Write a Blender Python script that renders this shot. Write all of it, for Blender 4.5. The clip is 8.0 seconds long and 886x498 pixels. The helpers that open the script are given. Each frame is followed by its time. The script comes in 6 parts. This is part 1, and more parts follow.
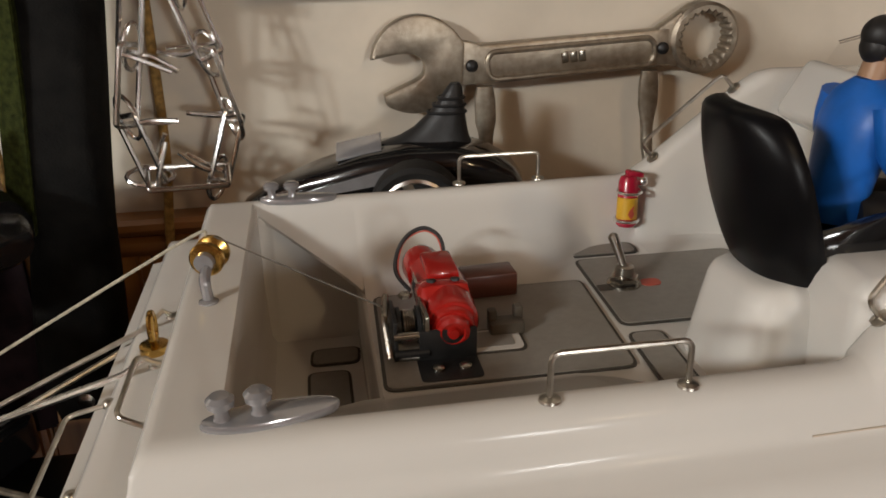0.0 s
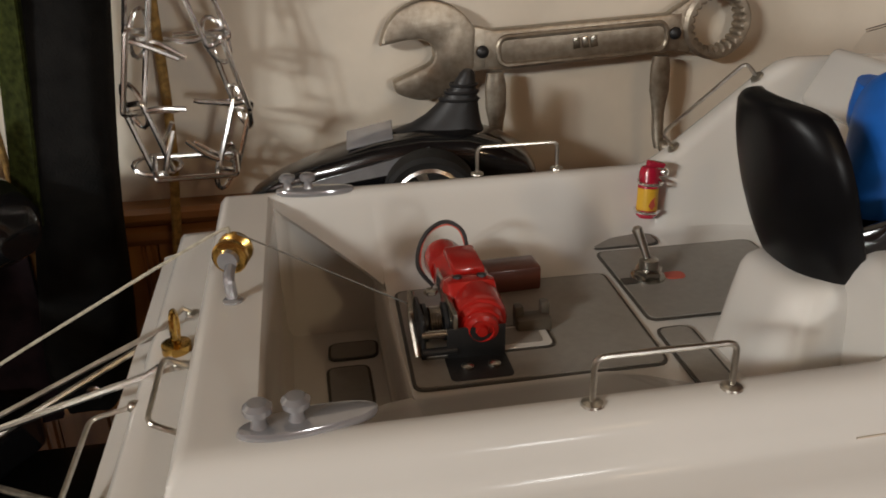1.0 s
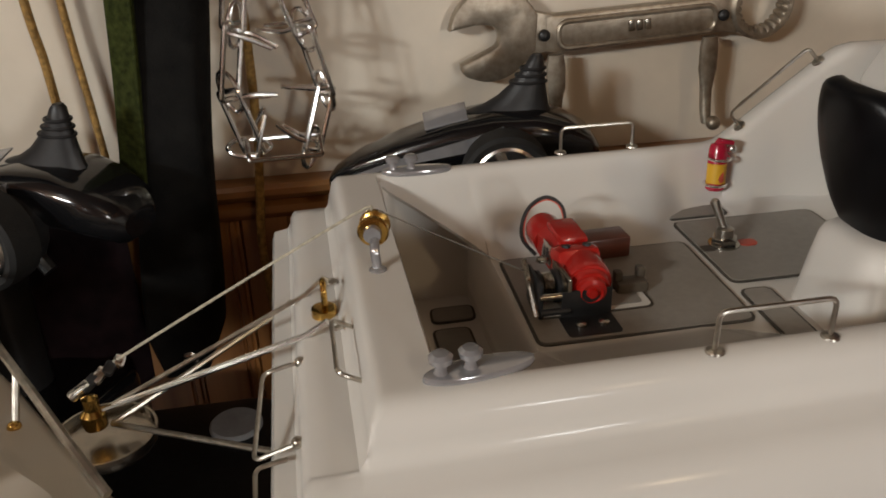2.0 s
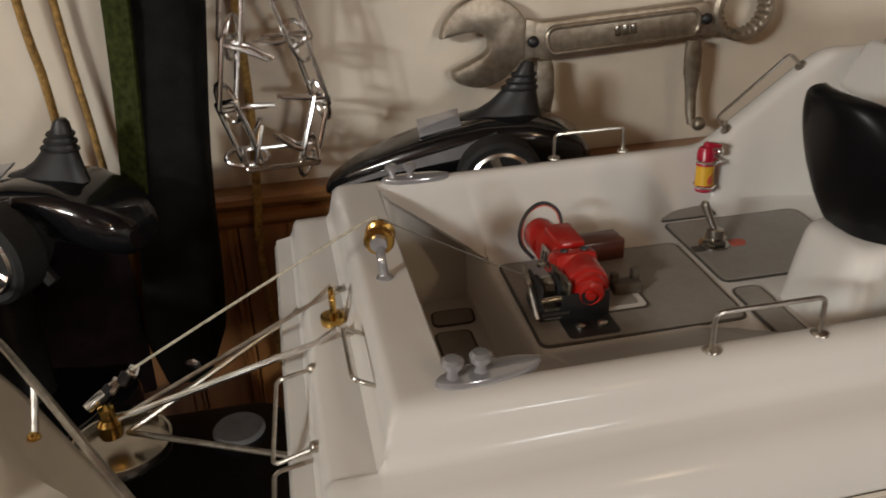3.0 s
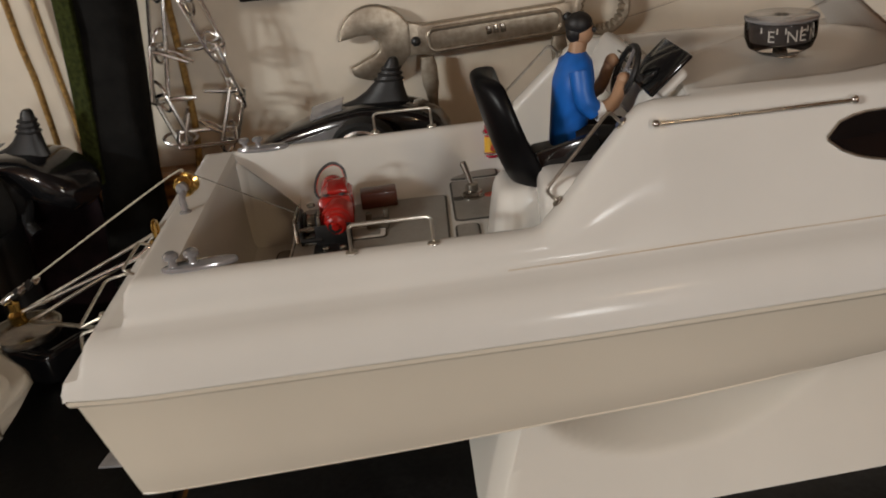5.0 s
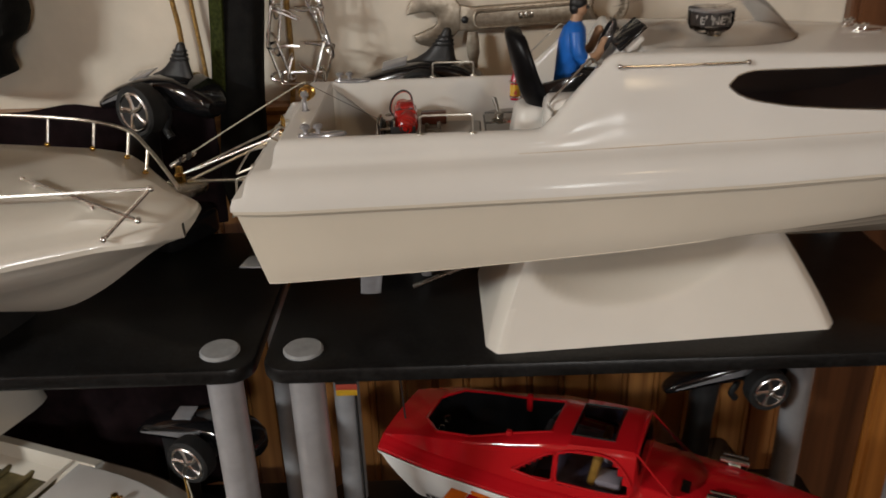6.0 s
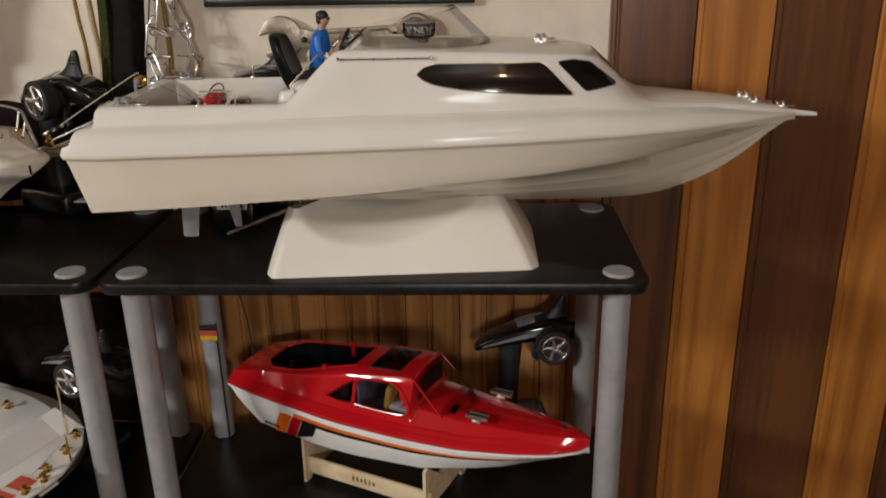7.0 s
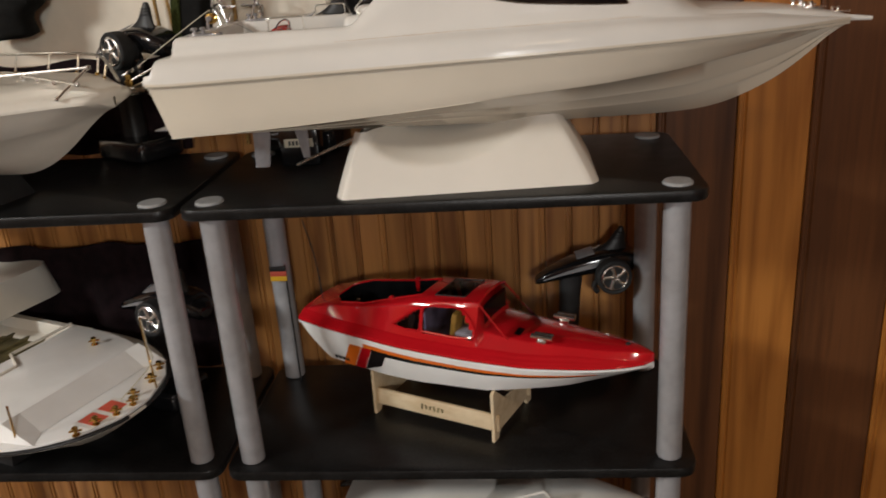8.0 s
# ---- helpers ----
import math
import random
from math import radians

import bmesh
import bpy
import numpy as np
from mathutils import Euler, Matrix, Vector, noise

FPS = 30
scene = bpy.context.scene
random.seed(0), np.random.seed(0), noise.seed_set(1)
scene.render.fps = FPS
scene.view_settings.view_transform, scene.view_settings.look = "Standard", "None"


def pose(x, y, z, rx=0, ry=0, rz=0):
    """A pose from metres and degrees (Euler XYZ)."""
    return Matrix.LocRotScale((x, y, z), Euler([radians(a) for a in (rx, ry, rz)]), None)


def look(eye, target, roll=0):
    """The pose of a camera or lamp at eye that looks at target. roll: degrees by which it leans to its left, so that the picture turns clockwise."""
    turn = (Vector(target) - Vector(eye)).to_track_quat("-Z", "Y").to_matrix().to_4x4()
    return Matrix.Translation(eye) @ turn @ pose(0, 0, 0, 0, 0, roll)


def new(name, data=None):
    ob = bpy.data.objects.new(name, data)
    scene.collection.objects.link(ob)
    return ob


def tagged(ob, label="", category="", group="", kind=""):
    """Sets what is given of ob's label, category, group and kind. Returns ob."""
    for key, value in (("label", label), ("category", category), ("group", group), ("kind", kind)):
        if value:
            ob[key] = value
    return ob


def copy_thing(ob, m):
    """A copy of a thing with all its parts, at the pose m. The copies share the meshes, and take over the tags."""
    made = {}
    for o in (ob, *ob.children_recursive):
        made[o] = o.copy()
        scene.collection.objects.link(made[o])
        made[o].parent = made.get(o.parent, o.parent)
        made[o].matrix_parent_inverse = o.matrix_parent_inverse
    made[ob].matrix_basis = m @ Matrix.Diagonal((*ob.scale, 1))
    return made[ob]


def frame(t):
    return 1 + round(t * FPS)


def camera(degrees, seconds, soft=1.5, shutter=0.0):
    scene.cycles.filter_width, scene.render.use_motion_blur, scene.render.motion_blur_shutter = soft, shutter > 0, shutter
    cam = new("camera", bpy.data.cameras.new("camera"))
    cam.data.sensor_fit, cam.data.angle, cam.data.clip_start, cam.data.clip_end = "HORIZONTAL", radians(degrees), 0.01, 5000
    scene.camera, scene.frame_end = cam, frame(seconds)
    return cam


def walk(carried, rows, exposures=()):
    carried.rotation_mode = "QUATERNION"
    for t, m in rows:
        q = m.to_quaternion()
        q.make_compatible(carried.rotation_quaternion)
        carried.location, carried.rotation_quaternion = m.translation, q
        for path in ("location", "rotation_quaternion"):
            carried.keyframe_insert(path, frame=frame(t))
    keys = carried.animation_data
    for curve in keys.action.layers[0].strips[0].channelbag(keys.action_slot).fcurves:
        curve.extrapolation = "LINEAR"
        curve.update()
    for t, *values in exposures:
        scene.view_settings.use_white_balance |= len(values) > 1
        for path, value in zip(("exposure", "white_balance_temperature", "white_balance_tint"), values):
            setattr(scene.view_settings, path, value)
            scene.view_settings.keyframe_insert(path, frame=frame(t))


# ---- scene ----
cam = camera(56.4, 8.0, 1.7, 0.3)
PATH = [
    (0, (0.05, -0.194, 1.203), (0.336, 1.629, 0.432), -1.0),
    (0.5, (0.045, -0.194, 1.204), (0.352, 1.613, 0.404), -0.7),
    (1, (0.039, -0.185, 1.206), (0.345, 1.615, 0.39), -0.9),
    (1.5, (0.013, -0.196, 1.218), (0.314, 1.583, 0.356), -1.1),
    (1.7, (0.003, -0.205, 1.223), (0.301, 1.57, 0.349), -1.5),
    (2.8, (-0.02, -0.214, 1.221), (0.294, 1.552, 0.337), -2.2),
    (3, (-0.017, -0.217, 1.231), (0.321, 1.544, 0.346), -2.3),
    (3.5, (-0.009, -0.243, 1.239), (0.362, 1.509, 0.349), -2.5),
    (4, (0.033, -0.277, 1.243), (0.403, 1.484, 0.369), -2.5),
    (4.2, (0.072, -0.3, 1.253), (0.391, 1.466, 0.37), -2.8),
    (5.5, (0.142, -0.438, 1.239), (0.075, 1.373, 0.394), -6.5),
    (6, (0.118, -0.583, 1.255), (0.115, 1.235, 0.421), -1.8),
    (6.5, (0.226, -0.696, 1.284), (0.26, 1.177, 0.584), 0.7),
    (7, (0.376, -0.818, 1.236), (0.292, 1.052, 0.531), -1.1),
    (7.5, (0.41, -0.859, 1.202), (0.246, 1.006, 0.498), -3.1),
    (8, (0.356, -0.88, 1.162), (0.162, 0.984, 0.465), -4.1),
]
# the phone camera's own exposure drifts a little on the way
EXPOSURE = [(0.0, -0.22), (1.0, -0.30), (1.5, -0.30), (3.0, -0.34), (4.0, -0.40), (5.5, -0.44), (6.0, -0.37), (6.5, -0.33), (7.0, -0.12), (7.5, -0.03), (8.0, -0.06)]
walk(cam, [(t, look(eye, target, roll)) for t, eye, target, roll in PATH], EXPOSURE)
# ---------------------------------------------------------------- light
world = bpy.data.worlds.new("room_world")
scene.world = world
world.use_nodes = True
wb = world.node_tree.nodes["Background"]
wb.inputs["Color"].default_value = (1.0, 0.84, 0.66, 1)
wb.inputs["Strength"].default_value = 0.022


def bulb_lamp(name, eye, radius, watts, colour):
    d = bpy.data.lights.new(name, "POINT")
    d.shadow_soft_size, d.energy, d.color = radius, watts, colour
    ob = new(name, d)
    ob.location = eye
    return ob


WARM = (1.0, 0.955, 0.89)
COOL = (0.95, 0.985, 0.975)
bulb_lamp("fan_lamp_bulb", (-1.995, -1.508, 1.926), 0.085, 78, COOL)
bulb_lamp("fan_lamp_bulb", (-1.86, -1.66, 1.926), 0.085, 66, COOL)
bulb_lamp("fan_lamp_bulb", (-2.12, -1.36, 1.926), 0.085, 28, (1.0, 0.90, 0.74))
# added warm fill for the foredeck and stern well, not a known lamp
bulb_lamp("warm_fill_light", (0.75, -1.60, 2.15), 0.05, 13, (1.0, 0.74, 0.44))
# added cool fill from the front for hulls and lower shelf, no known lamp
bulb_lamp("front_fill_light", (0.62, -2.25, 1.42), 0.14, 58, (0.975, 0.985, 0.965))

# ---------------------------------------------------------------- materials
MATS = {}


def material(name, colour, rough=0.5, metal=0.0, coat=0.0, spread=0.06, scale=40.0, bump=0.0, bump_scale=300.0,
             second=None, stretch=(1, 1, 1), trans=0.0, spec=0.5, alpha=1.0, stain=0.10):
    """A surface with variation at two scales, wear in the roughness and fine relief."""
    m = bpy.data.materials.new(name)
    m.use_nodes = True
    nt = m.node_tree
    b = nt.nodes["Principled BSDF"]
    b.inputs["Metallic"].default_value = metal
    b.inputs["Coat Weight"].default_value = coat
    b.inputs["Coat Roughness"].default_value = 0.06
    b.inputs["Transmission Weight"].default_value = trans
    b.inputs["Specular IOR Level"].default_value = spec
    b.inputs["Alpha"].default_value = alpha
    co = nt.nodes.new("ShaderNodeTexCoord")
    mp = nt.nodes.new("ShaderNodeMapping")
    mp.inputs["Scale"].default_value = stretch
    nt.links.new(co.outputs["Object"], mp.inputs["Vector"])
    n1 = nt.nodes.new("ShaderNodeTexNoise")
    n1.inputs["Scale"].default_value = scale
    n1.inputs["Detail"].default_value = 5
    n2 = nt.nodes.new("ShaderNodeTexNoise")
    n2.inputs["Scale"].default_value = scale * 0.15
    n2.inputs["Detail"].default_value = 3
    for n in (n1, n2):
        nt.links.new(mp.outputs["Vector"], n.inputs["Vector"])
    ramp = nt.nodes.new("ShaderNodeValToRGB")
    c2 = second or tuple(max(0.0, c * (1 - 2.2 * spread)) for c in colour)
    c1 = tuple(min(1.0, c * (1 + spread)) for c in colour)
    ramp.color_ramp.elements[0].position, ramp.color_ramp.elements[1].position = 0.30, 0.66
    ramp.color_ramp.elements[0].color, ramp.color_ramp.elements[1].color = (*c2, 1), (*c1, 1)
    nt.links.new(n1.outputs["Fac"], ramp.inputs["Fac"])
    mix = nt.nodes.new("ShaderNodeMix")
    mix.data_type, mix.blend_type = "RGBA", "MULTIPLY"
    r2 = nt.nodes.new("ShaderNodeValToRGB")
    lo = 1 - stain
    r2.color_ramp.elements[0].position, r2.color_ramp.elements[1].position = 0.35, 0.6
    r2.color_ramp.elements[0].color, r2.color_ramp.elements[1].color = (lo, lo * 0.985, lo * 0.96, 1), (1, 1, 1, 1)
    nt.links.new(n2.outputs["Fac"], r2.inputs["Fac"])
    mix.inputs["Factor"].default_value = 1.0
    nt.links.new(ramp.outputs["Color"], mix.inputs["A"])
    nt.links.new(r2.outputs["Color"], mix.inputs["B"])
    nt.links.new(mix.outputs["Result"], b.inputs["Base Color"])
    rr = nt.nodes.new("ShaderNodeMapRange")
    rr.inputs["To Min"].default_value, rr.inputs["To Max"].default_value = max(0.02, rough * 0.8), min(1, rough * 1.25)
    nt.links.new(n2.outputs["Fac"], rr.inputs["Value"])
    nt.links.new(rr.outputs["Result"], b.inputs["Roughness"])
    if bump:
        nb = nt.nodes.new("ShaderNodeTexNoise")
        nb.inputs["Scale"].default_value = bump_scale
        nb.inputs["Detail"].default_value = 3
        nt.links.new(mp.outputs["Vector"], nb.inputs["Vector"])
        bp = nt.nodes.new("ShaderNodeBump")
        bp.inputs["Strength"].default_value = bump
        bp.inputs["Distance"].default_value = 0.001
        nt.links.new(nb.outputs["Fac"], bp.inputs["Height"])
        nt.links.new(bp.outputs["Normal"], b.inputs["Normal"])
    MATS[name] = m
    return m


def wood(name, light, dark, rough=0.3, grain=60.0, coat=0.3, ring=9.0, vary=0.25, axis="Z"):
    """Varnished timber: long grain along one axis, a slow figure, fine pores and a different tone for each board."""
    m = bpy.data.materials.new(name)
    m.use_nodes = True
    nt = m.node_tree
    b = nt.nodes["Principled BSDF"]
    b.inputs["Coat Weight"].default_value = coat
    b.inputs["Coat Roughness"].default_value = 0.2
    b.inputs["Roughness"].default_value = rough
    co = nt.nodes.new("ShaderNodeTexCoord")
    oi = nt.nodes.new("ShaderNodeObjectInfo")
    sh = nt.nodes.new("ShaderNodeVectorMath")
    sh.operation = "MULTIPLY_ADD"
    cmb = nt.nodes.new("ShaderNodeCombineXYZ")
    for s in ("X", "Y", "Z"):
        nt.links.new(oi.outputs["Random"], cmb.inputs[s])
    sh.inputs[1].default_value = (7.0, 3.0, 5.0)
    nt.links.new(cmb.outputs["Vector"], sh.inputs[0])
    nt.links.new(co.outputs["Object"], sh.inputs[2])
    mp = nt.nodes.new("ShaderNodeMapping")
    k = 0.05
    mp.inputs["Scale"].default_value = {"Z": (1, 1, k), "X": (k, 1, 1), "Y": (1, k, 1)}[axis]
    nt.links.new(sh.outputs["Vector"], mp.inputs["Vector"])
    n0 = nt.nodes.new("ShaderNodeTexNoise")
    n0.inputs["Scale"].default_value, n0.inputs["Detail"].default_value, n0.inputs["Distortion"].default_value = ring, 2, 0.6
    n1 = nt.nodes.new("ShaderNodeTexNoise")
    n1.inputs["Scale"].default_value, n1.inputs["Detail"].default_value = grain * 3, 6
    for n in (n0, n1):
        nt.links.new(mp.outputs["Vector"], n.inputs["Vector"])
    saw = nt.nodes.new("ShaderNodeMath")
    saw.operation = "MULTIPLY"
    saw.inputs[1].default_value = 7.0
    nt.links.new(n0.outputs["Fac"], saw.inputs[0])
    fr = nt.nodes.new("ShaderNodeMath")
    fr.operation = "PINGPONG"
    fr.inputs[1].default_value = 0.5
    nt.links.new(saw.outputs["Value"], fr.inputs[0])
    add = nt.nodes.new("ShaderNodeMath")
    add.operation = "MULTIPLY_ADD"
    add.inputs[1].default_value = 0.9
    nt.links.new(fr.outputs["Value"], add.inputs[0])
    sc = nt.nodes.new("ShaderNodeMath")
    sc.operation = "MULTIPLY"
    sc.inputs[1].default_value = 0.75
    nt.links.new(n1.outputs["Fac"], sc.inputs[0])
    nt.links.new(sc.outputs["Value"], add.inputs[2])
    ramp = nt.nodes.new("ShaderNodeValToRGB")
    ramp.color_ramp.elements[0].position, ramp.color_ramp.elements[1].position = 0.28, 0.82
    ramp.color_ramp.elements[0].color, ramp.color_ramp.elements[1].color = (*dark, 1), (*light, 1)
    nt.links.new(add.outputs["Value"], ramp.inputs["Fac"])
    tone = nt.nodes.new("ShaderNodeMapRange")
    tone.inputs["To Min"].default_value, tone.inputs["To Max"].default_value = 1 - vary, 1.0
    nt.links.new(oi.outputs["Random"], tone.inputs["Value"])
    mul = nt.nodes.new("ShaderNodeVectorMath")
    mul.operation = "SCALE"
    nt.links.new(ramp.outputs["Color"], mul.inputs[0])
    nt.links.new(tone.outputs["Result"], mul.inputs["Scale"])
    nt.links.new(mul.outputs["Vector"], b.inputs["Base Color"])
    bp = nt.nodes.new("ShaderNodeBump")
    bp.inputs["Strength"].default_value, bp.inputs["Distance"].default_value = 0.25, 0.0006
    nt.links.new(n1.outputs["Fac"], bp.inputs["Height"])
    nt.links.new(bp.outputs["Normal"], b.inputs["Normal"])
    MATS[name] = m
    return m


def clear(name, colour=(1, 1, 1), rough=0.04, thin=0.18):
    """Thin clear plastic: lets the light straight through, with a gloss on top."""
    m = bpy.data.materials.new(name)
    m.use_nodes = True
    nt = m.node_tree
    for n in list(nt.nodes):
        nt.nodes.remove(n)
    out = nt.nodes.new("ShaderNodeOutputMaterial")
    tr = nt.nodes.new("ShaderNodeBsdfTransparent")
    tr.inputs["Color"].default_value = (*colour, 1)
    gl = nt.nodes.new("ShaderNodeBsdfGlossy")
    gl.inputs["Roughness"].default_value = rough
    mx = nt.nodes.new("ShaderNodeMixShader")
    fz = nt.nodes.new("ShaderNodeFresnel")
    fz.inputs["IOR"].default_value = 1.25 + thin
    nt.links.new(fz.outputs["Fac"], mx.inputs["Fac"])
    nt.links.new(tr.outputs["BSDF"], mx.inputs[1])
    nt.links.new(gl.outputs["BSDF"], mx.inputs[2])
    nt.links.new(mx.outputs["Shader"], out.inputs["Surface"])
    MATS[name] = m
    return m


GEL = material("white_gelcoat", (0.73, 0.71, 0.675), 0.14, coat=0.0, spec=0.10, spread=0.02, scale=14, bump=0.12, bump_scale=11, stain=0.06)
HULLW = material("white_hull_plastic", (0.69, 0.63, 0.53), 0.20, coat=0.3, spread=0.02, scale=12, bump=0.16, bump_scale=12, stain=0.07)
STANDW = material("white_stand_plastic", (0.76, 0.72, 0.65), 0.48, coat=0.0, spread=0.03, scale=9, bump=0.03, bump_scale=40, stain=0.06)
CREAMW = material("cream_white_plastic", (0.74, 0.70, 0.62), 0.28, coat=0.3, spread=0.03, scale=20, stain=0.10)
PUREW = material("bright_white_plastic", (0.86, 0.86, 0.85), 0.2, coat=0.4, spread=0.02, scale=30, stain=0.05)
MAT = material("grey_deck_mat", (0.30, 0.28, 0.25), 0.42, spread=0.03, scale=300, bump=0.08, bump_scale=1500, stain=0.12)
MATE = material("dark_mat_border", (0.060, 0.052, 0.042), 0.5, scale=200)
RED = material("red_plastic", (0.42, 0.014, 0.010), 0.25, coat=0.4, spread=0.05, scale=120, stain=0.08)
CRIMSON = material("crimson_plastic", (0.45, 0.010, 0.040), 0.25, coat=0.4, spread=0.05, scale=120, stain=0.08)
REDP = material("red_gloss_paint", (0.50, 0.008, 0.014), 0.10, coat=0.8, spread=0.03, scale=20, stain=0.05)
BLK = material("black_gloss_plastic", (0.008, 0.008, 0.009), 0.13, coat=0.4, spread=0.1, scale=40)
BLKM = material("black_matte_plastic", (0.016, 0.016, 0.017), 0.45, spread=0.15, scale=80, bump=0.1, bump_scale=900)
RUB = material("black_rubber", (0.012, 0.012, 0.012), 0.7, spread=0.15, scale=120, bump=0.2, bump_scale=1200)
CHROME = material("chrome", (0.93, 0.93, 0.92), 0.22, metal=1, spread=0.04, scale=80, stain=0.15)
STEEL = material("nickel_steel", (0.50, 0.47, 0.42), 0.26, metal=1, spread=0.12, scale=150, stain=0.2)
WIRE = material("dull_steel_wire", (0.60, 0.57, 0.51), 0.30, metal=1, spread=0.12, scale=200, stain=0.15)
CAST = material("cast_tool_steel", (0.42, 0.365, 0.295), 0.42, metal=0.8, spread=0.14, scale=200, bump=0.16, bump_scale=900, stain=0.22,
                second=(0.32, 0.27, 0.21))
BRASS = material("brass", (0.72, 0.46, 0.13), 0.2, metal=1, spread=0.1, scale=150, stain=0.2)
SILVERP = material("clear_grey_plastic", (0.40, 0.40, 0.42), 0.14, metal=0.45, coat=0.5, spread=0.08, scale=80)
BLUE = material("blue_painted_shirt", (0.012, 0.14, 0.56), 0.42, spread=0.08, scale=90, bump=0.15, bump_scale=250)
TAN = material("tan_paint", (0.42, 0.25, 0.15), 0.45, scale=100)
DARKC = material("black_cloth_paint", (0.010, 0.009, 0.009), 0.5, scale=60)
CORD = material("white_cord", (0.50, 0.46, 0.36), 0.7, spread=0.15, scale=600, bump=0.4, bump_scale=2500)
ROPE = material("gold_cord", (0.38, 0.22, 0.06), 0.75, spread=0.25, scale=300, bump=0.6, bump_scale=1500)
SHELFB = material("black_shelf_laminate", (0.0110, 0.0108, 0.0110), 0.34, spec=0.35, spread=0.3, scale=260, bump=0.12, bump_scale=1200, stain=0.35)
TUBE = material("silver_grey_tube", (0.40, 0.40, 0.42), 0.34, metal=0.25, spread=0.05, scale=60, stain=0.12)
CAPM = material("grey_cap_plastic", (0.36, 0.37, 0.38), 0.4, spread=0.06, scale=150, stain=0.12)
PLASTER = material("cream_wall_paint", (0.745, 0.665, 0.555), 0.75, spread=0.05, scale=18, bump=0.25, bump_scale=120, stain=0.10)
FABRIC = material("black_nylon_fabric", (0.007, 0.0066, 0.006), 0.8, spec=0.2, spread=0.35, scale=70, bump=0.5, bump_scale=900, stain=0.3)
OLIVE = material("olive_webbing", (0.036, 0.045, 0.010), 0.9, spec=0.15, spread=0.25, scale=300, bump=0.6, bump_scale=1600)
# near-black colour of the sheets that imitate shade at the left
MAROON = material("dark_maroon_sheet", (0.012, 0.006, 0.007), 0.9, spec=0.1, spread=0.25, scale=60, bump=0.3, bump_scale=500)
FRAMEB = material("black_picture_frame", (0.012, 0.011, 0.010), 0.3, spread=0.1, scale=60)
MATBRD = material("dark_picture_mat", (0.022, 0.020, 0.020), 0.8, scale=90)
PHOTOD = material("dark_photo_print", (0.03, 0.026, 0.024), 0.3, spread=0.5, scale=30, second=(0.008, 0.008, 0.008), stain=0.4)
PHOTOL = material("pale_photo_print", (0.30, 0.32, 0.27), 0.3, spread=0.3, scale=70, second=(0.06, 0.07, 0.06), stain=0.4)
PAPER = material("cream_paper", (0.66, 0.60, 0.47), 0.8, spread=0.04, scale=60)
ORANGE = material("orange_print", (0.75, 0.16, 0.012), 0.35, scale=60)
YELLOW = material("yellow_print", (0.80, 0.46, 0.03), 0.4, scale=60)
INK = material("dark_ink", (0.02, 0.02, 0.02), 0.5, scale=60)
BLACKST = material("black_stripe", (0.012, 0.010, 0.010), 0.2, scale=40)
REDLAB = material("red_label", (0.62, 0.10, 0.06), 0.5, scale=60)
WHITEP = material("white_print", (0.75, 0.74, 0.70), 0.5, scale=60)
TINT = material("black_tinted_window", (0.006, 0.006, 0.007), 0.09, spread=0.2, scale=20, coat=0.3)
TANWOOD = material("olive_tan_interior", (0.16, 0.13, 0.055), 0.6, spread=0.25, scale=60, bump=0.2, bump_scale=300, stain=0.3)
BLUEF = material("violet_sheen_panel", (0.22, 0.22, 0.30), 0.4, spread=0.4, scale=30, stain=0.2)
FITTING = material("brown_grey_fitting", (0.13, 0.11, 0.085), 0.45, spread=0.2, scale=90, stain=0.2)
SEAT = material("ochre_seat", (0.72, 0.43, 0.07), 0.5, spread=0.15, scale=90)
GREYCARD = material("dark_grey_card", (0.055, 0.048, 0.048), 0.4, spread=0.1, scale=200)
SEATB = material("black_seat_plastic", (0.005, 0.005, 0.006), 0.34, spec=0.15, spread=0.2, scale=60)
CARPET = material("brown_carpet", (0.10, 0.08, 0.062), 0.95, spread=0.3, scale=200, bump=0.8, bump_scale=500)
BEAD = wood("beadboard_oak", (0.50, 0.225, 0.065), (0.25, 0.095, 0.026), 0.38, grain=40, ring=10, vary=0.22)
TRIM = wood("oak_rail", (0.36, 0.16, 0.05), (0.17, 0.065, 0.02), 0.35, grain=40, ring=8, vary=0.1, axis="X")
PLKL = wood("amber_plank", (0.50, 0.195, 0.038), (0.31, 0.107, 0.018), 0.32, grain=45, ring=7, vary=0.12)
PLKD = wood("dark_plank", (0.142, 0.053, 0.018), (0.062, 0.022, 0.0078), 0.32, grain=45, ring=7, vary=0.15)
PLY = wood("plywood", (0.74, 0.60, 0.40), (0.60, 0.45, 0.27), 0.6, grain=60, ring=12, coat=0.0, vary=0.1, axis="X")
CEILB = wood("dark_unseen_ceiling", (0.13, 0.065, 0.03), (0.07, 0.03, 0.014), 0.5, grain=30, ring=5, vary=0.0, axis="X")
REDWOOD = wood("red_brown_block", (0.16, 0.045, 0.025), (0.07, 0.018, 0.010), 0.4, grain=80, ring=30, vary=0.0, axis="X")
SEAM = material("brown_stained_seam", (0.38, 0.29, 0.20), 0.6, spread=0.4, scale=30, second=(0.70, 0.64, 0.56))
CLEAR = clear("clear_plastic", (0.97, 0.96, 0.95), thin=-0.04)
# the violet cast of this tint imitates a reflection on the panes
SMOKE = clear("smoked_window", (0.66, 0.64, 0.72))


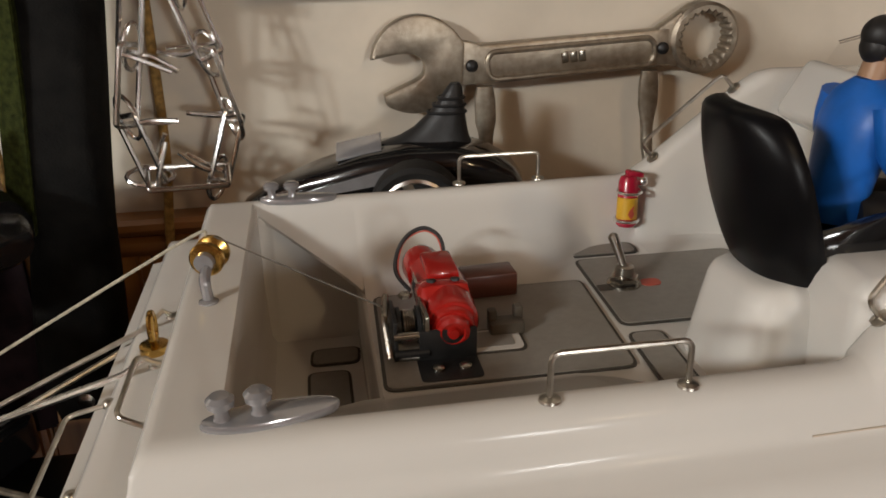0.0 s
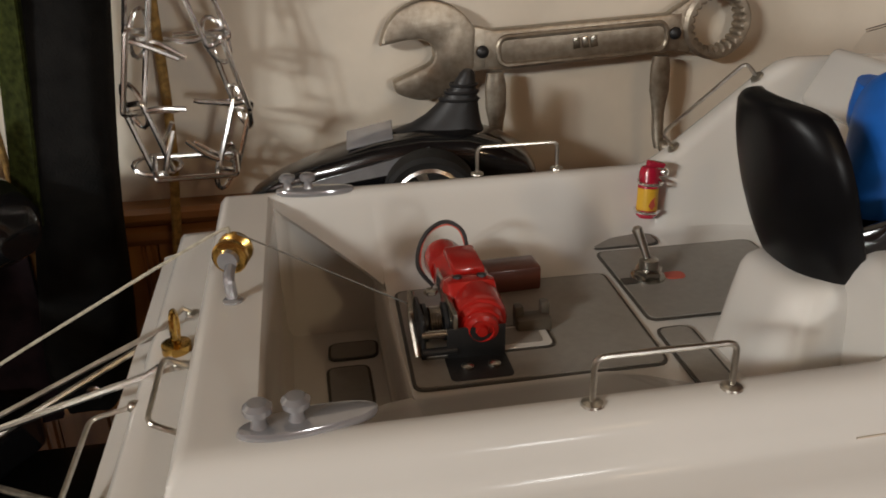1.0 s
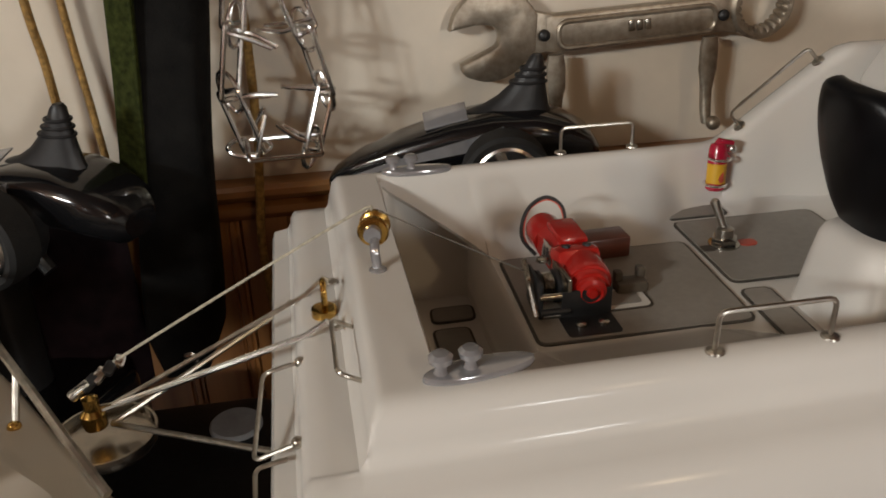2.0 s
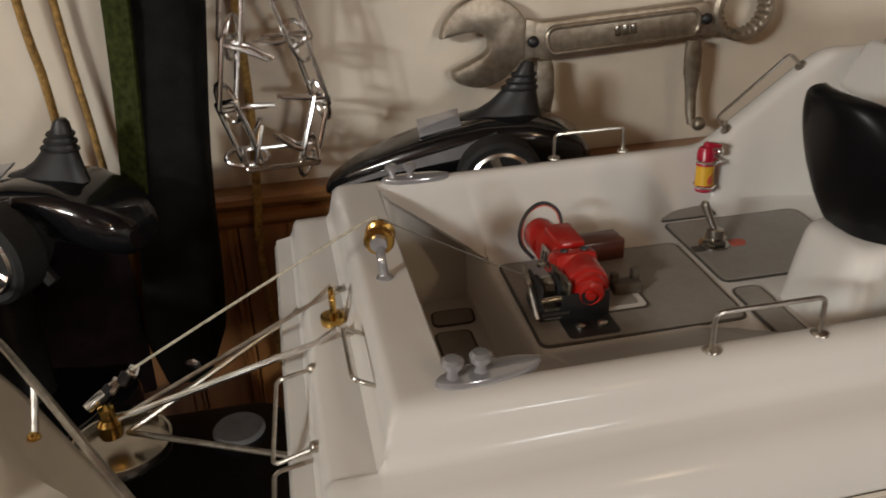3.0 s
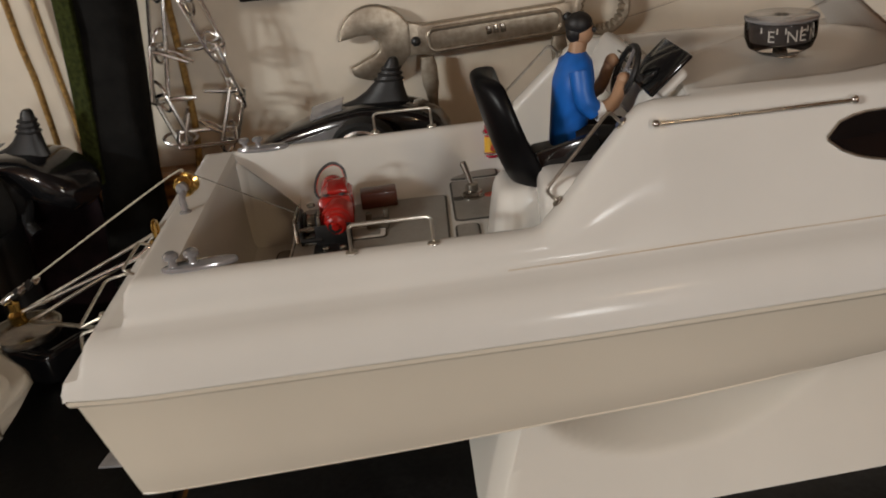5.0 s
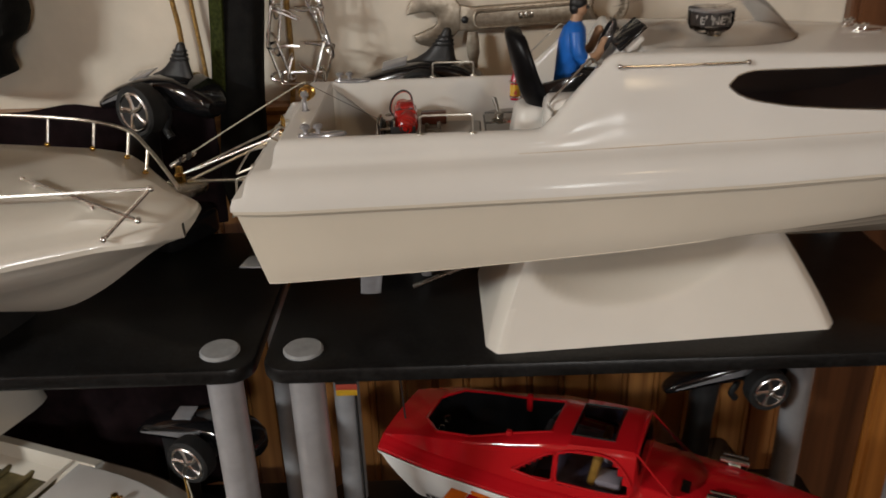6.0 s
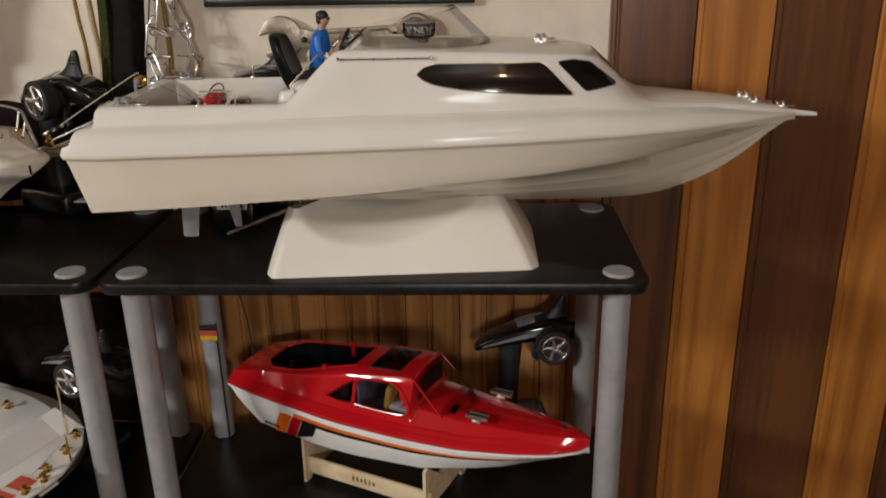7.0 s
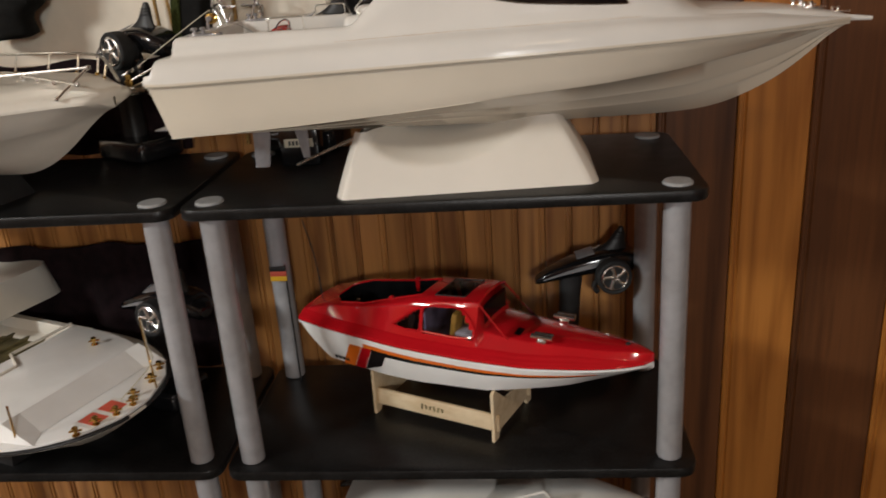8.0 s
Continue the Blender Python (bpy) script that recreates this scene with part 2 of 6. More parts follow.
# ---------------------------------------------------------------- mesh tools
class G:
    """Vertices and faces, with a material slot for each face."""

    def __init__(self, v=(), f=(), slot=0):
        self.v, self.f = [Vector(p) for p in v], [tuple(x) for x in f]
        self.s = [slot] * len(self.f)

    def add(self, o, slot=None):
        n = len(self.v)
        self.v += o.v
        self.f += [tuple(i + n for i in x) for x in o.f]
        self.s += o.s if slot is None else [slot] * len(o.f)
        return self

    def at(self, m):
        self.v = [m @ p for p in self.v]
        return self


def M(x=0, y=0, z=0, rx=0, ry=0, rz=0):
    return pose(x, y, z, rx, ry, rz)


def box(sx, sy, sz, bevel=0.0, seg=2):
    bm = bmesh.new()
    bmesh.ops.create_cube(bm, size=1.0)
    for v in bm.verts:
        v.co = Vector((v.co.x * sx, v.co.y * sy, v.co.z * sz))
    if bevel:
        bmesh.ops.bevel(bm, geom=bm.edges[:], offset=bevel, segments=seg, affect="EDGES", profile=0.5)
    return grab(bm)


def grab(bm):
    bm.verts.index_update()
    g = G([v.co.copy() for v in bm.verts], [[v.index for v in f.verts] for f in bm.faces])
    bm.free()
    return g


def grid(rows, close_u=False, close_v=False):
    """A skin over rows of points."""
    nu, nv = len(rows), len(rows[0])
    f = []
    for i in range(nu if close_u else nu - 1):
        for j in range(nv if close_v else nv - 1):
            a, b = i, (i + 1) % nu
            c, d = j, (j + 1) % nv
            f.append((a * nv + c, a * nv + d, b * nv + d, b * nv + c))
    return G([p for r in rows for p in r], f)


def loft(rings, cap=True):
    g = grid(rings, close_v=True)
    n = len(rings[0])
    if cap:
        g.f.append(tuple(range(n - 1, -1, -1)))
        g.f.append(tuple(range((len(rings) - 1) * n, len(rings) * n)))
        g.s += [0, 0]
    return g


def lathe(profile, n=20):
    """Turned about z; profile: radius, height."""
    return loft([[Vector((r * math.cos(2 * math.pi * k / n), r * math.sin(2 * math.pi * k / n), z)) for k in range(n)] for r, z in profile])


def tube(path, r, n=8, closed=False, cap=True):
    """A round wire along a path; r may be one radius or one for each point."""
    p = [Vector(q) for q in path]
    m = len(p)
    rings, up = [], None
    for i in range(m):
        a = p[(i - 1) % m] if closed or i else p[0]
        b = p[(i + 1) % m] if closed or i < m - 1 else p[-1]
        d = (b - a).normalized()
        if up is None:
            up = d.orthogonal().normalized()
        up = (up - d * up.dot(d)).normalized()
        w = d.cross(up)
        q = r[i] if isinstance(r, (list, tuple)) else r
        rings.append([p[i] + (up * math.cos(2 * math.pi * k / n) + w * math.sin(2 * math.pi * k / n)) * q for k in range(n)])
    if closed:
        return grid(rings, close_u=True, close_v=True)
    return loft(rings, cap)


def soft(path, k=4):
    """The path rounded by a Catmull-Rom spline."""
    p = [Vector(q) for q in path]
    out = []
    for i in range(len(p) - 1):
        a, b, c, d = p[max(0, i - 1)], p[i], p[i + 1], p[min(len(p) - 1, i + 2)]
        for j in range(k):
            t = j / k
            out.append(0.5 * ((2 * b) + (c - a) * t + (2 * a - 5 * b + 4 * c - d) * t * t + (3 * b - a - 3 * c + d) * t ** 3))
    return out + [p[-1]]


def bent(path, rad, k=4):
    """A polyline whose corners are rounded with about that radius."""
    p = [Vector(q) for q in path]
    out = [p[0]]
    for i in range(1, len(p) - 1):
        a, b, c = p[i - 1], p[i], p[i + 1]
        ra = min(rad, 0.45 * (b - a).length)
        rc = min(rad, 0.45 * (c - b).length)
        s, e = b + (a - b).normalized() * ra, b + (c - b).normalized() * rc
        for j in range(k + 1):
            t = j / k
            out.append(s * (1 - t) ** 2 + b * 2 * t * (1 - t) + e * t * t)
    return out + [p[-1]]


def slab(poly, h, bevel=0.0, seg=2):
    """A flat outline in x, y drawn up by h from z = 0, its edges eased."""
    bm = bmesh.new()
    vs = [bm.verts.new((x, y, 0)) for x, y in poly]
    f = bm.faces.new(vs)
    if f.normal.z < 0:
        f.normal_flip()
    bm.normal_update()
    r = bmesh.ops.extrude_face_region(bm, geom=[f])
    for v in r["geom"]:
        if isinstance(v, bmesh.types.BMVert):
            v.co.z += h
    bmesh.ops.recalc_face_normals(bm, faces=bm.faces[:])
    if bevel:
        es = [e for e in bm.edges if abs(e.verts[0].co.z - e.verts[1].co.z) < 1e-7]
        bmesh.ops.bevel(bm, geom=es, offset=bevel, segments=seg, affect="EDGES", profile=0.5)
    return grab(bm)


def round_rect(w, h, r, k=5):
    out = []
    for cx, cy, a0 in ((w / 2 - r, h / 2 - r, 0), (-w / 2 + r, h / 2 - r, 90), (-w / 2 + r, -h / 2 + r, 180), (w / 2 - r, -h / 2 + r, 270)):
        for j in range(k + 1):
            a = radians(a0 + 90 * j / k)
            out.append((cx + r * math.cos(a), cy + r * math.sin(a)))
    return out


def ball(r, sx=1, sy=1, sz=1, n=14):
    return lathe([(max(1e-5, r * math.sin(math.pi * k / n)), -r * math.cos(math.pi * k / n)) for k in range(n + 1)], n + 4).at(
        Matrix.Diagonal((sx, sy, sz, 1)))


def lerp(table, x):
    """Between the rows of a table of x, value."""
    if x <= table[0][0]:
        return table[0][1]
    for (a, u), (b, w) in zip(table, table[1:]):
        if x <= b:
            return u + (w - u) * (x - a) / (b - a)
    return table[-1][1]


def smooth_table(table, n=60):
    """The same table rounded off."""
    xs = [a for a, _ in table]
    q = [(xs[0] + (xs[-1] - xs[0]) * i / n) for i in range(n + 1)]
    w = (xs[-1] - xs[0]) / n * 1.6
    return [(x, sum(lerp(table, x + w * k) for k in (-1, -0.5, 0, 0.5, 1)) / 5) for x in q]


def thing(name, at=(0, 0, 0), label="", category="", group="", kind="", turn=0.0):
    ob = new(name)
    ob.empty_display_size = 0.02
    ob.matrix_basis = pose(*at, 0, 0, turn)
    return tagged(ob, label, category, group, kind)


def finish(name, g, mats, angle):
    me = bpy.data.meshes.new(name)
    me.from_pydata([tuple(p) for p in g.v], [], g.f)
    for m in (mats if isinstance(mats, (list, tuple)) else [mats]):
        me.materials.append(m)
    me.polygons.foreach_set("material_index", g.s)
    bm = bmesh.new()
    bm.from_mesh(me)
    bmesh.ops.recalc_face_normals(bm, faces=bm.faces[:])
    bm.to_mesh(me)
    bm.free()
    me.polygons.foreach_set("use_smooth", [True] * len(me.polygons))
    me.set_sharp_from_angle(angle=radians(angle))
    me.update()
    return me


def part(name, g, mats, parent, label="", angle=35):
    """One mesh under a thing or a part; the shape is given in the world."""
    root = parent
    while root.parent:
        root = root.parent
    g.at(root.matrix_basis.inverted())
    ob = new(name, finish(name, g, mats, angle))
    ob.parent = parent
    return tagged(ob, label)


def solo(name, g, mats, label="", category="", group="", kind="", base=(0, 0, 0), angle=35):
    """A thing that is one mesh; the shape is given in the world, its origin at base."""
    g.at(Matrix.Translation(base).inverted())
    ob = new(name, finish(name, g, mats, angle))
    ob.location = base
    return tagged(ob, label, category, group, kind)


# ---------------------------------------------------------------- the room
WALL_Y = 0.316
ZS = 0.900     # top of the upper shelf
ZL = 0.553     # top of the middle shelf
ZB = 0.206     # top of the low shelf


def plain(name, x0, x1, y0, y1, z0, z1, mat, label, bevel=0.0):
    g = box(x1 - x0, y1 - y0, z1 - z0, bevel).at(M((x0 + x1) / 2, (y0 + y1) / 2, (z0 + z1) / 2))
    return solo(name, g, mat, label, name.split("_")[0], kind="structure", base=((x0 + x1) / 2, (y0 + y1) / 2, z0))


plain("floor", -2.7, 2.0, -2.8, 0.42, -0.06, 0.0, CARPET, "brown carpeted floor of the hobby room")
# the ceiling is out of view; its dark colour only limits bounced light
plain("ceiling", -2.7, 2.0, -2.8, 0.42, 2.35, 2.41, CEILB, "unseen ceiling kept dark to hold down bounced light")
plain("wall_north", -2.7, 2.0, WALL_Y, WALL_Y + 0.10, 0.0, 2.35, PLASTER, "cream painted plaster wall behind the shelves")
# three walls out of view, given the dark plank wood to lower the bounce
plain("wall_south", -2.7, 2.0, -2.9, -2.8, 0.0, 2.35, PLKD, "unseen room wall in dark wood, keeps bounced light low")
plain("wall_west", -2.8, -2.7, -2.8, 0.42, 0.0, 2.35, PLKD, "unseen room wall in dark wood, keeps bounced light low")
plain("wall_east", 2.0, 2.1, -2.8, 0.42, 0.0, 2.35, PLKD, "unseen room wall in dark wood, keeps bounced light low")

# low boarding under the cream wall, with a moulded rail on top
dado = thing("panelling_low", (0.0, WALL_Y, 0.0), "orange oak beadboard panelling below the wall rail", "panelling", kind="structure")
EDGE_X = 0.551
x = EDGE_X - 0.0405
while x > -1.15:
    prof = [(0, 0), (0, -0.008), (0.0012, -0.010), (0.0305, -0.010), (0.0315, -0.0075), (0.0325, -0.0075), (0.0335, -0.0098), (0.0365, -0.0098),
            (0.0378, -0.0075), (0.0395, -0.0075), (0.0405, 0)]
    rings = [[Vector((x + a, WALL_Y - 0.001 + b, z)) for a, b in prof] for z in (0.0, 1.004)]
    part("board", loft(rings), BEAD, dado, angle=20)
    x -= 0.0405
rail = [(0, 1.004), (-0.012, 1.004), (-0.014, 1.008), (-0.014, 1.013), (-0.010, 1.016), (-0.016, 1.019), (-0.020, 1.023), (-0.020, 1.027), (-0.016, 1.029), (0, 1.029)]
solo("trim_rail", loft([[Vector((xx, WALL_Y - 0.001 + a, z)) for a, z in rail] for xx in (-1.15, EDGE_X)]), TRIM,
     "moulded oak rail along the top of the beadboard", "trim", kind="structure", base=(0, WALL_Y, 1.004), angle=25)

# wide boards at the end of the wall
planks = thing("panelling_high", (0.9, WALL_Y, 0.0), "full-height wall of alternating dark and amber varnished planks", "panelling", kind="structure")
edges = [EDGE_X, 0.662, 0.763, 0.895, 0.998, 1.125, 1.23]
for i, (a, b) in enumerate(zip(edges, edges[1:])):
    m = PLKL if i % 2 else PLKD
    prof = [(a, 0), (a, -0.012), (a + 0.002, -0.014), (a + 0.006, -0.014), (a + 0.008, -0.0115), (a + 0.010, -0.0115), (a + 0.0125, -0.015), (b - 0.003, -0.015),
            (b - 0.001, -0.012), (b - 0.0006, 0)]
    part("plank", loft([[Vector((u, WALL_Y - 0.001 + w, z)) for u, w in prof] for z in (0.0, 2.35)]), m, planks, angle=20)

# ---------------------------------------------------------------- shelf units
def shelf_unit():
    u = thing("shelf_unit", (0.2625, 0.11, 0.0), "black laminate shelf unit on silver-grey tube legs", "shelf", "shelf units")
    for z in (ZS, ZL, ZB):
        part("shelf", slab([(0.2625 + a, 0.1105 + b) for a, b in round_rect(0.587, 0.280, 0.022, 6)], 0.014, 0.003).at(M(0, 0, z - 0.014)), SHELFB, u)
    for px in (0.0, 0.525):
        for py in (0.0, 0.221):
            for lo, hi in ((ZL, ZS - 0.014), (ZB, ZL - 0.014), (0.0, ZB - 0.014)):
                leg = part("leg", lathe([(0.0135, lo), (0.0150, lo + 0.0015), (0.0150, hi - 0.001), (0.0140, hi)], 24).at(M(px, py, 0)), TUBE, u)
            part("cap", lathe([(0.0165, ZS), (0.0165, ZS + 0.0015), (0.0150, ZS + 0.0030), (0.0001, ZS + 0.0034)], 28).at(M(px, py, 0)), CAPM, u, "grey plastic cap")
    return u


unit = shelf_unit()
copy_thing(unit, pose(0.2625 - 0.594, 0.112, 0.0))

# ---------------------------------------------------------------- the white model cruiser
CY = 0.064
HALF = smooth_table([(-0.03, 0.112), (0.0, 0.115), (0.20, 0.116), (0.34, 0.113), (0.434, 0.105), (0.52, 0.090), (0.58, 0.072), (0.65, 0.042), (0.69, 0.020), (0.712, 0.0015)], 90)
CHB = smooth_table([(-0.03, 0.110), (0.0, 0.111), (0.25, 0.107), (0.35, 0.101), (0.44, 0.089), (0.52, 0.070), (0.58, 0.049), (0.63, 0.028), (0.68, 0.008), (0.70, 0.001)], 60)
CHZ = smooth_table([(-0.03, 0.985), (0.0, 0.986), (0.12, 0.992), (0.26, 1.002), (0.35, 1.0095), (0.44, 1.015), (0.52, 1.022), (0.58, 1.031), (0.63, 1.037), (0.67, 1.0440), (0.70, 1.0530)], 60)
KEEL = smooth_table([(-0.03, 0.966), (0.2, 0.963), (0.40, 0.962), (0.52, 0.964), (0.57, 0.968), (0.615, 0.984), (0.655, 1.007), (0.685, 1.034), (0.700, 1.050), (0.712, 1.0560)], 60)


def sheer(x):
    return 1.0425 + 0.026 * max(x, 0) - 0.0042 * max(0.0, (x - 0.40) / 0.31) ** 1.5


ZT = [(-0.03, 1.086), (0.186, 1.0875), (0.192, 1.090), (0.236, 1.134), (0.245, 1.136), (0.30, 1.1355), (0.42, 1.131), (0.476, 1.128), (0.495, 1.124), (0.513, 1.108), (0.528, 1.093), (0.540, 1.083), (0.553, 1.0795), (0.57, 1.0785),
      (0.644, 1.0725), (0.69, 1.0645), (0.712, 1.0590)]
ROOF = [(-0.03, 0.086), (0.186, 0.086), (0.236, 0.071), (0.40, 0.068), (0.455, 0.062), (0.478, 0.055), (0.495, 0.047), (0.513, 0.041), (0.528, 0.038), (0.540, 0.042), (0.56, 0.042), (0.65, 0.022), (0.712, 0.0005)]
RISE = [(0.30, 1.0), (0.48, 0.90), (0.56, 0.68), (0.65, 0.50), (0.712, 0.35)]
STEP = [(-0.030, 0.0), (-0.0297, 0.004), (-0.0283, 0.0085), (-0.0215, 0.0098), (-0.0203, 0.0125), (-0.0185, 0.0210), (-0.0160, 0.0236), (-0.003, 0.0246), (-0.001, 0.028), (0.0015, 0.0395), (0.004, 0.0432), (0.008, 0.044), (0.2, 0.2)]


def deck_row(x):
    """Half of the deck's cross-section at x: distance from the middle line, height."""
    h, zs, zt = lerp(HALF, x), sheer(x), lerp(ZT, x)
    k = min(1.0, h / 0.06)
    wr = min(lerp(ROOF, x), h * 0.8)
    cab = 0.0 if x < 0.19 else 1.0
    kr = k * lerp(RISE, x)
    zl = zs + 0.0245 * kr
    p = [(h, zs), (h - 0.0005 * k, zs + 0.005 * kr), (h - 0.0025 * k, zs + 0.012 * kr), (h - 0.0065 * k, zs + 0.0185 * kr), (h - 0.012 * k, zs + 0.0225 * kr),
         (h - 0.0185 * k, zl), (h - 0.0200 * k, zl + 0.0018 * kr)]
    b = (h - 0.0215 * k, zl + 0.005 * kr * lerp([(0.52, 1.0), (0.56, 0.3)], x))
    zt = max(zt, b[1] + 0.0004 * k)
    wr = min(wr, b[0] - 0.004 * k)
    # the upper side, up to the edge of the coaming or roof
    rise = max(zt - b[1], 0.0005)
    for t in (0.0, 0.2, 0.4, 0.6, max(0.72, 1 - 0.0038 / rise), max(0.88, 1 - 0.0016 / rise)):
        bulge = 0.0035 * math.sin(math.pi * t) * min(1.0, (zt - b[1]) / 0.03) - (0.0007 * k if t > 0.85 else 0.0)
        p.append((b[0] + (wr + 0.004 * k - b[0]) * t + bulge, b[1] + (zt - b[1]) * t))
    p += [(wr + 0.0020 * k, zt - 0.0004), (wr - 0.001 * k, zt)]
    # inward
    if 0.022 < x < 0.262:
        if x < 0.19:
            wi, wf = 0.081, lerp([(0.03, 0.045), (0.04, 0.040), (0.128, 0.037), (0.136, 0.0395), (0.146, 0.047), (0.156, 0.058), (0.166, 0.0655), (0.174, 0.068), (0.2, 0.070)], x)
            # the deep stern well, then the step up to the winch deck
            zf = lerp([(0.022, 1.0855), (0.0222, 1.0848), (0.0228, 1.082), (0.0236, 1.050), (0.0245, 1.026), (0.0265, 1.0225), (0.030, 1.022), (0.0628, 1.022), (0.0634, 1.030), (0.0638, 1.055), (0.0642, 1.0600), (0.0650, 1.061)], x)
        else:
            wi, wf = wr - 0.006, 0.068
            wf = min(wf, wi - 0.002)
            zf = lerp([(0.2, 1.061), (0.244, 1.061), (0.246, 1.09), (0.252, 1.115), (0.258, 1.131), (0.262, zt)], x)
        p += [(wi + 0.002, zt - 0.0002), (wi, zt - 0.0018), (wi + (wf - wi) * 0.10, zt - 0.006 if zt - zf > 0.012 else zt - 0.45 * (zt - zf)),
              (wi + (wf - wi) * 0.80, zf + (zt - zf) * 0.22), (wf + (wi - wf) * 0.06, zf + min(0.002, 0.1 * (zt - zf))), (wf - 0.003, zf), (wf * 0.5, zf), (0.0, zf)]
        if 0.0236 <= x < 0.0650:
            # the sloping side panel is cut off on the diagonal, and the well runs on underneath it
            e_ = max(0.0, (x - 0.0250) / 0.0400)
            sd = 0.0790 - 0.0405 * e_
            slope = [(0.0385, 1.0618), (0.0470, 1.0668), (wi + (wf - wi) * 0.10, zt - 0.006), (wi, zt - 0.0018)]
            zd = lerp(slope, sd)
            sm = max(wi + (wf - wi) * 0.10, 0.5 * (wi + sd))
            p[-6:] = [(sm, lerp(slope, sm)), (sd, zd), (sd + 0.0008, zd - 0.0016), (0.0780, zd - 0.0030), (0.0770, min(zf, zd - 0.004)), (0.0, zf)]
    else:
        cr = 0.0035 if x > 0.262 else 0.0
        cr *= k
        p += [(wr * q, zt + cr * (1 - q * q)) for q in (0.96, 0.92, 0.84, 0.7, 0.55, 0.4, 0.2, 0.0)]
    if x < 0.02:
        cap = zs + lerp(STEP, x)
        p = [(s, min(z, cap)) for s, z in p]
    return p


def deck_half(x, z):
    """Distance of the cabin's side from the middle line at that height."""
    row = deck_row(x)[:15]
    for (s0, z0), (s1, z1) in zip(row[6:], row[7:]):
        if z0 <= z <= z1:
            return s0 + (s1 - s0) * (z - z0) / max(1e-6, z1 - z0)
    return row[-1][0]


def deck_z(x, s):
    """Height of the deck at a distance from the middle line."""
    row = deck_row(x)
    best = row[-1][1]
    for (s0, z0), (s1, z1) in zip(row, row[1:]):
        if min(s0, s1) <= abs(s) <= max(s0, s1) and abs(s0 - s1) > 1e-6:
            best = z0 + (z1 - z0) * (abs(s) - s0) / (s1 - s0)
            break
    return best


cruiser = thing("model_boat", (0.34, CY, 0.962), "long glossy white model cabin cruiser with dark tinted windows", "model boat", "model boats")
xs = [-0.030, -0.0297, -0.0290, -0.0283, -0.025, -0.0215, -0.0203, -0.0194, -0.0185, -0.0172, -0.0160, -0.010, -0.003, -0.001, 0.0002, 0.0015, 0.0027, 0.004, 0.0060, 0.008, 0.011, 0.016, 0.0215, 0.0221, 0.0228, 0.0236, 0.0245, 0.0265, 0.0285, 0.0300, 0.0325, 0.036, 0.043]
xs += [0.050, 0.058, 0.0624, 0.0628, 0.0631, 0.0634, 0.0636, 0.0638, 0.0640, 0.0642, 0.0650, 0.068] + [0.074 + 0.008 * i for i in range(7)] + [0.128, 0.132, 0.136, 0.141, 0.146, 0.151, 0.156, 0.161, 0.166, 0.170, 0.178, 0.185, 0.1895, 0.1905]
xs += [0.196 + 0.006 * i for i in range(8)] + [0.2435, 0.2445, 0.246, 0.249, 0.252, 0.255, 0.258, 0.2615, 0.2625]
xs += [0.27 + 0.010 * i for i in range(20)] + [0.465, 0.470, 0.475, 0.480, 0.485, 0.490, 0.495, 0.500, 0.505, 0.510, 0.515, 0.520, 0.525, 0.530, 0.535, 0.545]
xs += [0.555 + 0.0095 * i for i in range(17)] + [0.712]
rows = []
for x in xs:
    r = deck_row(x)
    rows.append([Vector((x, CY - s, z)) for s, z in r] + [Vector((x, CY + s, z)) for s, z in reversed(r[:-1])])
deck = part("deck", grid(rows), GEL, cruiser, angle=50)

rows = []
hx = [-0.028 + 0.0082 * i for i in range(91)]
for x in hx:
    x = min(x, 0.711)
    h, zs = lerp(HALF, x), sheer(x)
    k = min(1.0, h / 0.05)
    cb, cz, kz = min(lerp(CHB, x), h * 0.97), lerp(CHZ, x), lerp(KEEL, x)
    kz = min(kz, cz - 0.0005)
    # the stern leans forward towards its foot
    lean = 0.018 * max(0.0, 1 - (x + 0.028) / 0.03)
    q = [(h + 0.0012 * k, zs + 0.0008), (h + 0.0014 * k, zs - 0.0012), (h + 0.0004 * k, zs - 0.0026), (h - 0.0036 * k, zs - 0.0034), (h - 0.0042 * k, zs - 0.006)]
    q += [(h - 0.0042 * k + (cb - h + 0.0042 * k) * t, zs - 0.006 + (cz - zs + 0.006) * t) for t in (0.33, 0.66, 0.97)]
    sw = lerp([(0.30, 0.0), (0.42, 0.0045), (0.70, 0.0045)], x) * k
    q += [(cb - 0.0005, cz), (cb - sw, cz - 0.0006)]
    for t0, st in ((0.34, 0.0022), (0.62, 0.0018)):
        fx = lerp([(0.28, 0.0), (0.40, 1.0), (0.70, 1.0)], x) * k * st
        a, b = cb - sw + (0 - cb + sw) * t0, cz + (kz - cz) * t0
        q += [(a + 0.0025 * k, b + 0.0012 * k), (a, b - fx), (a - 0.0016 * k, b - fx - 0.0002), (a - 0.0022 * k, b - 0.0012 * k)]
    q += [(0.0015 * k, kz + 0.0006), (0.0, kz)]
    zz = lambda z: x + lean * max(0.0, (zs - z) / 0.058)
    rows.append([Vector((zz(z), CY - s, z)) for s, z in q] + [Vector((zz(z), CY + s, z)) for s, z in reversed(q[:-1])])
g = grid(rows)
n = len(rows[0])
g.f.append(tuple(range(n)))
g.s.append(0)
part("hull", g, HULLW, cruiser, angle=38)

# stained seam along the step in the topsides
for side in (-1, 1):
    part("seam", tube([(x_, CY + side * (deck_row(x_)[6][0] + 0.0002), deck_row(x_)[6][1] + 0.0003) for x_ in [0.172 + 0.01 * i for i in range(32)]], 0.00030, 5), SEAM, cruiser)
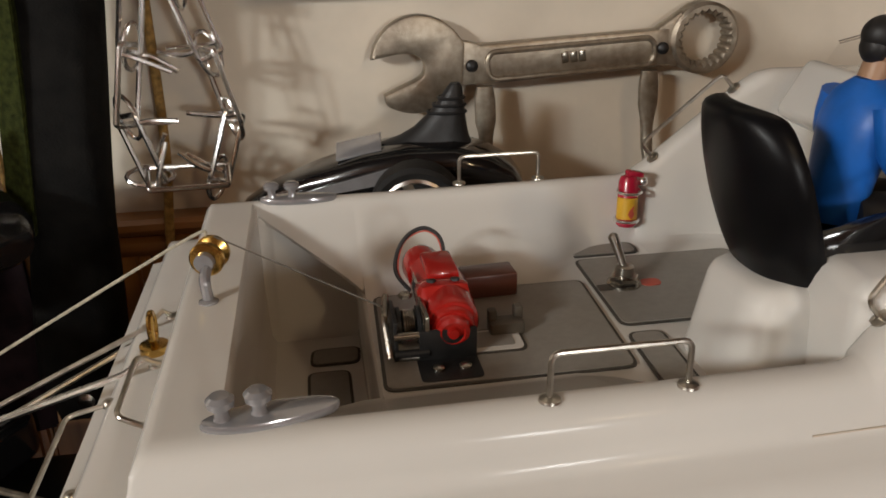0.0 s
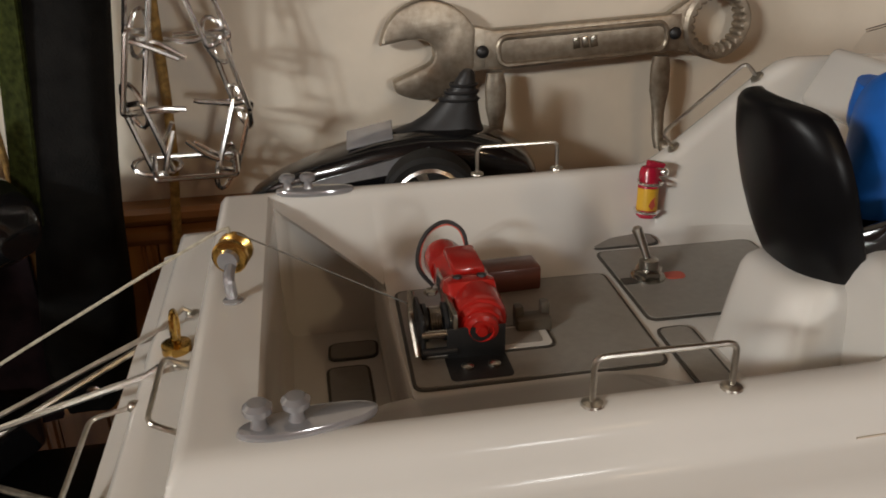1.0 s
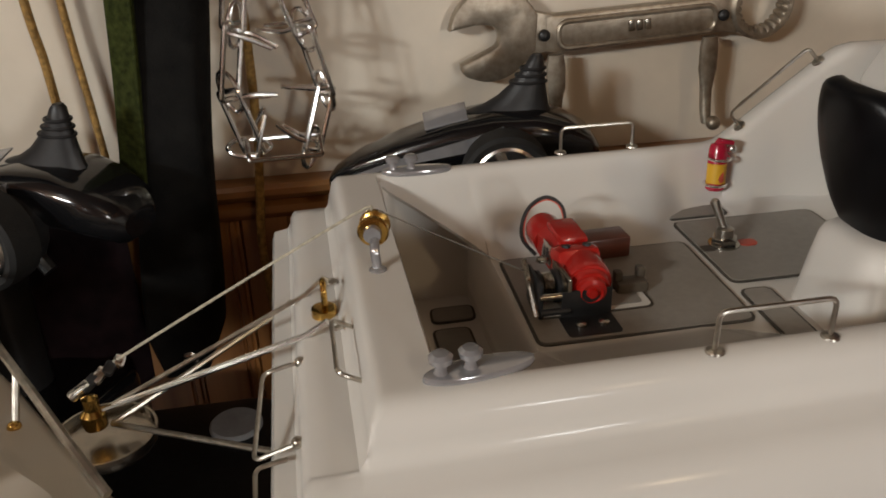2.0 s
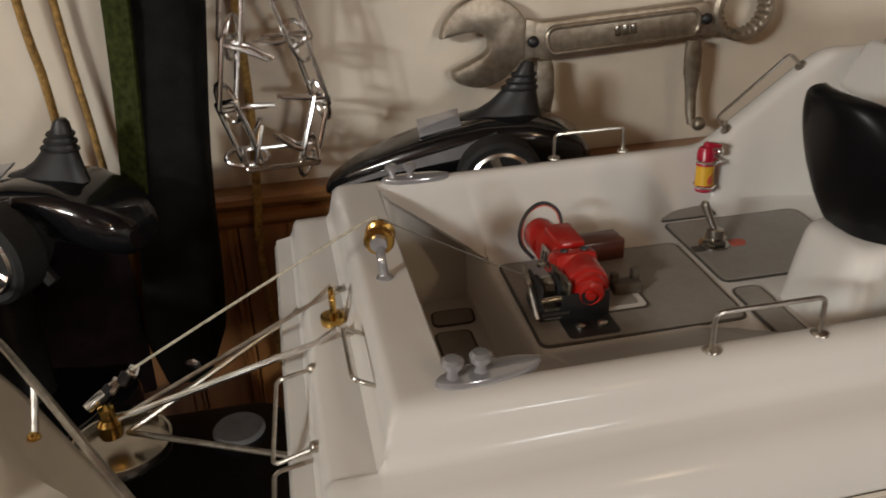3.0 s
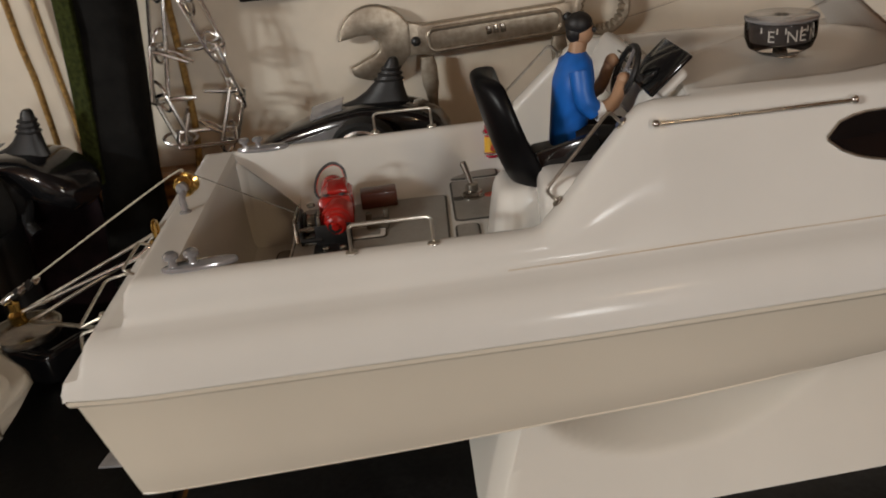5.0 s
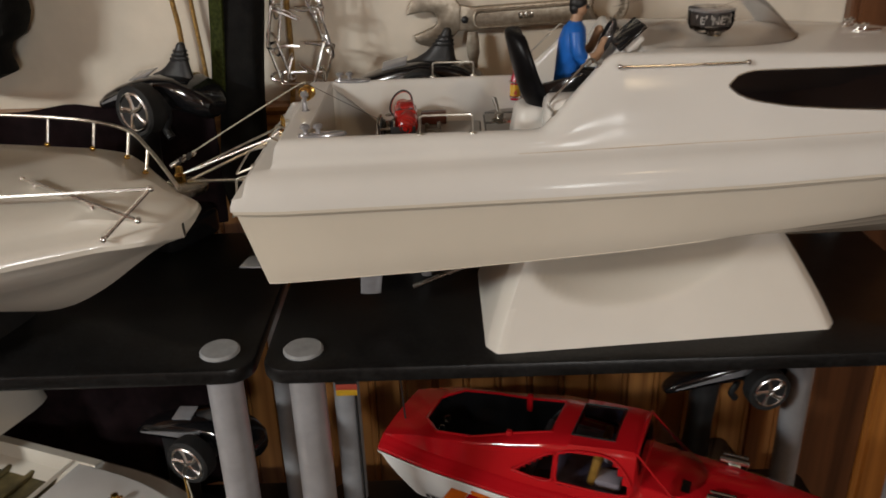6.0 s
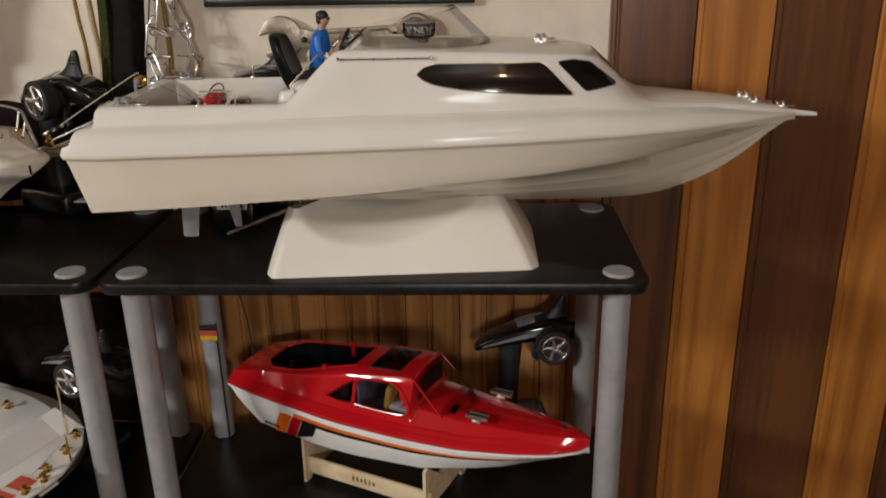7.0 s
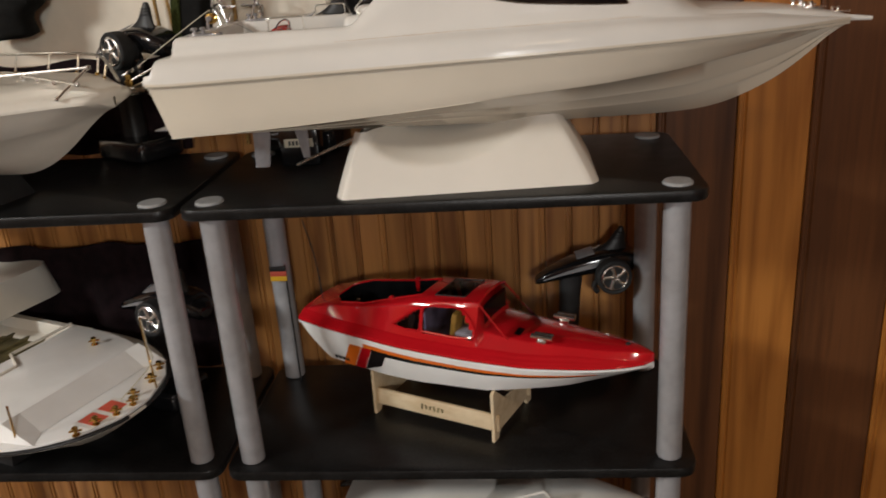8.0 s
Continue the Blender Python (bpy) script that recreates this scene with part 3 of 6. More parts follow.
# bowsprit, windows
part("bowsprit", tube([(0.700, CY, 1.0565), (0.712, CY, 1.0565), (0.734, CY, 1.0548)], [0.0055, 0.0034, 0.0022], 10), GEL, cruiser)


def pane_strip(x0, x1, lo, hi, side, out):
    rows_ = []
    for i in range(25):
        x_ = x0 + (x1 - x0) * i / 24
        a, b = lo(x_), hi(x_)
        rows_.append([Vector((x_, CY + side * (deck_half(x_, a + (b - a) * j / 6) + out), a + (b - a) * j / 6)) for j in range(7)])
    return rows_


def win_lo(x):
    return lerp(smooth_table([(0.318, 1.114), (0.323, 1.1085), (0.335, 1.104), (0.36, 1.0995), (0.39, 1.0965), (0.43, 1.0935), (0.468, 1.0915)], 60), x) if x > 0.3185 else 1.1135


def win_hi(x):
    return lerp([(0.318, 1.1145), (0.322, 1.119), (0.328, 1.1215), (0.338, 1.123), (0.438, 1.1225), (0.445, 1.1175), (0.468, 1.0935)], x)


def fwin_lo(x):
    return lerp([(0.455, 1.1205), (0.482, 1.0945), (0.512, 1.0985)], x)


def fwin_hi(x):
    return lerp([(0.455, 1.1225), (0.470, 1.1235), (0.486, 1.1205), (0.512, 1.1005)], x)


for side in (-1, 1):
    for nm, x0, x1, lo, hi in (("cabin_window", 0.318, 0.468, win_lo, win_hi), ("front_window", 0.455, 0.512, fwin_lo, fwin_hi)):
        r = pane_strip(x0, x1, lo, hi, side, 0.0008)
        w = part(nm, grid(r), TINT, cruiser, "black tinted window")
        loop = [q[0] for q in r] + [q[-1] for q in reversed(r)]
        part("window_trim", tube(loop, 0.0006, 6, closed=True), WIRE if nm == "cabin_window" else BLKM, w)
# windscreen pane across the cabin front
fr = []
for i in range(9):
    x_ = 0.497 + (0.525 - 0.497) * i / 8
    half = lerp(ROOF, x_) - 0.006
    fr.append([Vector((x_, CY + half * (j / 4 - 1), lerp(ZT, x_) + 0.0035 * (1 - (j / 4 - 1) ** 2) + 0.0009)) for j in range(9)])
part("windscreen", grid(fr), TINT, cruiser, "black tinted front screen")

# deck mats, each with a dark border
def mat_patch(pts, z, border=0.0012, name="deck_mat"):
    def ring(off):
        """The outline drawn in by off, with its corners rounded."""
        n_ = len(pts)
        inner = []
        for i in range(n_):
            p0, p1, p2 = Vector(pts[i - 1]), Vector(pts[i]), Vector(pts[(i + 1) % n_])
            d0, d1 = (p1 - p0).normalized(), (p2 - p1).normalized()
            n0, n1 = Vector((-d0.y, d0.x)), Vector((-d1.y, d1.x))
            m_ = (n0 + n1).normalized()
            inner.append(p1 + m_ * off / max(0.3, m_.dot(n0)))
        out = []
        for i in range(n_):
            p0, p1, p2 = inner[i - 1], inner[i], inner[(i + 1) % n_]
            ra = min(0.0045 - off, 0.4 * (p1 - p0).length, 0.4 * (p2 - p1).length)
            s_, e_ = p1 + (p0 - p1).normalized() * ra, p1 + (p2 - p1).normalized() * ra
            for j in range(5):
                t = j / 4
                q_ = s_ * (1 - t) ** 2 + p1 * 2 * t * (1 - t) + e_ * t * t
                out.append((q_.x, q_.y))
        return out
    e = part(name, slab(ring(0.0), 0.0005).at(M(0, 0, z)), MATE, cruiser)
    part("mat_field", slab(ring(border), 0.0006).at(M(0, 0, z + 0.0003)), MAT, e)
    return e


def quad(x0, x1, y0, y1, skew=0.0):
    return [(x0, y0), (x1, y0), (x1 + skew, y1), (x0 + skew, y1)]


FZ = 1.0612
for q in (quad(0.0655, 0.150, 0.0285, 0.0975, 0.002), quad(0.154, 0.224, 0.0565, 0.117, 0.001), quad(0.1525, 0.1660, 0.012, 0.0515, 0.001), quad(0.1545, 0.186, 0.1195, 0.1325)):
    mat_patch(q, FZ)
for q in (quad(0.0405, 0.0620, 0.1155, 0.1300, 0.001), quad(0.0395, 0.0575, 0.0800, 0.1105)):
    mat_patch(q, 1.0222)

WX, WYY = -0.0008, -0.0055
# winch: red motor on a black bracket with a cable drum
winch = part("winch", slab([(WX + 0.080 + a, WYY + 0.0475 + b) for a, b in round_rect(0.0205, 0.018, 0.002)], 0.0012).at(M(0.009, -0.002, FZ)), BLKM, cruiser, "red electric winch on a black bracket")
part("bracket", box(0.0195, 0.0012, 0.011, 0.0004).at(M(WX + 0.0895, WYY + 0.0505, FZ + 0.0065)), BLKM, winch)
nose = lathe([(0.0002, 0), (0.0018, 0.0001), (0.0023, 0.0014), (0.0036, 0.0016), (0.0041, 0.0008), (0.0055, 0.0016), (0.0060, 0.0034), (0.0068, 0.0034), (0.0073, 0.0042), (0.0076, 0.0064), (0.0086, 0.0066), (0.0092, 0.0080), (0.0091, 0.0110), (0.0086, 0.018)], 28)
part("motor_nose", nose.at(M(WX + 0.0912, WYY + 0.0485, FZ + 0.0105, -84, 0, -5)), RED, winch)
head = part("gear_head", box(0.0186, 0.0135, 0.0170, 0.0034, 2).at(M(WX + 0.0910, WYY + 0.0695, FZ + 0.0122, -14, 0, 2)), RED, winch)
part("motor_body", box(0.0172, 0.023, 0.0168, 0.0042, 1).at(M(WX + 0.0912, WYY + 0.0850, FZ + 0.0125, 4, 0, 3)), RED, winch)
part("motor_ridge", box(0.0115, 0.018, 0.004, 0.0014).at(M(WX + 0.0918, WYY + 0.083, FZ + 0.0205, 4, 0, 3)), RED, winch)
part("end_cap", lathe([(0.0074, -0.004), (0.0078, 0.004), (0.0070, 0.0075), (0.0048, 0.0090), (0.0001, 0.0092)], 20).at(M(WX + 0.0882, WYY + 0.0970, FZ + 0.0132, -86, 0, 6)), RED, winch)
stick = part("maker_sticker", box(0.0005, 0.0135, 0.0080, 0.0002).at(M(WX + 0.0822, WYY + 0.0760, FZ + 0.0150, 0, 6, 3)), CHROME, winch, "silver foil sticker")
for k in range(4):
    part("print_bar", box(0.0003, 0.0014, 0.0046 - 0.0008 * (k % 2)).at(M(WX + 0.0818, WYY + 0.0716 + 0.0028 * k, FZ + 0.0150, 0, 6, 3)), INK, stick)
for dx in (-0.0042, 0.0042):
    part("screw_hole", lathe([(0.0001, 0.0002), (0.0014, 0.0002), (0.0017, 0.0), (0.0017, -0.002), (0.0001, -0.002)], 14).at(M(WX + 0.0910 + dx, WYY + 0.0690, FZ + 0.0122, -14, 0, 2) @ M(0, -0.0022, 0.0092)), BLKM, head)
for dx in (0, 0.0088):
    part("bracket_screw", lathe([(0.0022, 0), (0.0021, 0.0009), (0.0012, 0.0014), (0.0001, 0.0015)], 14).at(M(WX + 0.0852 + dx, WYY + 0.0435, FZ + 0.0012)), STEEL, winch)
drum = part("drum", lathe([(0.0066, 0), (0.0066, 0.0012), (0.0040, 0.0016), (0.0040, 0.0064), (0.0066, 0.0068), (0.0066, 0.008), (0.0001, 0.008)], 20).at(M(WX + 0.0735, WYY + 0.0625, FZ + 0.0085, 0, 90, 0)), BLKM, winch)
part("wound_cord", lathe([(0.0052 + 0.0004 * (k % 2), 0.0018 + 0.00045 * k) for k in range(11)], 18).at(M(WX + 0.0735, WYY + 0.0625, FZ + 0.0085, 0, 90, 0)), STEEL, drum)
part("drum_plate", box(0.0018, 0.020, 0.0165, 0.0006).at(M(WX + 0.0826, WYY + 0.060, FZ + 0.0088)), STEEL, winch)
part("drum_plate", box(0.0016, 0.018, 0.0150, 0.0006).at(M(WX + 0.0722, WYY + 0.060, FZ + 0.0080)), BLKM, winch)
part("drum_axle", tube([(WX + 0.0700, WYY + 0.0625, FZ + 0.0085), (WX + 0.0840, WYY + 0.0625, FZ + 0.0085)], 0.0013, 10), STEEL, winch)
part("roller", tube([(WX + 0.0716, WYY + 0.0515, FZ + 0.0100), (WX + 0.0830, WYY + 0.0515, FZ + 0.0100)], 0.0014, 12), STEEL, winch)
part("roller", tube([(WX + 0.0716, WYY + 0.0505, FZ + 0.0040), (WX + 0.0830, WYY + 0.0505, FZ + 0.0040)], 0.0014, 12), BLKM, winch)
part("tension_arm", tube(bent([Vector((WX + 0.0708, WYY + 0.071, FZ + 0.016)), Vector((WX + 0.0690, WYY + 0.058, FZ + 0.014)), Vector((WX + 0.0700, WYY + 0.050, FZ + 0.003))], 0.003, 4), 0.0012, 8), STEEL, winch)
part("drum_bolt", lathe([(0.0024, 0), (0.0024, 0.0012), (0.0014, 0.0018), (0.0001, 0.0018)], 6).at(M(WX + 0.0775, WYY + 0.0690, FZ + 0.0160)), STEEL, winch)
for k, m in ((0, BLKM), (1, REDLAB)):
    part("lead", tube(soft([(0.0960, 0.0965, 1.080), (0.0950 - 0.001 * k, 0.1000, 1.0885), (0.0895, 0.1030, 1.0920 - 0.0012 * k), (0.0830, 0.1030, 1.0895 - 0.0012 * k), (0.0785 + 0.001 * k, 0.1010, 1.0835),
                             (0.0775 + 0.001 * k, 0.0975, 1.0765), (0.0825, 0.0945, 1.0700)], 6), 0.0008 - 0.0005 * k, 6).at(M(WX, WYY, -0.003)), m, winch, "black lead" if k == 0 else "thin red lead")
# the pale frame of the slot under the drum, the block and the fitting beside the motor
slot_ = part("hatch_slot", slab([(0.0935 + a, 0.0535 + b) for a, b in round_rect(0.0465, 0.0165, 0.003)], 0.0007).at(M(0, 0, FZ + 0.0006)), MATE, cruiser, "pale framed hatch under the winch")
part("slot_frame", slab([(0.0935 + a, 0.0535 + b) for a, b in round_rect(0.0445, 0.0145, 0.0025)], 0.0007).at(M(0, 0, FZ + 0.0008)), GEL, slot_)
part("slot_field", slab([(0.0990 + a, 0.0540 + b) for a, b in round_rect(0.0280, 0.0105, 0.0015)], 0.0007).at(M(0, 0, FZ + 0.0010)), MAT, slot_)
part("relay_box", box(0.021, 0.012, 0.0095, 0.0008).at(M(0.1125, 0.0935, FZ + 0.0055, 0, 0, 3)), REDWOOD, cruiser, "dark red-brown wooden block")
fit_ = part("servo_fitting", box(0.0125, 0.0075, 0.0050, 0.0010).at(M(0.1120, 0.0600, FZ + 0.0032)), FITTING, cruiser, "brown-grey moulded fitting")
part("lug", box(0.0032, 0.0040, 0.0058, 0.0008).at(M(0.1072, 0.0615, FZ + 0.0065)), FITTING, fit_)
part("lug", box(0.0032, 0.0040, 0.0062, 0.0008).at(M(0.1168, 0.0625, FZ + 0.0068)), FITTING, fit_)

# toggle switch with nut
tg = part("toggle_switch", lathe([(0.0068, 0), (0.0068, 0.0008), (0.0001, 0.0009)], 20).at(M(0.1672, 0.0895, FZ + 0.0008)), STEEL, cruiser, "nickel toggle switch")
part("nut", lathe([(0.0056, 0), (0.0058, 0.0006), (0.0058, 0.0026), (0.0052, 0.003)], 6).at(M(0.1672, 0.0895, FZ + 0.0018)), STEEL, tg)
part("bushing", lathe([(0.0038, 0), (0.0036, 0.0045), (0.0028, 0.005)], 16).at(M(0.1672, 0.0895, FZ + 0.0040)), STEEL, tg)
part("lever", tube([(0.1672, 0.0895, FZ + 0.007), (0.1652, 0.0925, FZ + 0.014), (0.1634, 0.0950, FZ + 0.0195), (0.1632, 0.0953, FZ + 0.0205)], [0.0013, 0.0018, 0.0021, 0.0010], 12), STEEL, tg)
part("switch_tag", slab([(0.178 + a, 0.0885 + b) for a, b in round_rect(0.008, 0.006, 0.0024)], 0.0004).at(M(0, 0, FZ + 0.0009)), REDLAB, cruiser)
part("switch_tag", slab([(0.1585 + a, 0.087 + b) for a, b in round_rect(0.006, 0.005, 0.001)], 0.0004).at(M(0, 0, FZ + 0.0009)), MATE, cruiser)

# fire extinguisher in its clips on the bulkhead
ext = part("fire_extinguisher", lathe([(0.0036, 0), (0.0045, 0.001), (0.0045, 0.020), (0.0036, 0.0225), (0.0018, 0.0232), (0.0018, 0.0245)], 18).at(M(0.1845, 0.134, 1.0685, -8, 3, 0)), CRIMSON, cruiser, "small red fire extinguisher")
part("body_label", lathe([(0.0046, 0), (0.0046, 0.0095)], 18).at(M(0.1844, 0.1337, 1.0725, -8, 3, 0)), [YELLOW], ext)
part("flame_mark", slab([(a * 0.7, b) for a, b in ((0, -0.003), (0.002, -0.001), (0.0012, 0.001), (0.002, 0.003), (-0.001, 0.001), (-0.0022, -0.001))], 0.0003).at(M(0.1845, 0.1292, 1.0765, 84, 0, 0)), REDLAB, ext)
for dz in (0.0035, 0.0170):
    part("clip", tube([(0.1845 + 0.0052 * math.cos(a * math.pi / 9), 0.1345 - dz * 0.1 + 0.0052 * math.sin(a * math.pi / 9), 1.0685 + dz) for a in range(18)], 0.0007, 6, closed=True), CHROME, ext)
part("handle", box(0.0075, 0.004, 0.0022, 0.0006).at(M(0.1855, 0.131, 1.094, 0, 12, 0)), CRIMSON, ext)
part("knob", ball(0.0022).at(M(0.191, 0.134, 1.089)), CHROME, ext)

# cleats moulded in clear grey plastic
def cleat(x_, y_, z_, rz, size=1.0, mat=SILVERP, parent=cruiser):
    base = slab([(0.016 * math.cos(a * math.pi / 12) * (1.15 if math.cos(a * math.pi / 12) > 0 else 1), 0.0052 * math.sin(a * math.pi / 12)) for a in range(24)], 0.0030, 0.0010)
    c = part("cleat", base.at(M(x_, y_, z_, 0, 0, rz) @ Matrix.Diagonal((size, size, size, 1))), mat, parent, "clear grey plastic cleat" if mat is SILVERP else "small chrome cleat")
    for dx in (-0.0105, -0.0015):
        p_ = lathe([(0.0026, 0.002), (0.0018, 0.004), (0.0018, 0.0062), (0.0034, 0.0068), (0.0036, 0.0085), (0.0024, 0.0096), (0.0001, 0.0098)], 14).at(M(dx, 0, 0))
        part("post", p_.at(M(x_, y_, z_, 0, 0, rz) @ Matrix.Diagonal((size, size, size, 1))), mat, c)
    return c


cleat(0.033, -0.0165, 1.0855, 8)
cleat(0.040, CY + CY + 0.0205, 1.0855, -2, 0.95)


def staple(a, b, height, tilt, r=0.00085, mat=WIRE, foot=True, lean=(0, 0, 1)):
    """A grab rail of bent wire with a round foot at each end."""
    a, b, up = Vector(a), Vector(b), Vector(lean).normalized() * height
    s = part("grab_rail", tube(bent([a, a + up, b + up, b], 0.003, 5), r, 8), mat, cruiser, "bent steel wire grab rail")
    for p_ in (a, b):
        part("foot", lathe([(0.0030, 0), (0.0028, 0.0007), (0.0012, 0.0012)], 12).at(Matrix.Translation(p_) @ Vector(tilt).to_track_quat("Z", "Y").to_matrix().to_4x4()), mat, s)
    return s


staple((0.1035, -0.0225, 1.0868), (0.1405, -0.0225, 1.0868), 0.0135, (0, 0, 1))
staple((0.1125, 0.1545, 1.0868), (0.149, 0.1545, 1.0868), 0.0125, (0, 0, 1))
for s_ in (-1, 1):
    yy0, yy1 = CY + s_ * 0.0790, CY + s_ * 0.0715
    staple((0.1985, yy0, lerp(ZT, 0.1985) + 0.0003), (0.2295, yy1, lerp(ZT, 0.2295) + 0.0003), 0.0085, (-0.7, 0, 0.7), lean=(-0.65, s_ * 0.1, 0.75))
# stern rails
stern = staple((0.003, -0.003, 1.0775), (0.003, 0.0285, 1.0775), 0.0105, (-0.6, 0, 0.6), 0.0008, lean=(-0.9, 0, 0.5))
r2 = part("grab_rail", tube(bent([(-0.018, 0.034, 1.0640), (-0.031, 0.034, 1.061), (-0.034, -0.004, 1.055), (-0.020, -0.006, 1.061)], 0.003, 5), 0.0008, 8), WIRE, cruiser, "bent steel wire stern rail")
part("foot", ball(0.002).at(M(-0.018, 0.034, 1.064)), WIRE, r2)
part("foot", ball(0.002).at(M(-0.020, -0.006, 1.0615)), WIRE, r2)
part("boarding_step", tube(bent([(-0.024, -0.004, 1.054), (-0.034, -0.004, 1.052), (-0.036, -0.005, 1.034), (-0.034, -0.030, 1.031), (-0.024, -0.030, 1.040)], 0.003, 5), 0.0008, 8), WIRE, cruiser, "bent steel wire step")

# pulley, eye and the towing frame at the stern
pul = part("pulley", tube(bent([(0.0125, 0.0535, 1.0855), (0.0118, 0.0545, 1.094), (0.0130, 0.063, 1.0975)], 0.002, 4), 0.0018, 10), SILVERP, cruiser, "brass pulley on a grey post")
part("wheel", lathe([(0.0001, -0.0050), (0.0052, -0.0044), (0.0058, -0.0038), (0.0058, -0.0024), (0.0038, -0.0013), (0.0038, 0.0013), (0.0058, 0.0024), (0.0058, 0.0038), (0.0052, 0.0044), (0.0001, 0.0050)], 24).at(M(0.0130, 0.0655, 1.0975, 90, 0, -12)), BRASS, pul)
part("hub", lathe([(0.0034, 0), (0.0032, 0.0022), (0.0001, 0.0026)], 16).at(M(0.0120, 0.0605, 1.0975, 90, 0, -12)), SILVERP, pul)
part("post_foot", lathe([(0.0034, 0), (0.0032, 0.0012), (0.0014, 0.002)], 14).at(M(0.0125, 0.0535, 1.0855)), SILVERP, pul)
eye = part("eye_bolt", lathe([(0.0048, 0), (0.0048, 0.0030), (0.0036, 0.0034), (0.0001, 0.0034)], 18).at(M(-0.008, 0.0600, 1.0665)), BRASS, cruiser, "brass eye bolt")
part("ring", tube([(-0.008 + 0.0004, 0.0600 + 0.0034 * math.sin(a * math.pi / 8), 1.0755 + 0.0052 * math.cos(a * math.pi / 8)) for a in range(16)], 0.0012, 8, closed=True), BRASS, eye)
HUB = Vector((-0.098, 0.064, 1.031))
for a, b in (((-0.004, 0.0775, 1.0705), 0.0010), ((-0.0045, 0.0435, 1.0705), 0.0013)):
    a = Vector(a)
    st = part("strut", tube([HUB + Vector((0.004, 0, 0.003)), a + (HUB - a).normalized() * 0.012 + Vector((0, 0, 0.001)), a + Vector((-0.003, 0, 0.0026)), a], b, 8), CHROME if b > 0.0011 else WIRE, cruiser, "bright rod of the towing frame")
    part("foot", lathe([(0.0026, 0), (0.0024, 0.0008), (0.001, 0.0012)], 12).at(M(*a)), WIRE, st)
for a in ((-0.0215, 0.0970, 1.052), (-0.0215, 0.0050, 1.0475)):
    a = Vector(a)
    st = part("strut", tube([HUB + Vector((0.006, 0, -0.004)), a], 0.0012, 8), WIRE, cruiser, "dull rod of the towing frame")
    part("foot", ball(0.0018).at(M(*a)), WIRE, st)
part("tow_line", tube(soft([(-0.090, 0.076, 1.047), (-0.05, 0.0715, 1.071), (0.006, 0.0655, 1.1035), (0.0125, 0.0655, 1.1046)], 5), 0.0006, 6), CORD, cruiser, "thin white cord")
part("tow_line", tube([(0.0150, 0.0655, 1.1040), (0.0745, 0.060, FZ + 0.0112)], 0.0003, 5), FITTING, cruiser, "thin grey cord")
hub = part("tow_hub", lathe([(0.0045, -0.004), (0.0048, 0.002), (0.003, 0.004), (0.003, 0.009), (0.0001, 0.010)], 16).at(M(*HUB)), BRASS, cruiser, "brass towing hub")
part("disc", lathe([(0.0001, -0.012), (0.018, -0.012), (0.0192, -0.0105), (0.0195, -0.006), (0.0185, -0.006), (0.0180, -0.0095), (0.0001, -0.0100)], 32).at(M(HUB.x + 0.003, HUB.y - 0.002, HUB.z)), STEEL, hub)
for k in range(5):
    part("swivel", box(0.009 - 0.001 * k, 0.0042, 0.0034, 0.0010).at(M(HUB.x - 0.004 + 0.0035 * k, HUB.y + 0.004 + 0.0022 * k, HUB.z + 0.010 + 0.0014 * k, 10 * k, -25, 30 + 12 * k)), BLKM if k % 2 else CHROME, hub)

# helm: seat box, seat, console, wheel
part("seat_box", loft([[Vector((0.187 + 0.002 * t + a * (0.0175 - 0.0035 * t - ez), 0.026 + b * (0.0215 - 0.0035 * t - ez), 1.0605 + 0.0345 * t)) for a, b in round_rect(2, 2, 0.55, 7)]
                       for t, ez in ((0, 0), (0.3, 0), (0.6, 0), (0.85, 0.0003), (0.93, 0.0012), (0.98, 0.003), (1.0, 0.006))]), GEL, cruiser, angle=60)
part("side_box", box(0.058, 0.030, 0.052, 0.006, 3).at(M(0.222, 0.001, 1.080)), GEL, cruiser)
seat_g = []
for u, thin in [(0.0, 0.35), (0.02, 0.8)] + [(0.06 + 0.055 * k, 1.0) for k in range(17)] + [(0.975, 0.85), (0.99, 0.6), (1.0, 0.25)]:
    z_ = 1.0885 + 0.0600 * u
    xx = 0.1965 - 0.0255 * u ** 0.62
    w_ = lerp([(0, 0.0165), (0.10, 0.0205), (0.25, 0.0238), (0.45, 0.0262), (0.65, 0.0266), (0.80, 0.0250), (0.92, 0.0215), (1.0, 0.0175)], u)
    th = (0.0050 + 0.0035 * (1 - u)) * thin
    ring = []
    for k in range(36):
        a = 2 * math.pi * k / 36
        ca, sa = math.cos(a), math.sin(a)
        ring.append(Vector((xx + th * math.copysign(abs(ca) ** 0.6, ca) + 0.0075 * sa * sa, 0.0305 + (w_ - 0.002 * (1 - thin)) * math.copysign(abs(sa) ** 0.7, sa), z_ - 0.002 * abs(sa) ** 3 * u)))
    seat_g.append(ring)
sb = part("seat_back", loft(seat_g), SEATB, cruiser, "black moulded bucket seat", angle=60)
cush = box(0.036, 0.044, 0.013, 0.005, 3).at(M(0.212, 0.031, 1.0985, 0, -6, 0))
part("seat_cushion", cush, SEATB, cruiser)
part("seat_side", box(0.032, 0.0045, 0.022, 0.002).at(M(0.210, 0.0105, 1.105, 0, -14, 0)), BLK, cruiser)
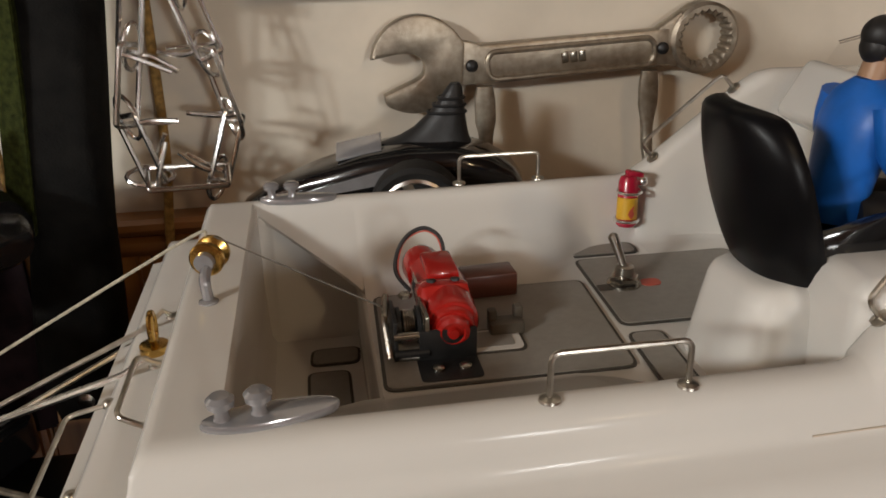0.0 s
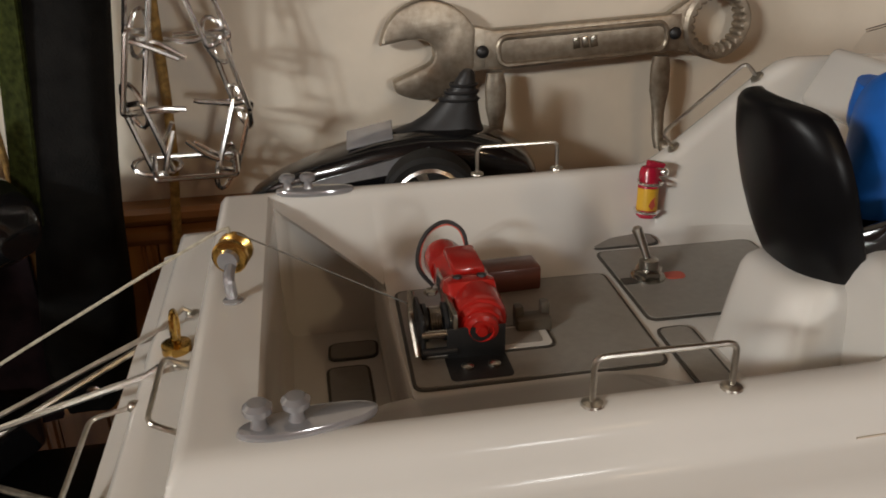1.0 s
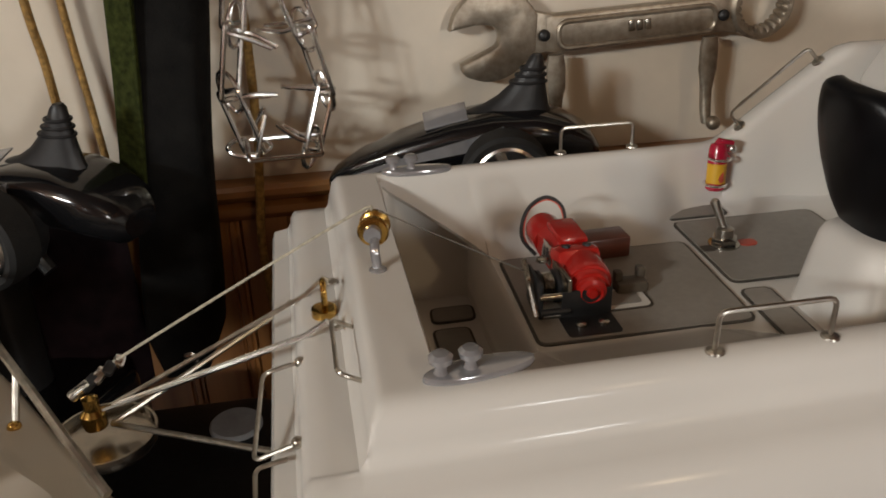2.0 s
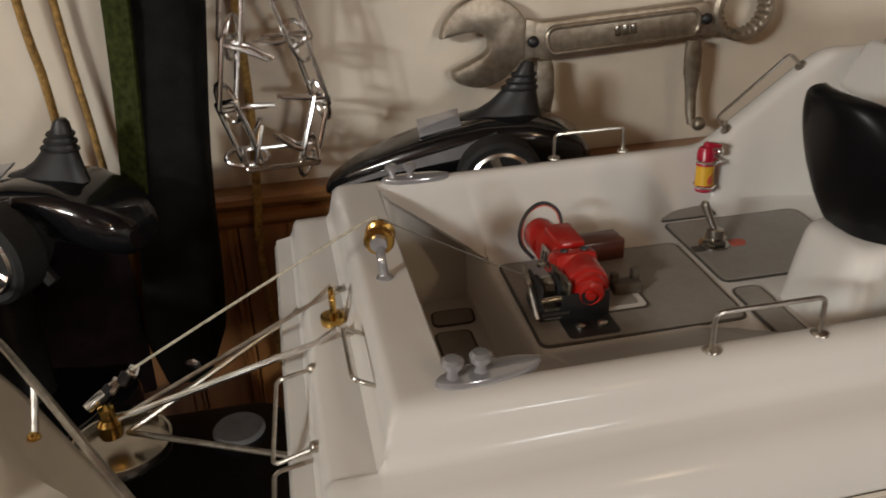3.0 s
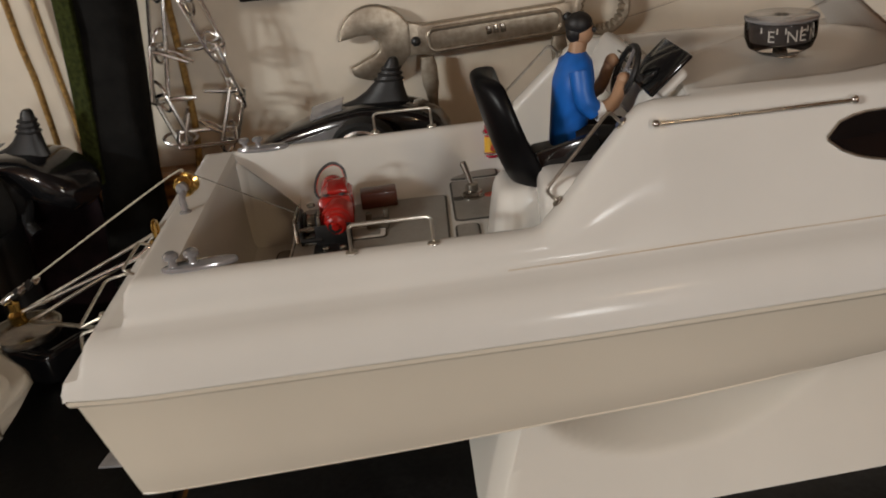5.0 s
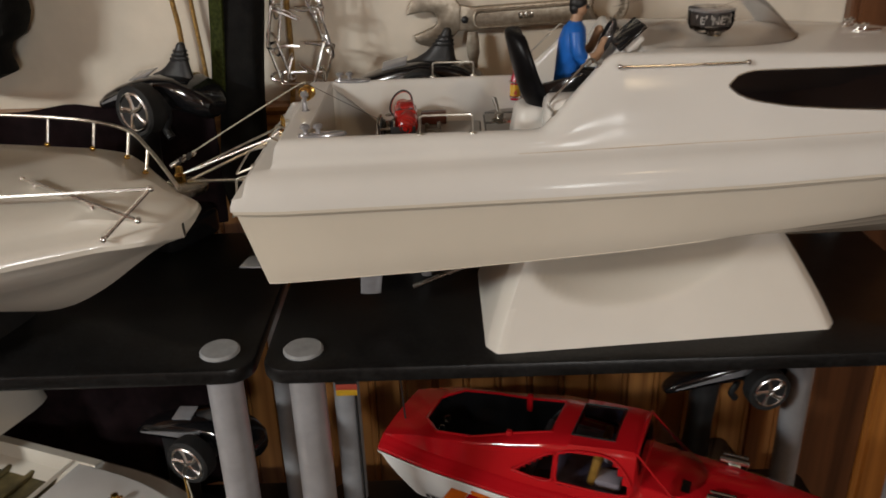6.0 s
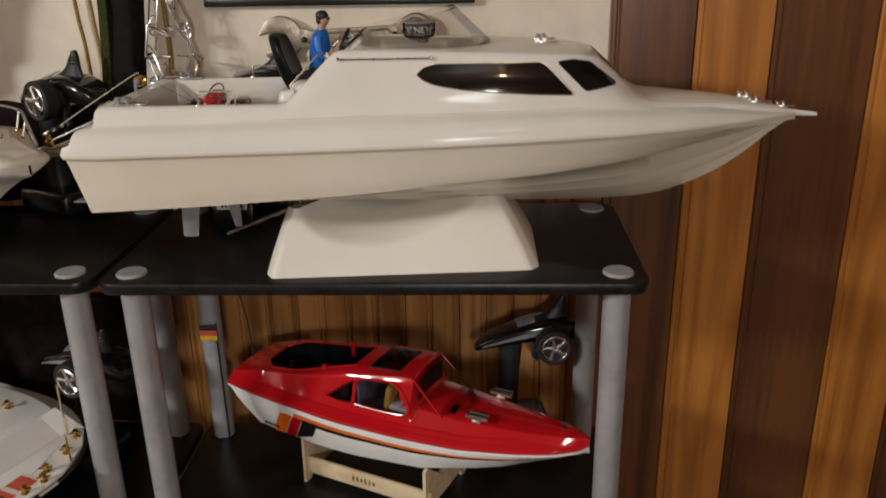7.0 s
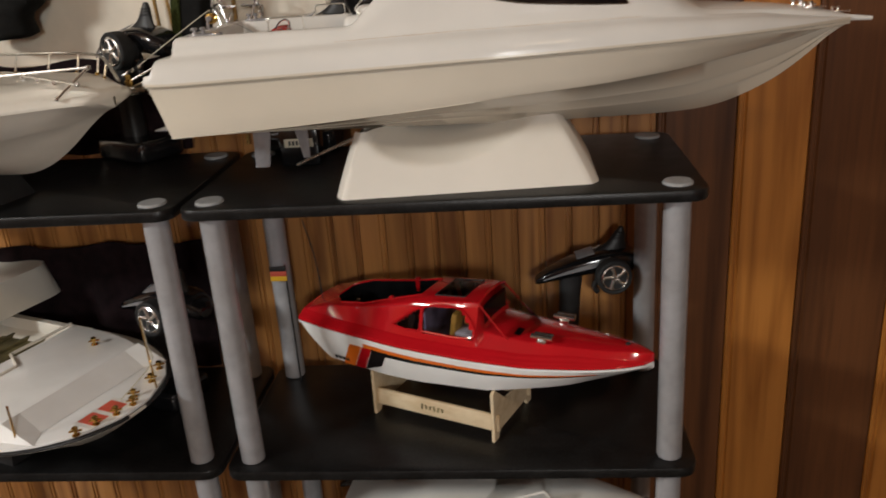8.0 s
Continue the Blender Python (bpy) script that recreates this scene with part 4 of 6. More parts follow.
# console on the bulkhead
dash = part("console", box(0.014, 0.112, 0.026, 0.004, 3).at(M(0.2535, CY + 0.004, 1.128, 0, 30, 0)), GEL, cruiser)
part("dash_hood", box(0.006, 0.034, 0.016, 0.0025, 3).at(M(0.2565, 0.0205, 1.1395, 0, 48, 0)), GEL, dash)
part("screen_panel", box(0.0026, 0.038, 0.025, 0.0010).at(M(0.2545, 0.0200, 1.1440, 0, 48, 0)), BLK, dash, "black instrument panel")
for k in range(3):
    part("dash_slot", box(0.0018, 0.022, 0.0022, 0.0005).at(M(0.2480 + 0.0034 * k, 0.0640, 1.1335 + 0.0042 * k, 0, 30, 0)), INK, dash)
    part("dash_rail", tube([(0.2466 + 0.0034 * k, 0.0520, 1.1360 + 0.0042 * k), (0.2466 + 0.0034 * k, 0.0760, 1.1360 + 0.0042 * k)], 0.0006, 6), CHROME, dash)
sw = part("steering_wheel", tube([(0, 0.0125 * math.cos(a * math.pi / 14), 0.0125 * math.sin(a * math.pi / 14)) for a in range(28)], 0.0015, 8, closed=True).at(M(0.2420, 0.0315, 1.1405, 0, 24, 0)), BLKM, cruiser, "black steering wheel")
for a in (90, 210, 330):
    part("spoke", tube([(0, 0, 0), (0, 0.0122 * math.cos(radians(a)), 0.0122 * math.sin(radians(a)))], 0.0010, 6).at(M(0.2420, 0.0315, 1.1405, 0, 24, 0)), SILVERP, sw)
part("column", tube([(0.2420, 0.0315, 1.1405), (0.2535, 0.0315, 1.1352)], 0.0022, 10), SILVERP, sw)

# side rods along the cabin roof
for s_ in (-1, 1):
    pts = [(x_, CY + s_ * (deck_half(x_, 1.1275) + 0.0028), 1.1285) for x_ in (0.2415, 0.288, 0.3325)]
    rd = part("side_rod", tube(pts, 0.0008, 8), STEEL, cruiser, "thin steel side rod")
    for x_ in (0.2425, 0.3315):
        part("stanchion", ball(0.0021).at(M(x_, CY + s_ * (deck_half(x_, 1.1275) + 0.0022), 1.1285)), CHROME, rd)

# clear screen over the roof: a bent sheet, open at the back
sc = []
for i in range(15):
    u = i / 14
    ang = math.pi * (u * 1.0)
    wx, wy = 0.128, 0.0615
    s_ = math.cos(ang)
    cxp = abs(math.sin(ang)) ** 0.6
    foot = Vector((0.262 + wx * cxp, CY - wy * math.copysign(abs(s_) ** 0.75, s_), 0))
    foot.z = deck_z(foot.x, foot.y - CY) + 0.0004
    top = Vector((0.262 + (wx - 0.036) * cxp, CY - (wy - 0.010) * math.copysign(abs(s_) ** 0.75, s_), 1.149 + 0.021 * cxp))
    sc.append([foot.lerp(top, t / 5) + Vector((0, 0, 0.0)) for t in range(6)])
screen = part("clear_screen", grid(sc), CLEAR, cruiser, "bent clear plastic windscreen")
part("screen_edge", tube([r[-1] for r in sc], 0.0007, 6), CLEAR, screen)
part("screen_edge", tube([r[0] for r in sc], 0.0007, 6), CLEAR, screen)

# chrome fittings on the roof and bow
def deck_gear(x_, y_, z_, rz, size):
    c = cleat(x_, y_, z_, rz, size, CHROME)
    return c


for dy in (-0.012, 0.012):
    deck_gear(0.447, CY + 0.008 + dy, lerp(ZT, 0.447) + 0.003, 20 + dy * 900, 0.75)
deck_gear(0.664, CY + 0.012, deck_z(0.664, 0.012), 0, 0.85)
deck_gear(0.668, CY - 0.010, deck_z(0.668, 0.010), 0, 0.80)
deck_gear(0.699, CY, deck_z(0.699, 0.0), 0, 0.65)

# underwater gear
part("rudder", loft([[Vector((0.054 + 0.004 * (1 - t) + c * (0.0105 - 0.002 * t), 0.046 + d * 0.0016, 0.970 - 0.043 * t)) for c, d in ((-1, 0), (-0.4, -1), (0.5, -1), (1, 0), (0.5, 1), (-0.4, 1))] for t in (0, 0.5, 1)]), SILVERP, cruiser, "grey plastic rudder")
part("prop_bracket", loft([[Vector((0.098 + 0.004 * t + c * (0.008 - 0.004 * t), 0.070 + d * 0.0014, 0.966 - 0.036 * t)) for c, d in ((-1, 0), (0, -1), (1, 0), (0, 1))] for t in (0, 0.5, 1)]), SILVERP, cruiser)
part("prop_shaft", tube([(0.090, 0.064, 0.923), (0.20, 0.064, 0.967)], 0.0022, 10), STEEL, cruiser, "steel propeller shaft")
part("trim_tab", slab([(-0.034, -0.030), (-0.010, -0.032), (-0.010, -0.010), (-0.030, -0.012)], 0.0012).at(M(0, 0, 0.991)), SILVERP, cruiser)

# compass under the clear screen
comp = thing("ball_compass", (0.318, 0.034, lerp(ZT, 0.318)), "dark drum compass in a clear bowl with white letters", "compass")
CZ = 1.1500
part("foot", tube(soft([(0.322, 0.036, lerp(ZT, 0.318) + 0.001), (0.3205, 0.035, lerp(ZT, 0.318) + 0.0055), (0.316, 0.034, CZ - 0.0085)], 5), 0.0021, 10), STEEL, comp)
part("foot_plate", lathe([(0.0055, 0), (0.0050, 0.0012), (0.0001, 0.0016)], 16).at(M(0.322, 0.036, lerp(ZT, 0.318) + 0.0034)), STEEL, comp)
card = part("card", lathe([(0.0001, -0.0012), (0.0138, -0.0012), (0.0141, -0.0002), (0.0141, 0.0078), (0.0136, 0.0084), (0.0001, 0.0084)], 32).at(M(0.318, 0.034, CZ - 0.002)), GREYCARD, comp, "dark compass card")
part("bowl", lathe([(0.0030, -0.0100), (0.0100, -0.0092), (0.0148, -0.0060), (0.0166, -0.0010), (0.0166, 0.0068), (0.0160, 0.0082), (0.0001, 0.0090)], 32).at(M(0.318, 0.034, CZ)), CLEAR, comp, "clear bowl")
part("cap_ring", lathe([(0.0162, 0.0), (0.0170, 0.0006), (0.0170, 0.0016), (0.0160, 0.0022)], 32).at(M(0.318, 0.034, CZ + 0.0066)), SILVERP, comp)
for k in range(9):
    a = radians(-150 + 15 * k)
    if k % 3 != 1:
        part("tick", box(0.0007, 0.0004, 0.0026).at(M(0.318 + 0.0144 * math.cos(a), 0.034 + 0.0144 * math.sin(a), CZ + 0.0035, 0, 0, math.degrees(a) + 90)), WHITEP, comp)
for txt, ang in (("E", -130), ("NE", -86), ("N", -46)):
    fc = bpy.data.curves.new("letters", "FONT")
    fc.body, fc.size, fc.align_x, fc.align_y = txt, 0.0078, "CENTER", "CENTER"
    tmp = bpy.data.objects.new("letters", fc)
    scene.collection.objects.link(tmp)
    bpy.context.view_layer.update()
    dg = bpy.context.evaluated_depsgraph_get()
    me = bpy.data.meshes.new_from_object(tmp.evaluated_get(dg))
    bpy.data.objects.remove(tmp)
    g = G([v.co.copy() for v in me.vertices], [tuple(p_.vertices) for p_ in me.polygons])
    a = radians(ang)
    part("letters", g.at(M(0.318 + 0.0148 * math.cos(a), 0.034 + 0.0148 * math.sin(a), CZ + 0.0008, 90, 0, ang + 90)), WHITEP, comp)

# the painted driver figure, one mesh
fig = G()
fx, fy = 0.2160, 0.0345
def limb(pts, rs, slot, n=12):
    fig.add(tube(soft(pts, 3), [lerp([(i / (len(rs) - 1), q) for i, q in enumerate(rs)], j / (3 * (len(pts) - 1))) for j in range(3 * (len(pts) - 1) + 1)], n), slot)
tor = []
for t in range(11):
    u = t / 10
    w_ = lerp([(0, 0.0105), (0.3, 0.0112), (0.65, 0.0150), (0.85, 0.0142), (0.95, 0.0088), (1, 0.0050)], u)
    d_ = lerp([(0, 0.0090), (0.4, 0.0098), (0.7, 0.0100), (0.9, 0.0080), (1, 0.0045)], u)
    tor.append([Vector((fx - 0.003 + 0.006 * u + d_ * math.cos(2 * math.pi * k / 18), fy + w_ * math.sin(2 * math.pi * k / 18), 1.108 + 0.044 * u)) for k in range(18)])
fig.add(loft(tor), 0)
for s_, hx_, hz in ((-1, 0.2385, 1.1375), (1, 0.2375, 1.1425)):
    limb([(fx + 0.002, fy + s_ * 0.0130, 1.1455), (fx + 0.003, fy + s_ * 0.0165, 1.1330), (fx + 0.008, fy + s_ * 0.0165, 1.1265)], [0.0054, 0.0052, 0.0046], 0)
    limb([(fx + 0.008, fy + s_ * 0.0165, 1.1265), (fx + 0.017, fy + s_ * 0.0145, 1.1290), (hx_, fy + s_ * 0.0095, hz)], [0.0042, 0.0035, 0.0028], 1)
    limb([(fx + 0.0075, fy + s_ * 0.0166, 1.1262), (fx + 0.0115, fy + s_ * 0.0158, 1.1272)], [0.0050, 0.0046], 3)
    fig.add(ball(0.0034).at(M(hx_ + 0.001, fy + s_ * 0.0092, hz + 0.001)), 1)
    limb([(fx, fy + s_ * 0.0062, 1.1095), (fx + 0.017, fy + s_ * 0.0085, 1.1090), (fx + 0.027, fy + s_ * 0.0085, 1.1060), (fx + 0.030, fy + s_ * 0.0085, 1.0860)], [0.0082, 0.0072, 0.0064, 0.0046], 2)
fig.add(tube([(fx + 0.003, fy, 1.1515), (fx + 0.0045, fy, 1.1570)], 0.0042, 12), 1)
fig.add(ball(0.0056, 1.0, 0.88, 1.2).at(M(fx + 0.0060, fy, 1.1615)), 1)
fig.add(ball(0.0063, 1.05, 0.92, 0.92).at(M(fx + 0.0046, fy, 1.1648)), 2)
fig.add(ball(0.0048, 0.9, 1.0, 1.1).at(M(fx + 0.0025, fy, 1.1612)), 2)
fig.add(box(0.0022, 0.0094, 0.0024, 0.0008).at(M(fx + 0.0110, fy, 1.1622)), 2)
solo("driver_figure", fig, [BLUE, TAN, DARKC, PUREW], "small painted figure in a blue shirt and black cap", "figure", base=(fx, fy, 1.104))

# display stand: a moulded white saddle
stand = []
NL, NT = 43, 29
def stand_pt(side, u, v):
    """u along the length, v up; side -1 the front face, 1 the back."""
    xb, xt = 0.159 + 0.274 * u, 0.182 + 0.212 * u
    yb0, yt0 = (-0.016 + 0.023 * u), (0.010 + 0.032 * u)
    if side > 0:
        yb0, yt0 = 0.145 + 0.012 * u, 0.118 + 0.004 * u
    ztop = 0.970 + 0.004 * u - 0.004 * math.sin(math.pi * min(1, u * 1.15)) ** 2
    z = 0.9004 + (ztop - 0.9004) * v
    x_ = xb + (xt - xb) * v ** 1.15
    y_ = yb0 + (yt0 - yb0) * v
    # a scoop cut into the upper edge for the hull, deepest a third of the way along
    w = min(1.0, max(0.0, (u - 0.03) / 0.93))
    edge = 1.04 - 0.64 * w ** 0.62 * (1 - w) ** 1.05 / 0.345
    s_ = max(0.0, v - edge) / 0.66
    if side < 0:
        y_ += 0.085 * (math.sqrt(s_ * s_ + 0.0025) - 0.05) if s_ > 0 else 0.0
    return Vector((x_, y_, z - 0.010 * s_ ** 2))
rings = []
for i in range(NL):
    u = i / (NL - 1)
    col = [stand_pt(-1, u, j / (NT - 1)) for j in range(NT)]
    back = [stand_pt(1, u, 1 - j / (NT - 1)) for j in range(NT)]
    mid = [col[-1].lerp(back[0], t) + Vector((0, 0, -0.012 * math.sin(math.pi * t))) for t in (0.25, 0.5, 0.75)]
    rings.append(col + mid + back)
def stand_end(ring, dx, inset, drop):
    """The same section drawn in, for the rounded end of the stand."""
    cy = sum(p_.y for p_ in ring) / len(ring)
    return [Vector((p_.x + dx, p_.y + (inset if p_.y < cy else -inset), 0.9004 + (p_.z - 0.9004) * (1 - drop))) for p_ in ring]
rings = [stand_end(rings[0], -0.0095, 0.014, 0.02), stand_end(rings[0], -0.0085, 0.0112, 0.015), stand_end(rings[0], -0.0020, 0.0014, 0.004)] + rings
rings += [stand_end(rings[-1], 0.0020, 0.0014, 0.004), stand_end(rings[-1], 0.0085, 0.0095, 0.02), stand_end(rings[-1], 0.0095, 0.013, 0.03)]
solo("boat_stand", loft(rings), STANDW, "moulded white plastic display stand under the white model boat", "stand", base=(0.295, 0.064, 0.90), angle=40)

# ---------------------------------------------------------------- on the wall
WY = 0.304
wr = thing("wrench_rack", (0.20, WY, 1.05), "cast steel coat rack shaped like a big combination wrench", "tool rack")
# open jaw that faces the free end
open_jaw = [(0.143, 1.1255), (0.136, 1.1345), (0.127, 1.1405), (0.1165, 1.1432), (0.106, 1.1418), (0.0965, 1.1365), (0.0895, 1.1280), (0.0862, 1.1180),
            (0.1020, 1.1208), (0.1120, 1.1205), (0.1178, 1.1150), (0.1168, 1.1075), (0.1085, 1.1030), (0.0935, 1.0965), (0.0950, 1.0905), (0.1020, 1.0868),
            (0.1105, 1.0848), (0.1195, 1.0858), (0.1280, 1.0895), (0.1345, 1.0950), (0.1420, 1.1030)]
handle = [(0.148, 1.1015), (0.156, 1.1005), (0.262, 1.1062), (0.272, 1.1080), (0.272, 1.1300), (0.262, 1.1292), (0.156, 1.1245), (0.148, 1.1240)]
FLIP = Matrix(((1, 0, 0, 0), (0, 0, -1, 0), (0, 1, 0, 0), (0, 0, 0, 1)))
def upright(poly, y0, depth, bevel=0.0015):
    """An outline in x, z that stands up and is depth thick, its face towards the room at y0."""
    return slab(poly, depth, bevel, 2).at(Matrix.Translation((0, y0 + depth, 0)) @ FLIP)
jaw_line = [(p_.x, p_.y) for p_ in soft([(a, b, 0) for a, b in open_jaw[:8]], 4)] + [(p_.x, p_.y) for p_ in soft([(a, b, 0) for a, b in open_jaw[8:13]], 3)] + [(p_.x, p_.y) for p_ in soft([(a, b, 0) for a, b in open_jaw[13:]], 4)]
part("jaw", upright(jaw_line, WY - 0.005, 0.011, 0.002), CAST, wr)
part("neck", upright([(0.136, 1.100), (0.152, 1.1015), (0.154, 1.1245), (0.138, 1.1280)], WY - 0.004, 0.010, 0.002), CAST, wr)
part("handle", upright(handle, WY - 0.0045, 0.011, 0.002), CAST, wr)
border = [Matrix.Translation((0.2095, WY - 0.0048, 1.1143)) @ Matrix.Rotation(radians(-2.7), 4, "Y") @ Vector((a, 0, b)) for a, b in round_rect(0.1060, 0.0165, 0.0060)]
part("handle_border", tube(border, 0.0017, 8, closed=True), CAST, wr)
ringv = []
for k in range(72):
    a = 2 * math.pi * k / 72
    ro = 0.0222
    ri = 0.0150 + 0.0014 * (1 if k % 3 == 0 else -0.1)
    ringv.append((ro, ri, a))
RX, RZ = 0.2955, 1.1228
rows = []
for dr_o, y_ in ((0.0, WY + 0.006), (0.0, WY - 0.004), (-0.002, WY - 0.006)):
    rows.append([Vector((RX + (ro + dr_o) * math.cos(a), y_, RZ + (ro + dr_o) * math.sin(a))) for ro, ri, a in ringv])
for dr_i, y_ in ((0.002, WY - 0.006), (0.0, WY - 0.004), (0.0, WY + 0.006)):
    rows.append([Vector((RX + (ri + dr_i) * math.cos(a), y_, RZ + (ri + dr_i) * math.sin(a))) for ro, ri, a in ringv])
part("ring_end", grid(rows, close_u=True, close_v=True), CAST, wr)
part("ring_neck", upright([(0.264, 1.1075), (0.280, 1.1050), (0.280, 1.1400), (0.264, 1.1295)], WY - 0.0035, 0.009, 0.002), CAST, wr)
for bx, bz in ((0.1468, 1.1125), (0.2675, 1.1182)):
    part("bolt", lathe([(0.0038, 0), (0.0036, 0.0015), (0.0020, 0.0030), (0.0001, 0.0034)], 14).at(M(bx, WY - 0.0055, bz, 90, 0, 0)), BLKM, wr)
for hx_, hz in ((0.1545, 1.1000), (0.2595, 1.1050)):
    sec = []
    for t in range(9):
        u = t / 8
        w_ = lerp([(0, 0.0052), (0.12, 0.0066), (0.40, 0.0066), (0.55, 0.0042), (0.9, 0.0038), (1, 0.0028)], u)
        c = Vector((hx_ + 0.002 * u, WY - 0.006 - 0.016 * max(0.0, u - 0.65) ** 1.5, hz - 0.058 * u))
        sec.append([c + Vector((w_ * math.cos(2 * math.pi * k / 12), 0.0035 * math.sin(2 * math.pi * k / 12), 0)) for k in range(12)])
    hk = part("hook", loft(sec), CAST, wr)
    part("hook_tip", ball(0.0048).at(M(hx_ + 0.004, WY - 0.016, hz - 0.056)), CAST, hk)
# worn raised lettering on the handle, too worn to read
for k in range(3):
    part("raised_mark", box(0.0042, 0.0008, 0.0066, 0.0003).at(M(0.205 + 0.0055 * k, WY - 0.0050, 1.1150 + 0.0003 * k, 0, -8, 0)), STEEL, wr)

pic = thing("framed_pictures", (0.194, WALL_Y - 0.006, 1.155), "black framed pair of dark photographs with cream inner mats", "picture")
PX0, PX1, PZ0, PZ1 = 0.0155, 0.3735, 1.1555, 1.430
part("backing", box(PX1 - PX0 - 0.004, 0.004, PZ1 - PZ0 - 0.004).at(M((PX0 + PX1) / 2, WALL_Y - 0.0035, (PZ0 + PZ1) / 2)), MATBRD, pic)
for nm, a, b, c, d in (("frame_rail", PX0, PX1, PZ0, PZ0 + 0.011), ("frame_rail", PX0, PX1, PZ1 - 0.011, PZ1), ("frame_stile", PX0, PX0 + 0.011, PZ0 + 0.011, PZ1 - 0.011), ("frame_stile", PX1 - 0.011, PX1, PZ0 + 0.011, PZ1 - 0.011)):
    part(nm, box(b - a, 0.012, d - c, 0.002).at(M((a + b) / 2, WALL_Y - 0.0072, (c + d) / 2)), FRAMEB, pic)
for a, b in ((0.0400, 0.2235), (0.2480, 0.3390)):
    pm = part("inner_mat", box(b - a, 0.0012, 0.20).at(M((a + b) / 2, WALL_Y - 0.0064, 1.2775)), PAPER, pic)
    part("photo", box(b - a - 0.013, 0.0010, 0.187).at(M((a + b) / 2, WALL_Y - 0.0068, 1.2775)), PHOTOD, pm)
part("small_print", box(0.041, 0.0008, 0.019).at(M(0.121, WALL_Y - 0.0076, 1.1965)), PHOTOL, pic)
part("small_print", box(0.030, 0.0008, 0.016).at(M(0.168, WALL_Y - 0.0076, 1.1965)), PHOTOD, pic)
part("small_print", box(0.085, 0.0008, 0.024).at(M(0.145, WALL_Y - 0.0076, 1.228)), PHOTOL, pic)
part("amber_spot", lathe([(0.009, 0), (0.0085, 0.0006), (0.0001, 0.0007)], 20).at(M(0.318, WALL_Y - 0.0076, 1.1965, 90, 0, 0)), TAN, pic)

# hanging case, chain collar and cords
case = thing("hanging_case", (-0.092, 0.276, 0.925), "black nylon case with an olive edge hanging on the wall", "bag")
rings = []
for k in range(30):
    z_ = 0.928 + (1.75 - 0.928) * k / 29
    wob = 0.0025 * math.sin(k * 1.3) + 0.0015 * math.sin(k * 3.1)
    hw = 0.0270 + 0.0015 * math.sin(k * 0.9) - (0.008 if k == 0 else 0)
    lean = 0.0048 + 0.095 * (min(z_, 1.35) - 1.10)
    hw -= 0.0041
    rings.append([Vector((-0.0850 + lean + hw * math.copysign(abs(math.cos(a)) ** 0.5, math.cos(a)) + 0.3 * wob * math.sin(a),
                          0.262 + (0.0200 + wob * 0.6 + 0.0015 * math.sin(5 * a + k)) * math.copysign(abs(math.sin(a)) ** 0.7, math.sin(a)), z_)) for a in [2 * math.pi * j / 28 for j in range(28)]])
part("body", loft(rings), FABRIC, case, angle=60)
part("edge_band", loft([[Vector((-0.1061 + 0.095 * (min(1.35, 1.045 + 0.705 * k / 20) - 1.045) + 0.0075 * c + 0.0015 * math.sin(k * 0.8), 0.2560 + 0.0165 * d, 1.045 + (1.75 - 1.045) * k / 20)) for c, d in ((-1, -0.6), (0.6, -1), (1, -1), (1, 1), (-1, 0.8))] for k in range(21)]), OLIVE, case, "olive webbing edge")
part("seam", tube([(-0.0996 + 0.095 * (min(1.35, 1.045 + 0.7 * k / 20) - 1.045) + 0.0012 * math.sin(k * 0.8), 0.2392, 1.045 + 0.7 * k / 20) for k in range(21)], 0.0009, 6), OLIVE, case)
part("snap", lathe([(0.0052, 0), (0.0050, 0.0012), (0.0030, 0.0022), (0.0001, 0.0024)], 18).at(M(-0.092, 0.2430, 0.941, 90, 0, 0)), STEEL, case, "steel snap")

bag = thing("hanging_bag", (-0.34, 0.25, 1.07), "black cloth bag hanging against the wall", "bag")
bag_r = [(1.074, -0.330), (1.080, -0.314), (1.100, -0.318), (1.110, -0.312), (1.118, -0.296), (1.135, -0.288), (1.160, -0.288), (1.190, -0.272), (1.220, -0.252), (1.30, -0.245), (1.75, -0.250)]
rings = []
for k in range(40):
    z_ = 1.074 + (1.75 - 1.074) * (k / 39) ** 1.6
    r_ = lerp(bag_r, z_)
    hw = (r_ + 0.42) / 2
    rings.append([Vector((-0.42 + hw + hw * math.copysign(abs(math.cos(a)) ** 0.7, math.cos(a)), 0.268 + (0.034 + 0.004 * math.sin(4 * a + 0.5 * k)) * math.sin(a), z_)) for a in [2 * math.pi * j / 24 for j in range(24)]])
part("body", loft(rings), FABRIC, bag, angle=60)
part("seam", tube([(lerp(bag_r, z_) - 0.012, 0.243, z_) for z_ in [1.12 + 0.03 * k for k in range(20)]], 0.0012, 6), FABRIC, bag)

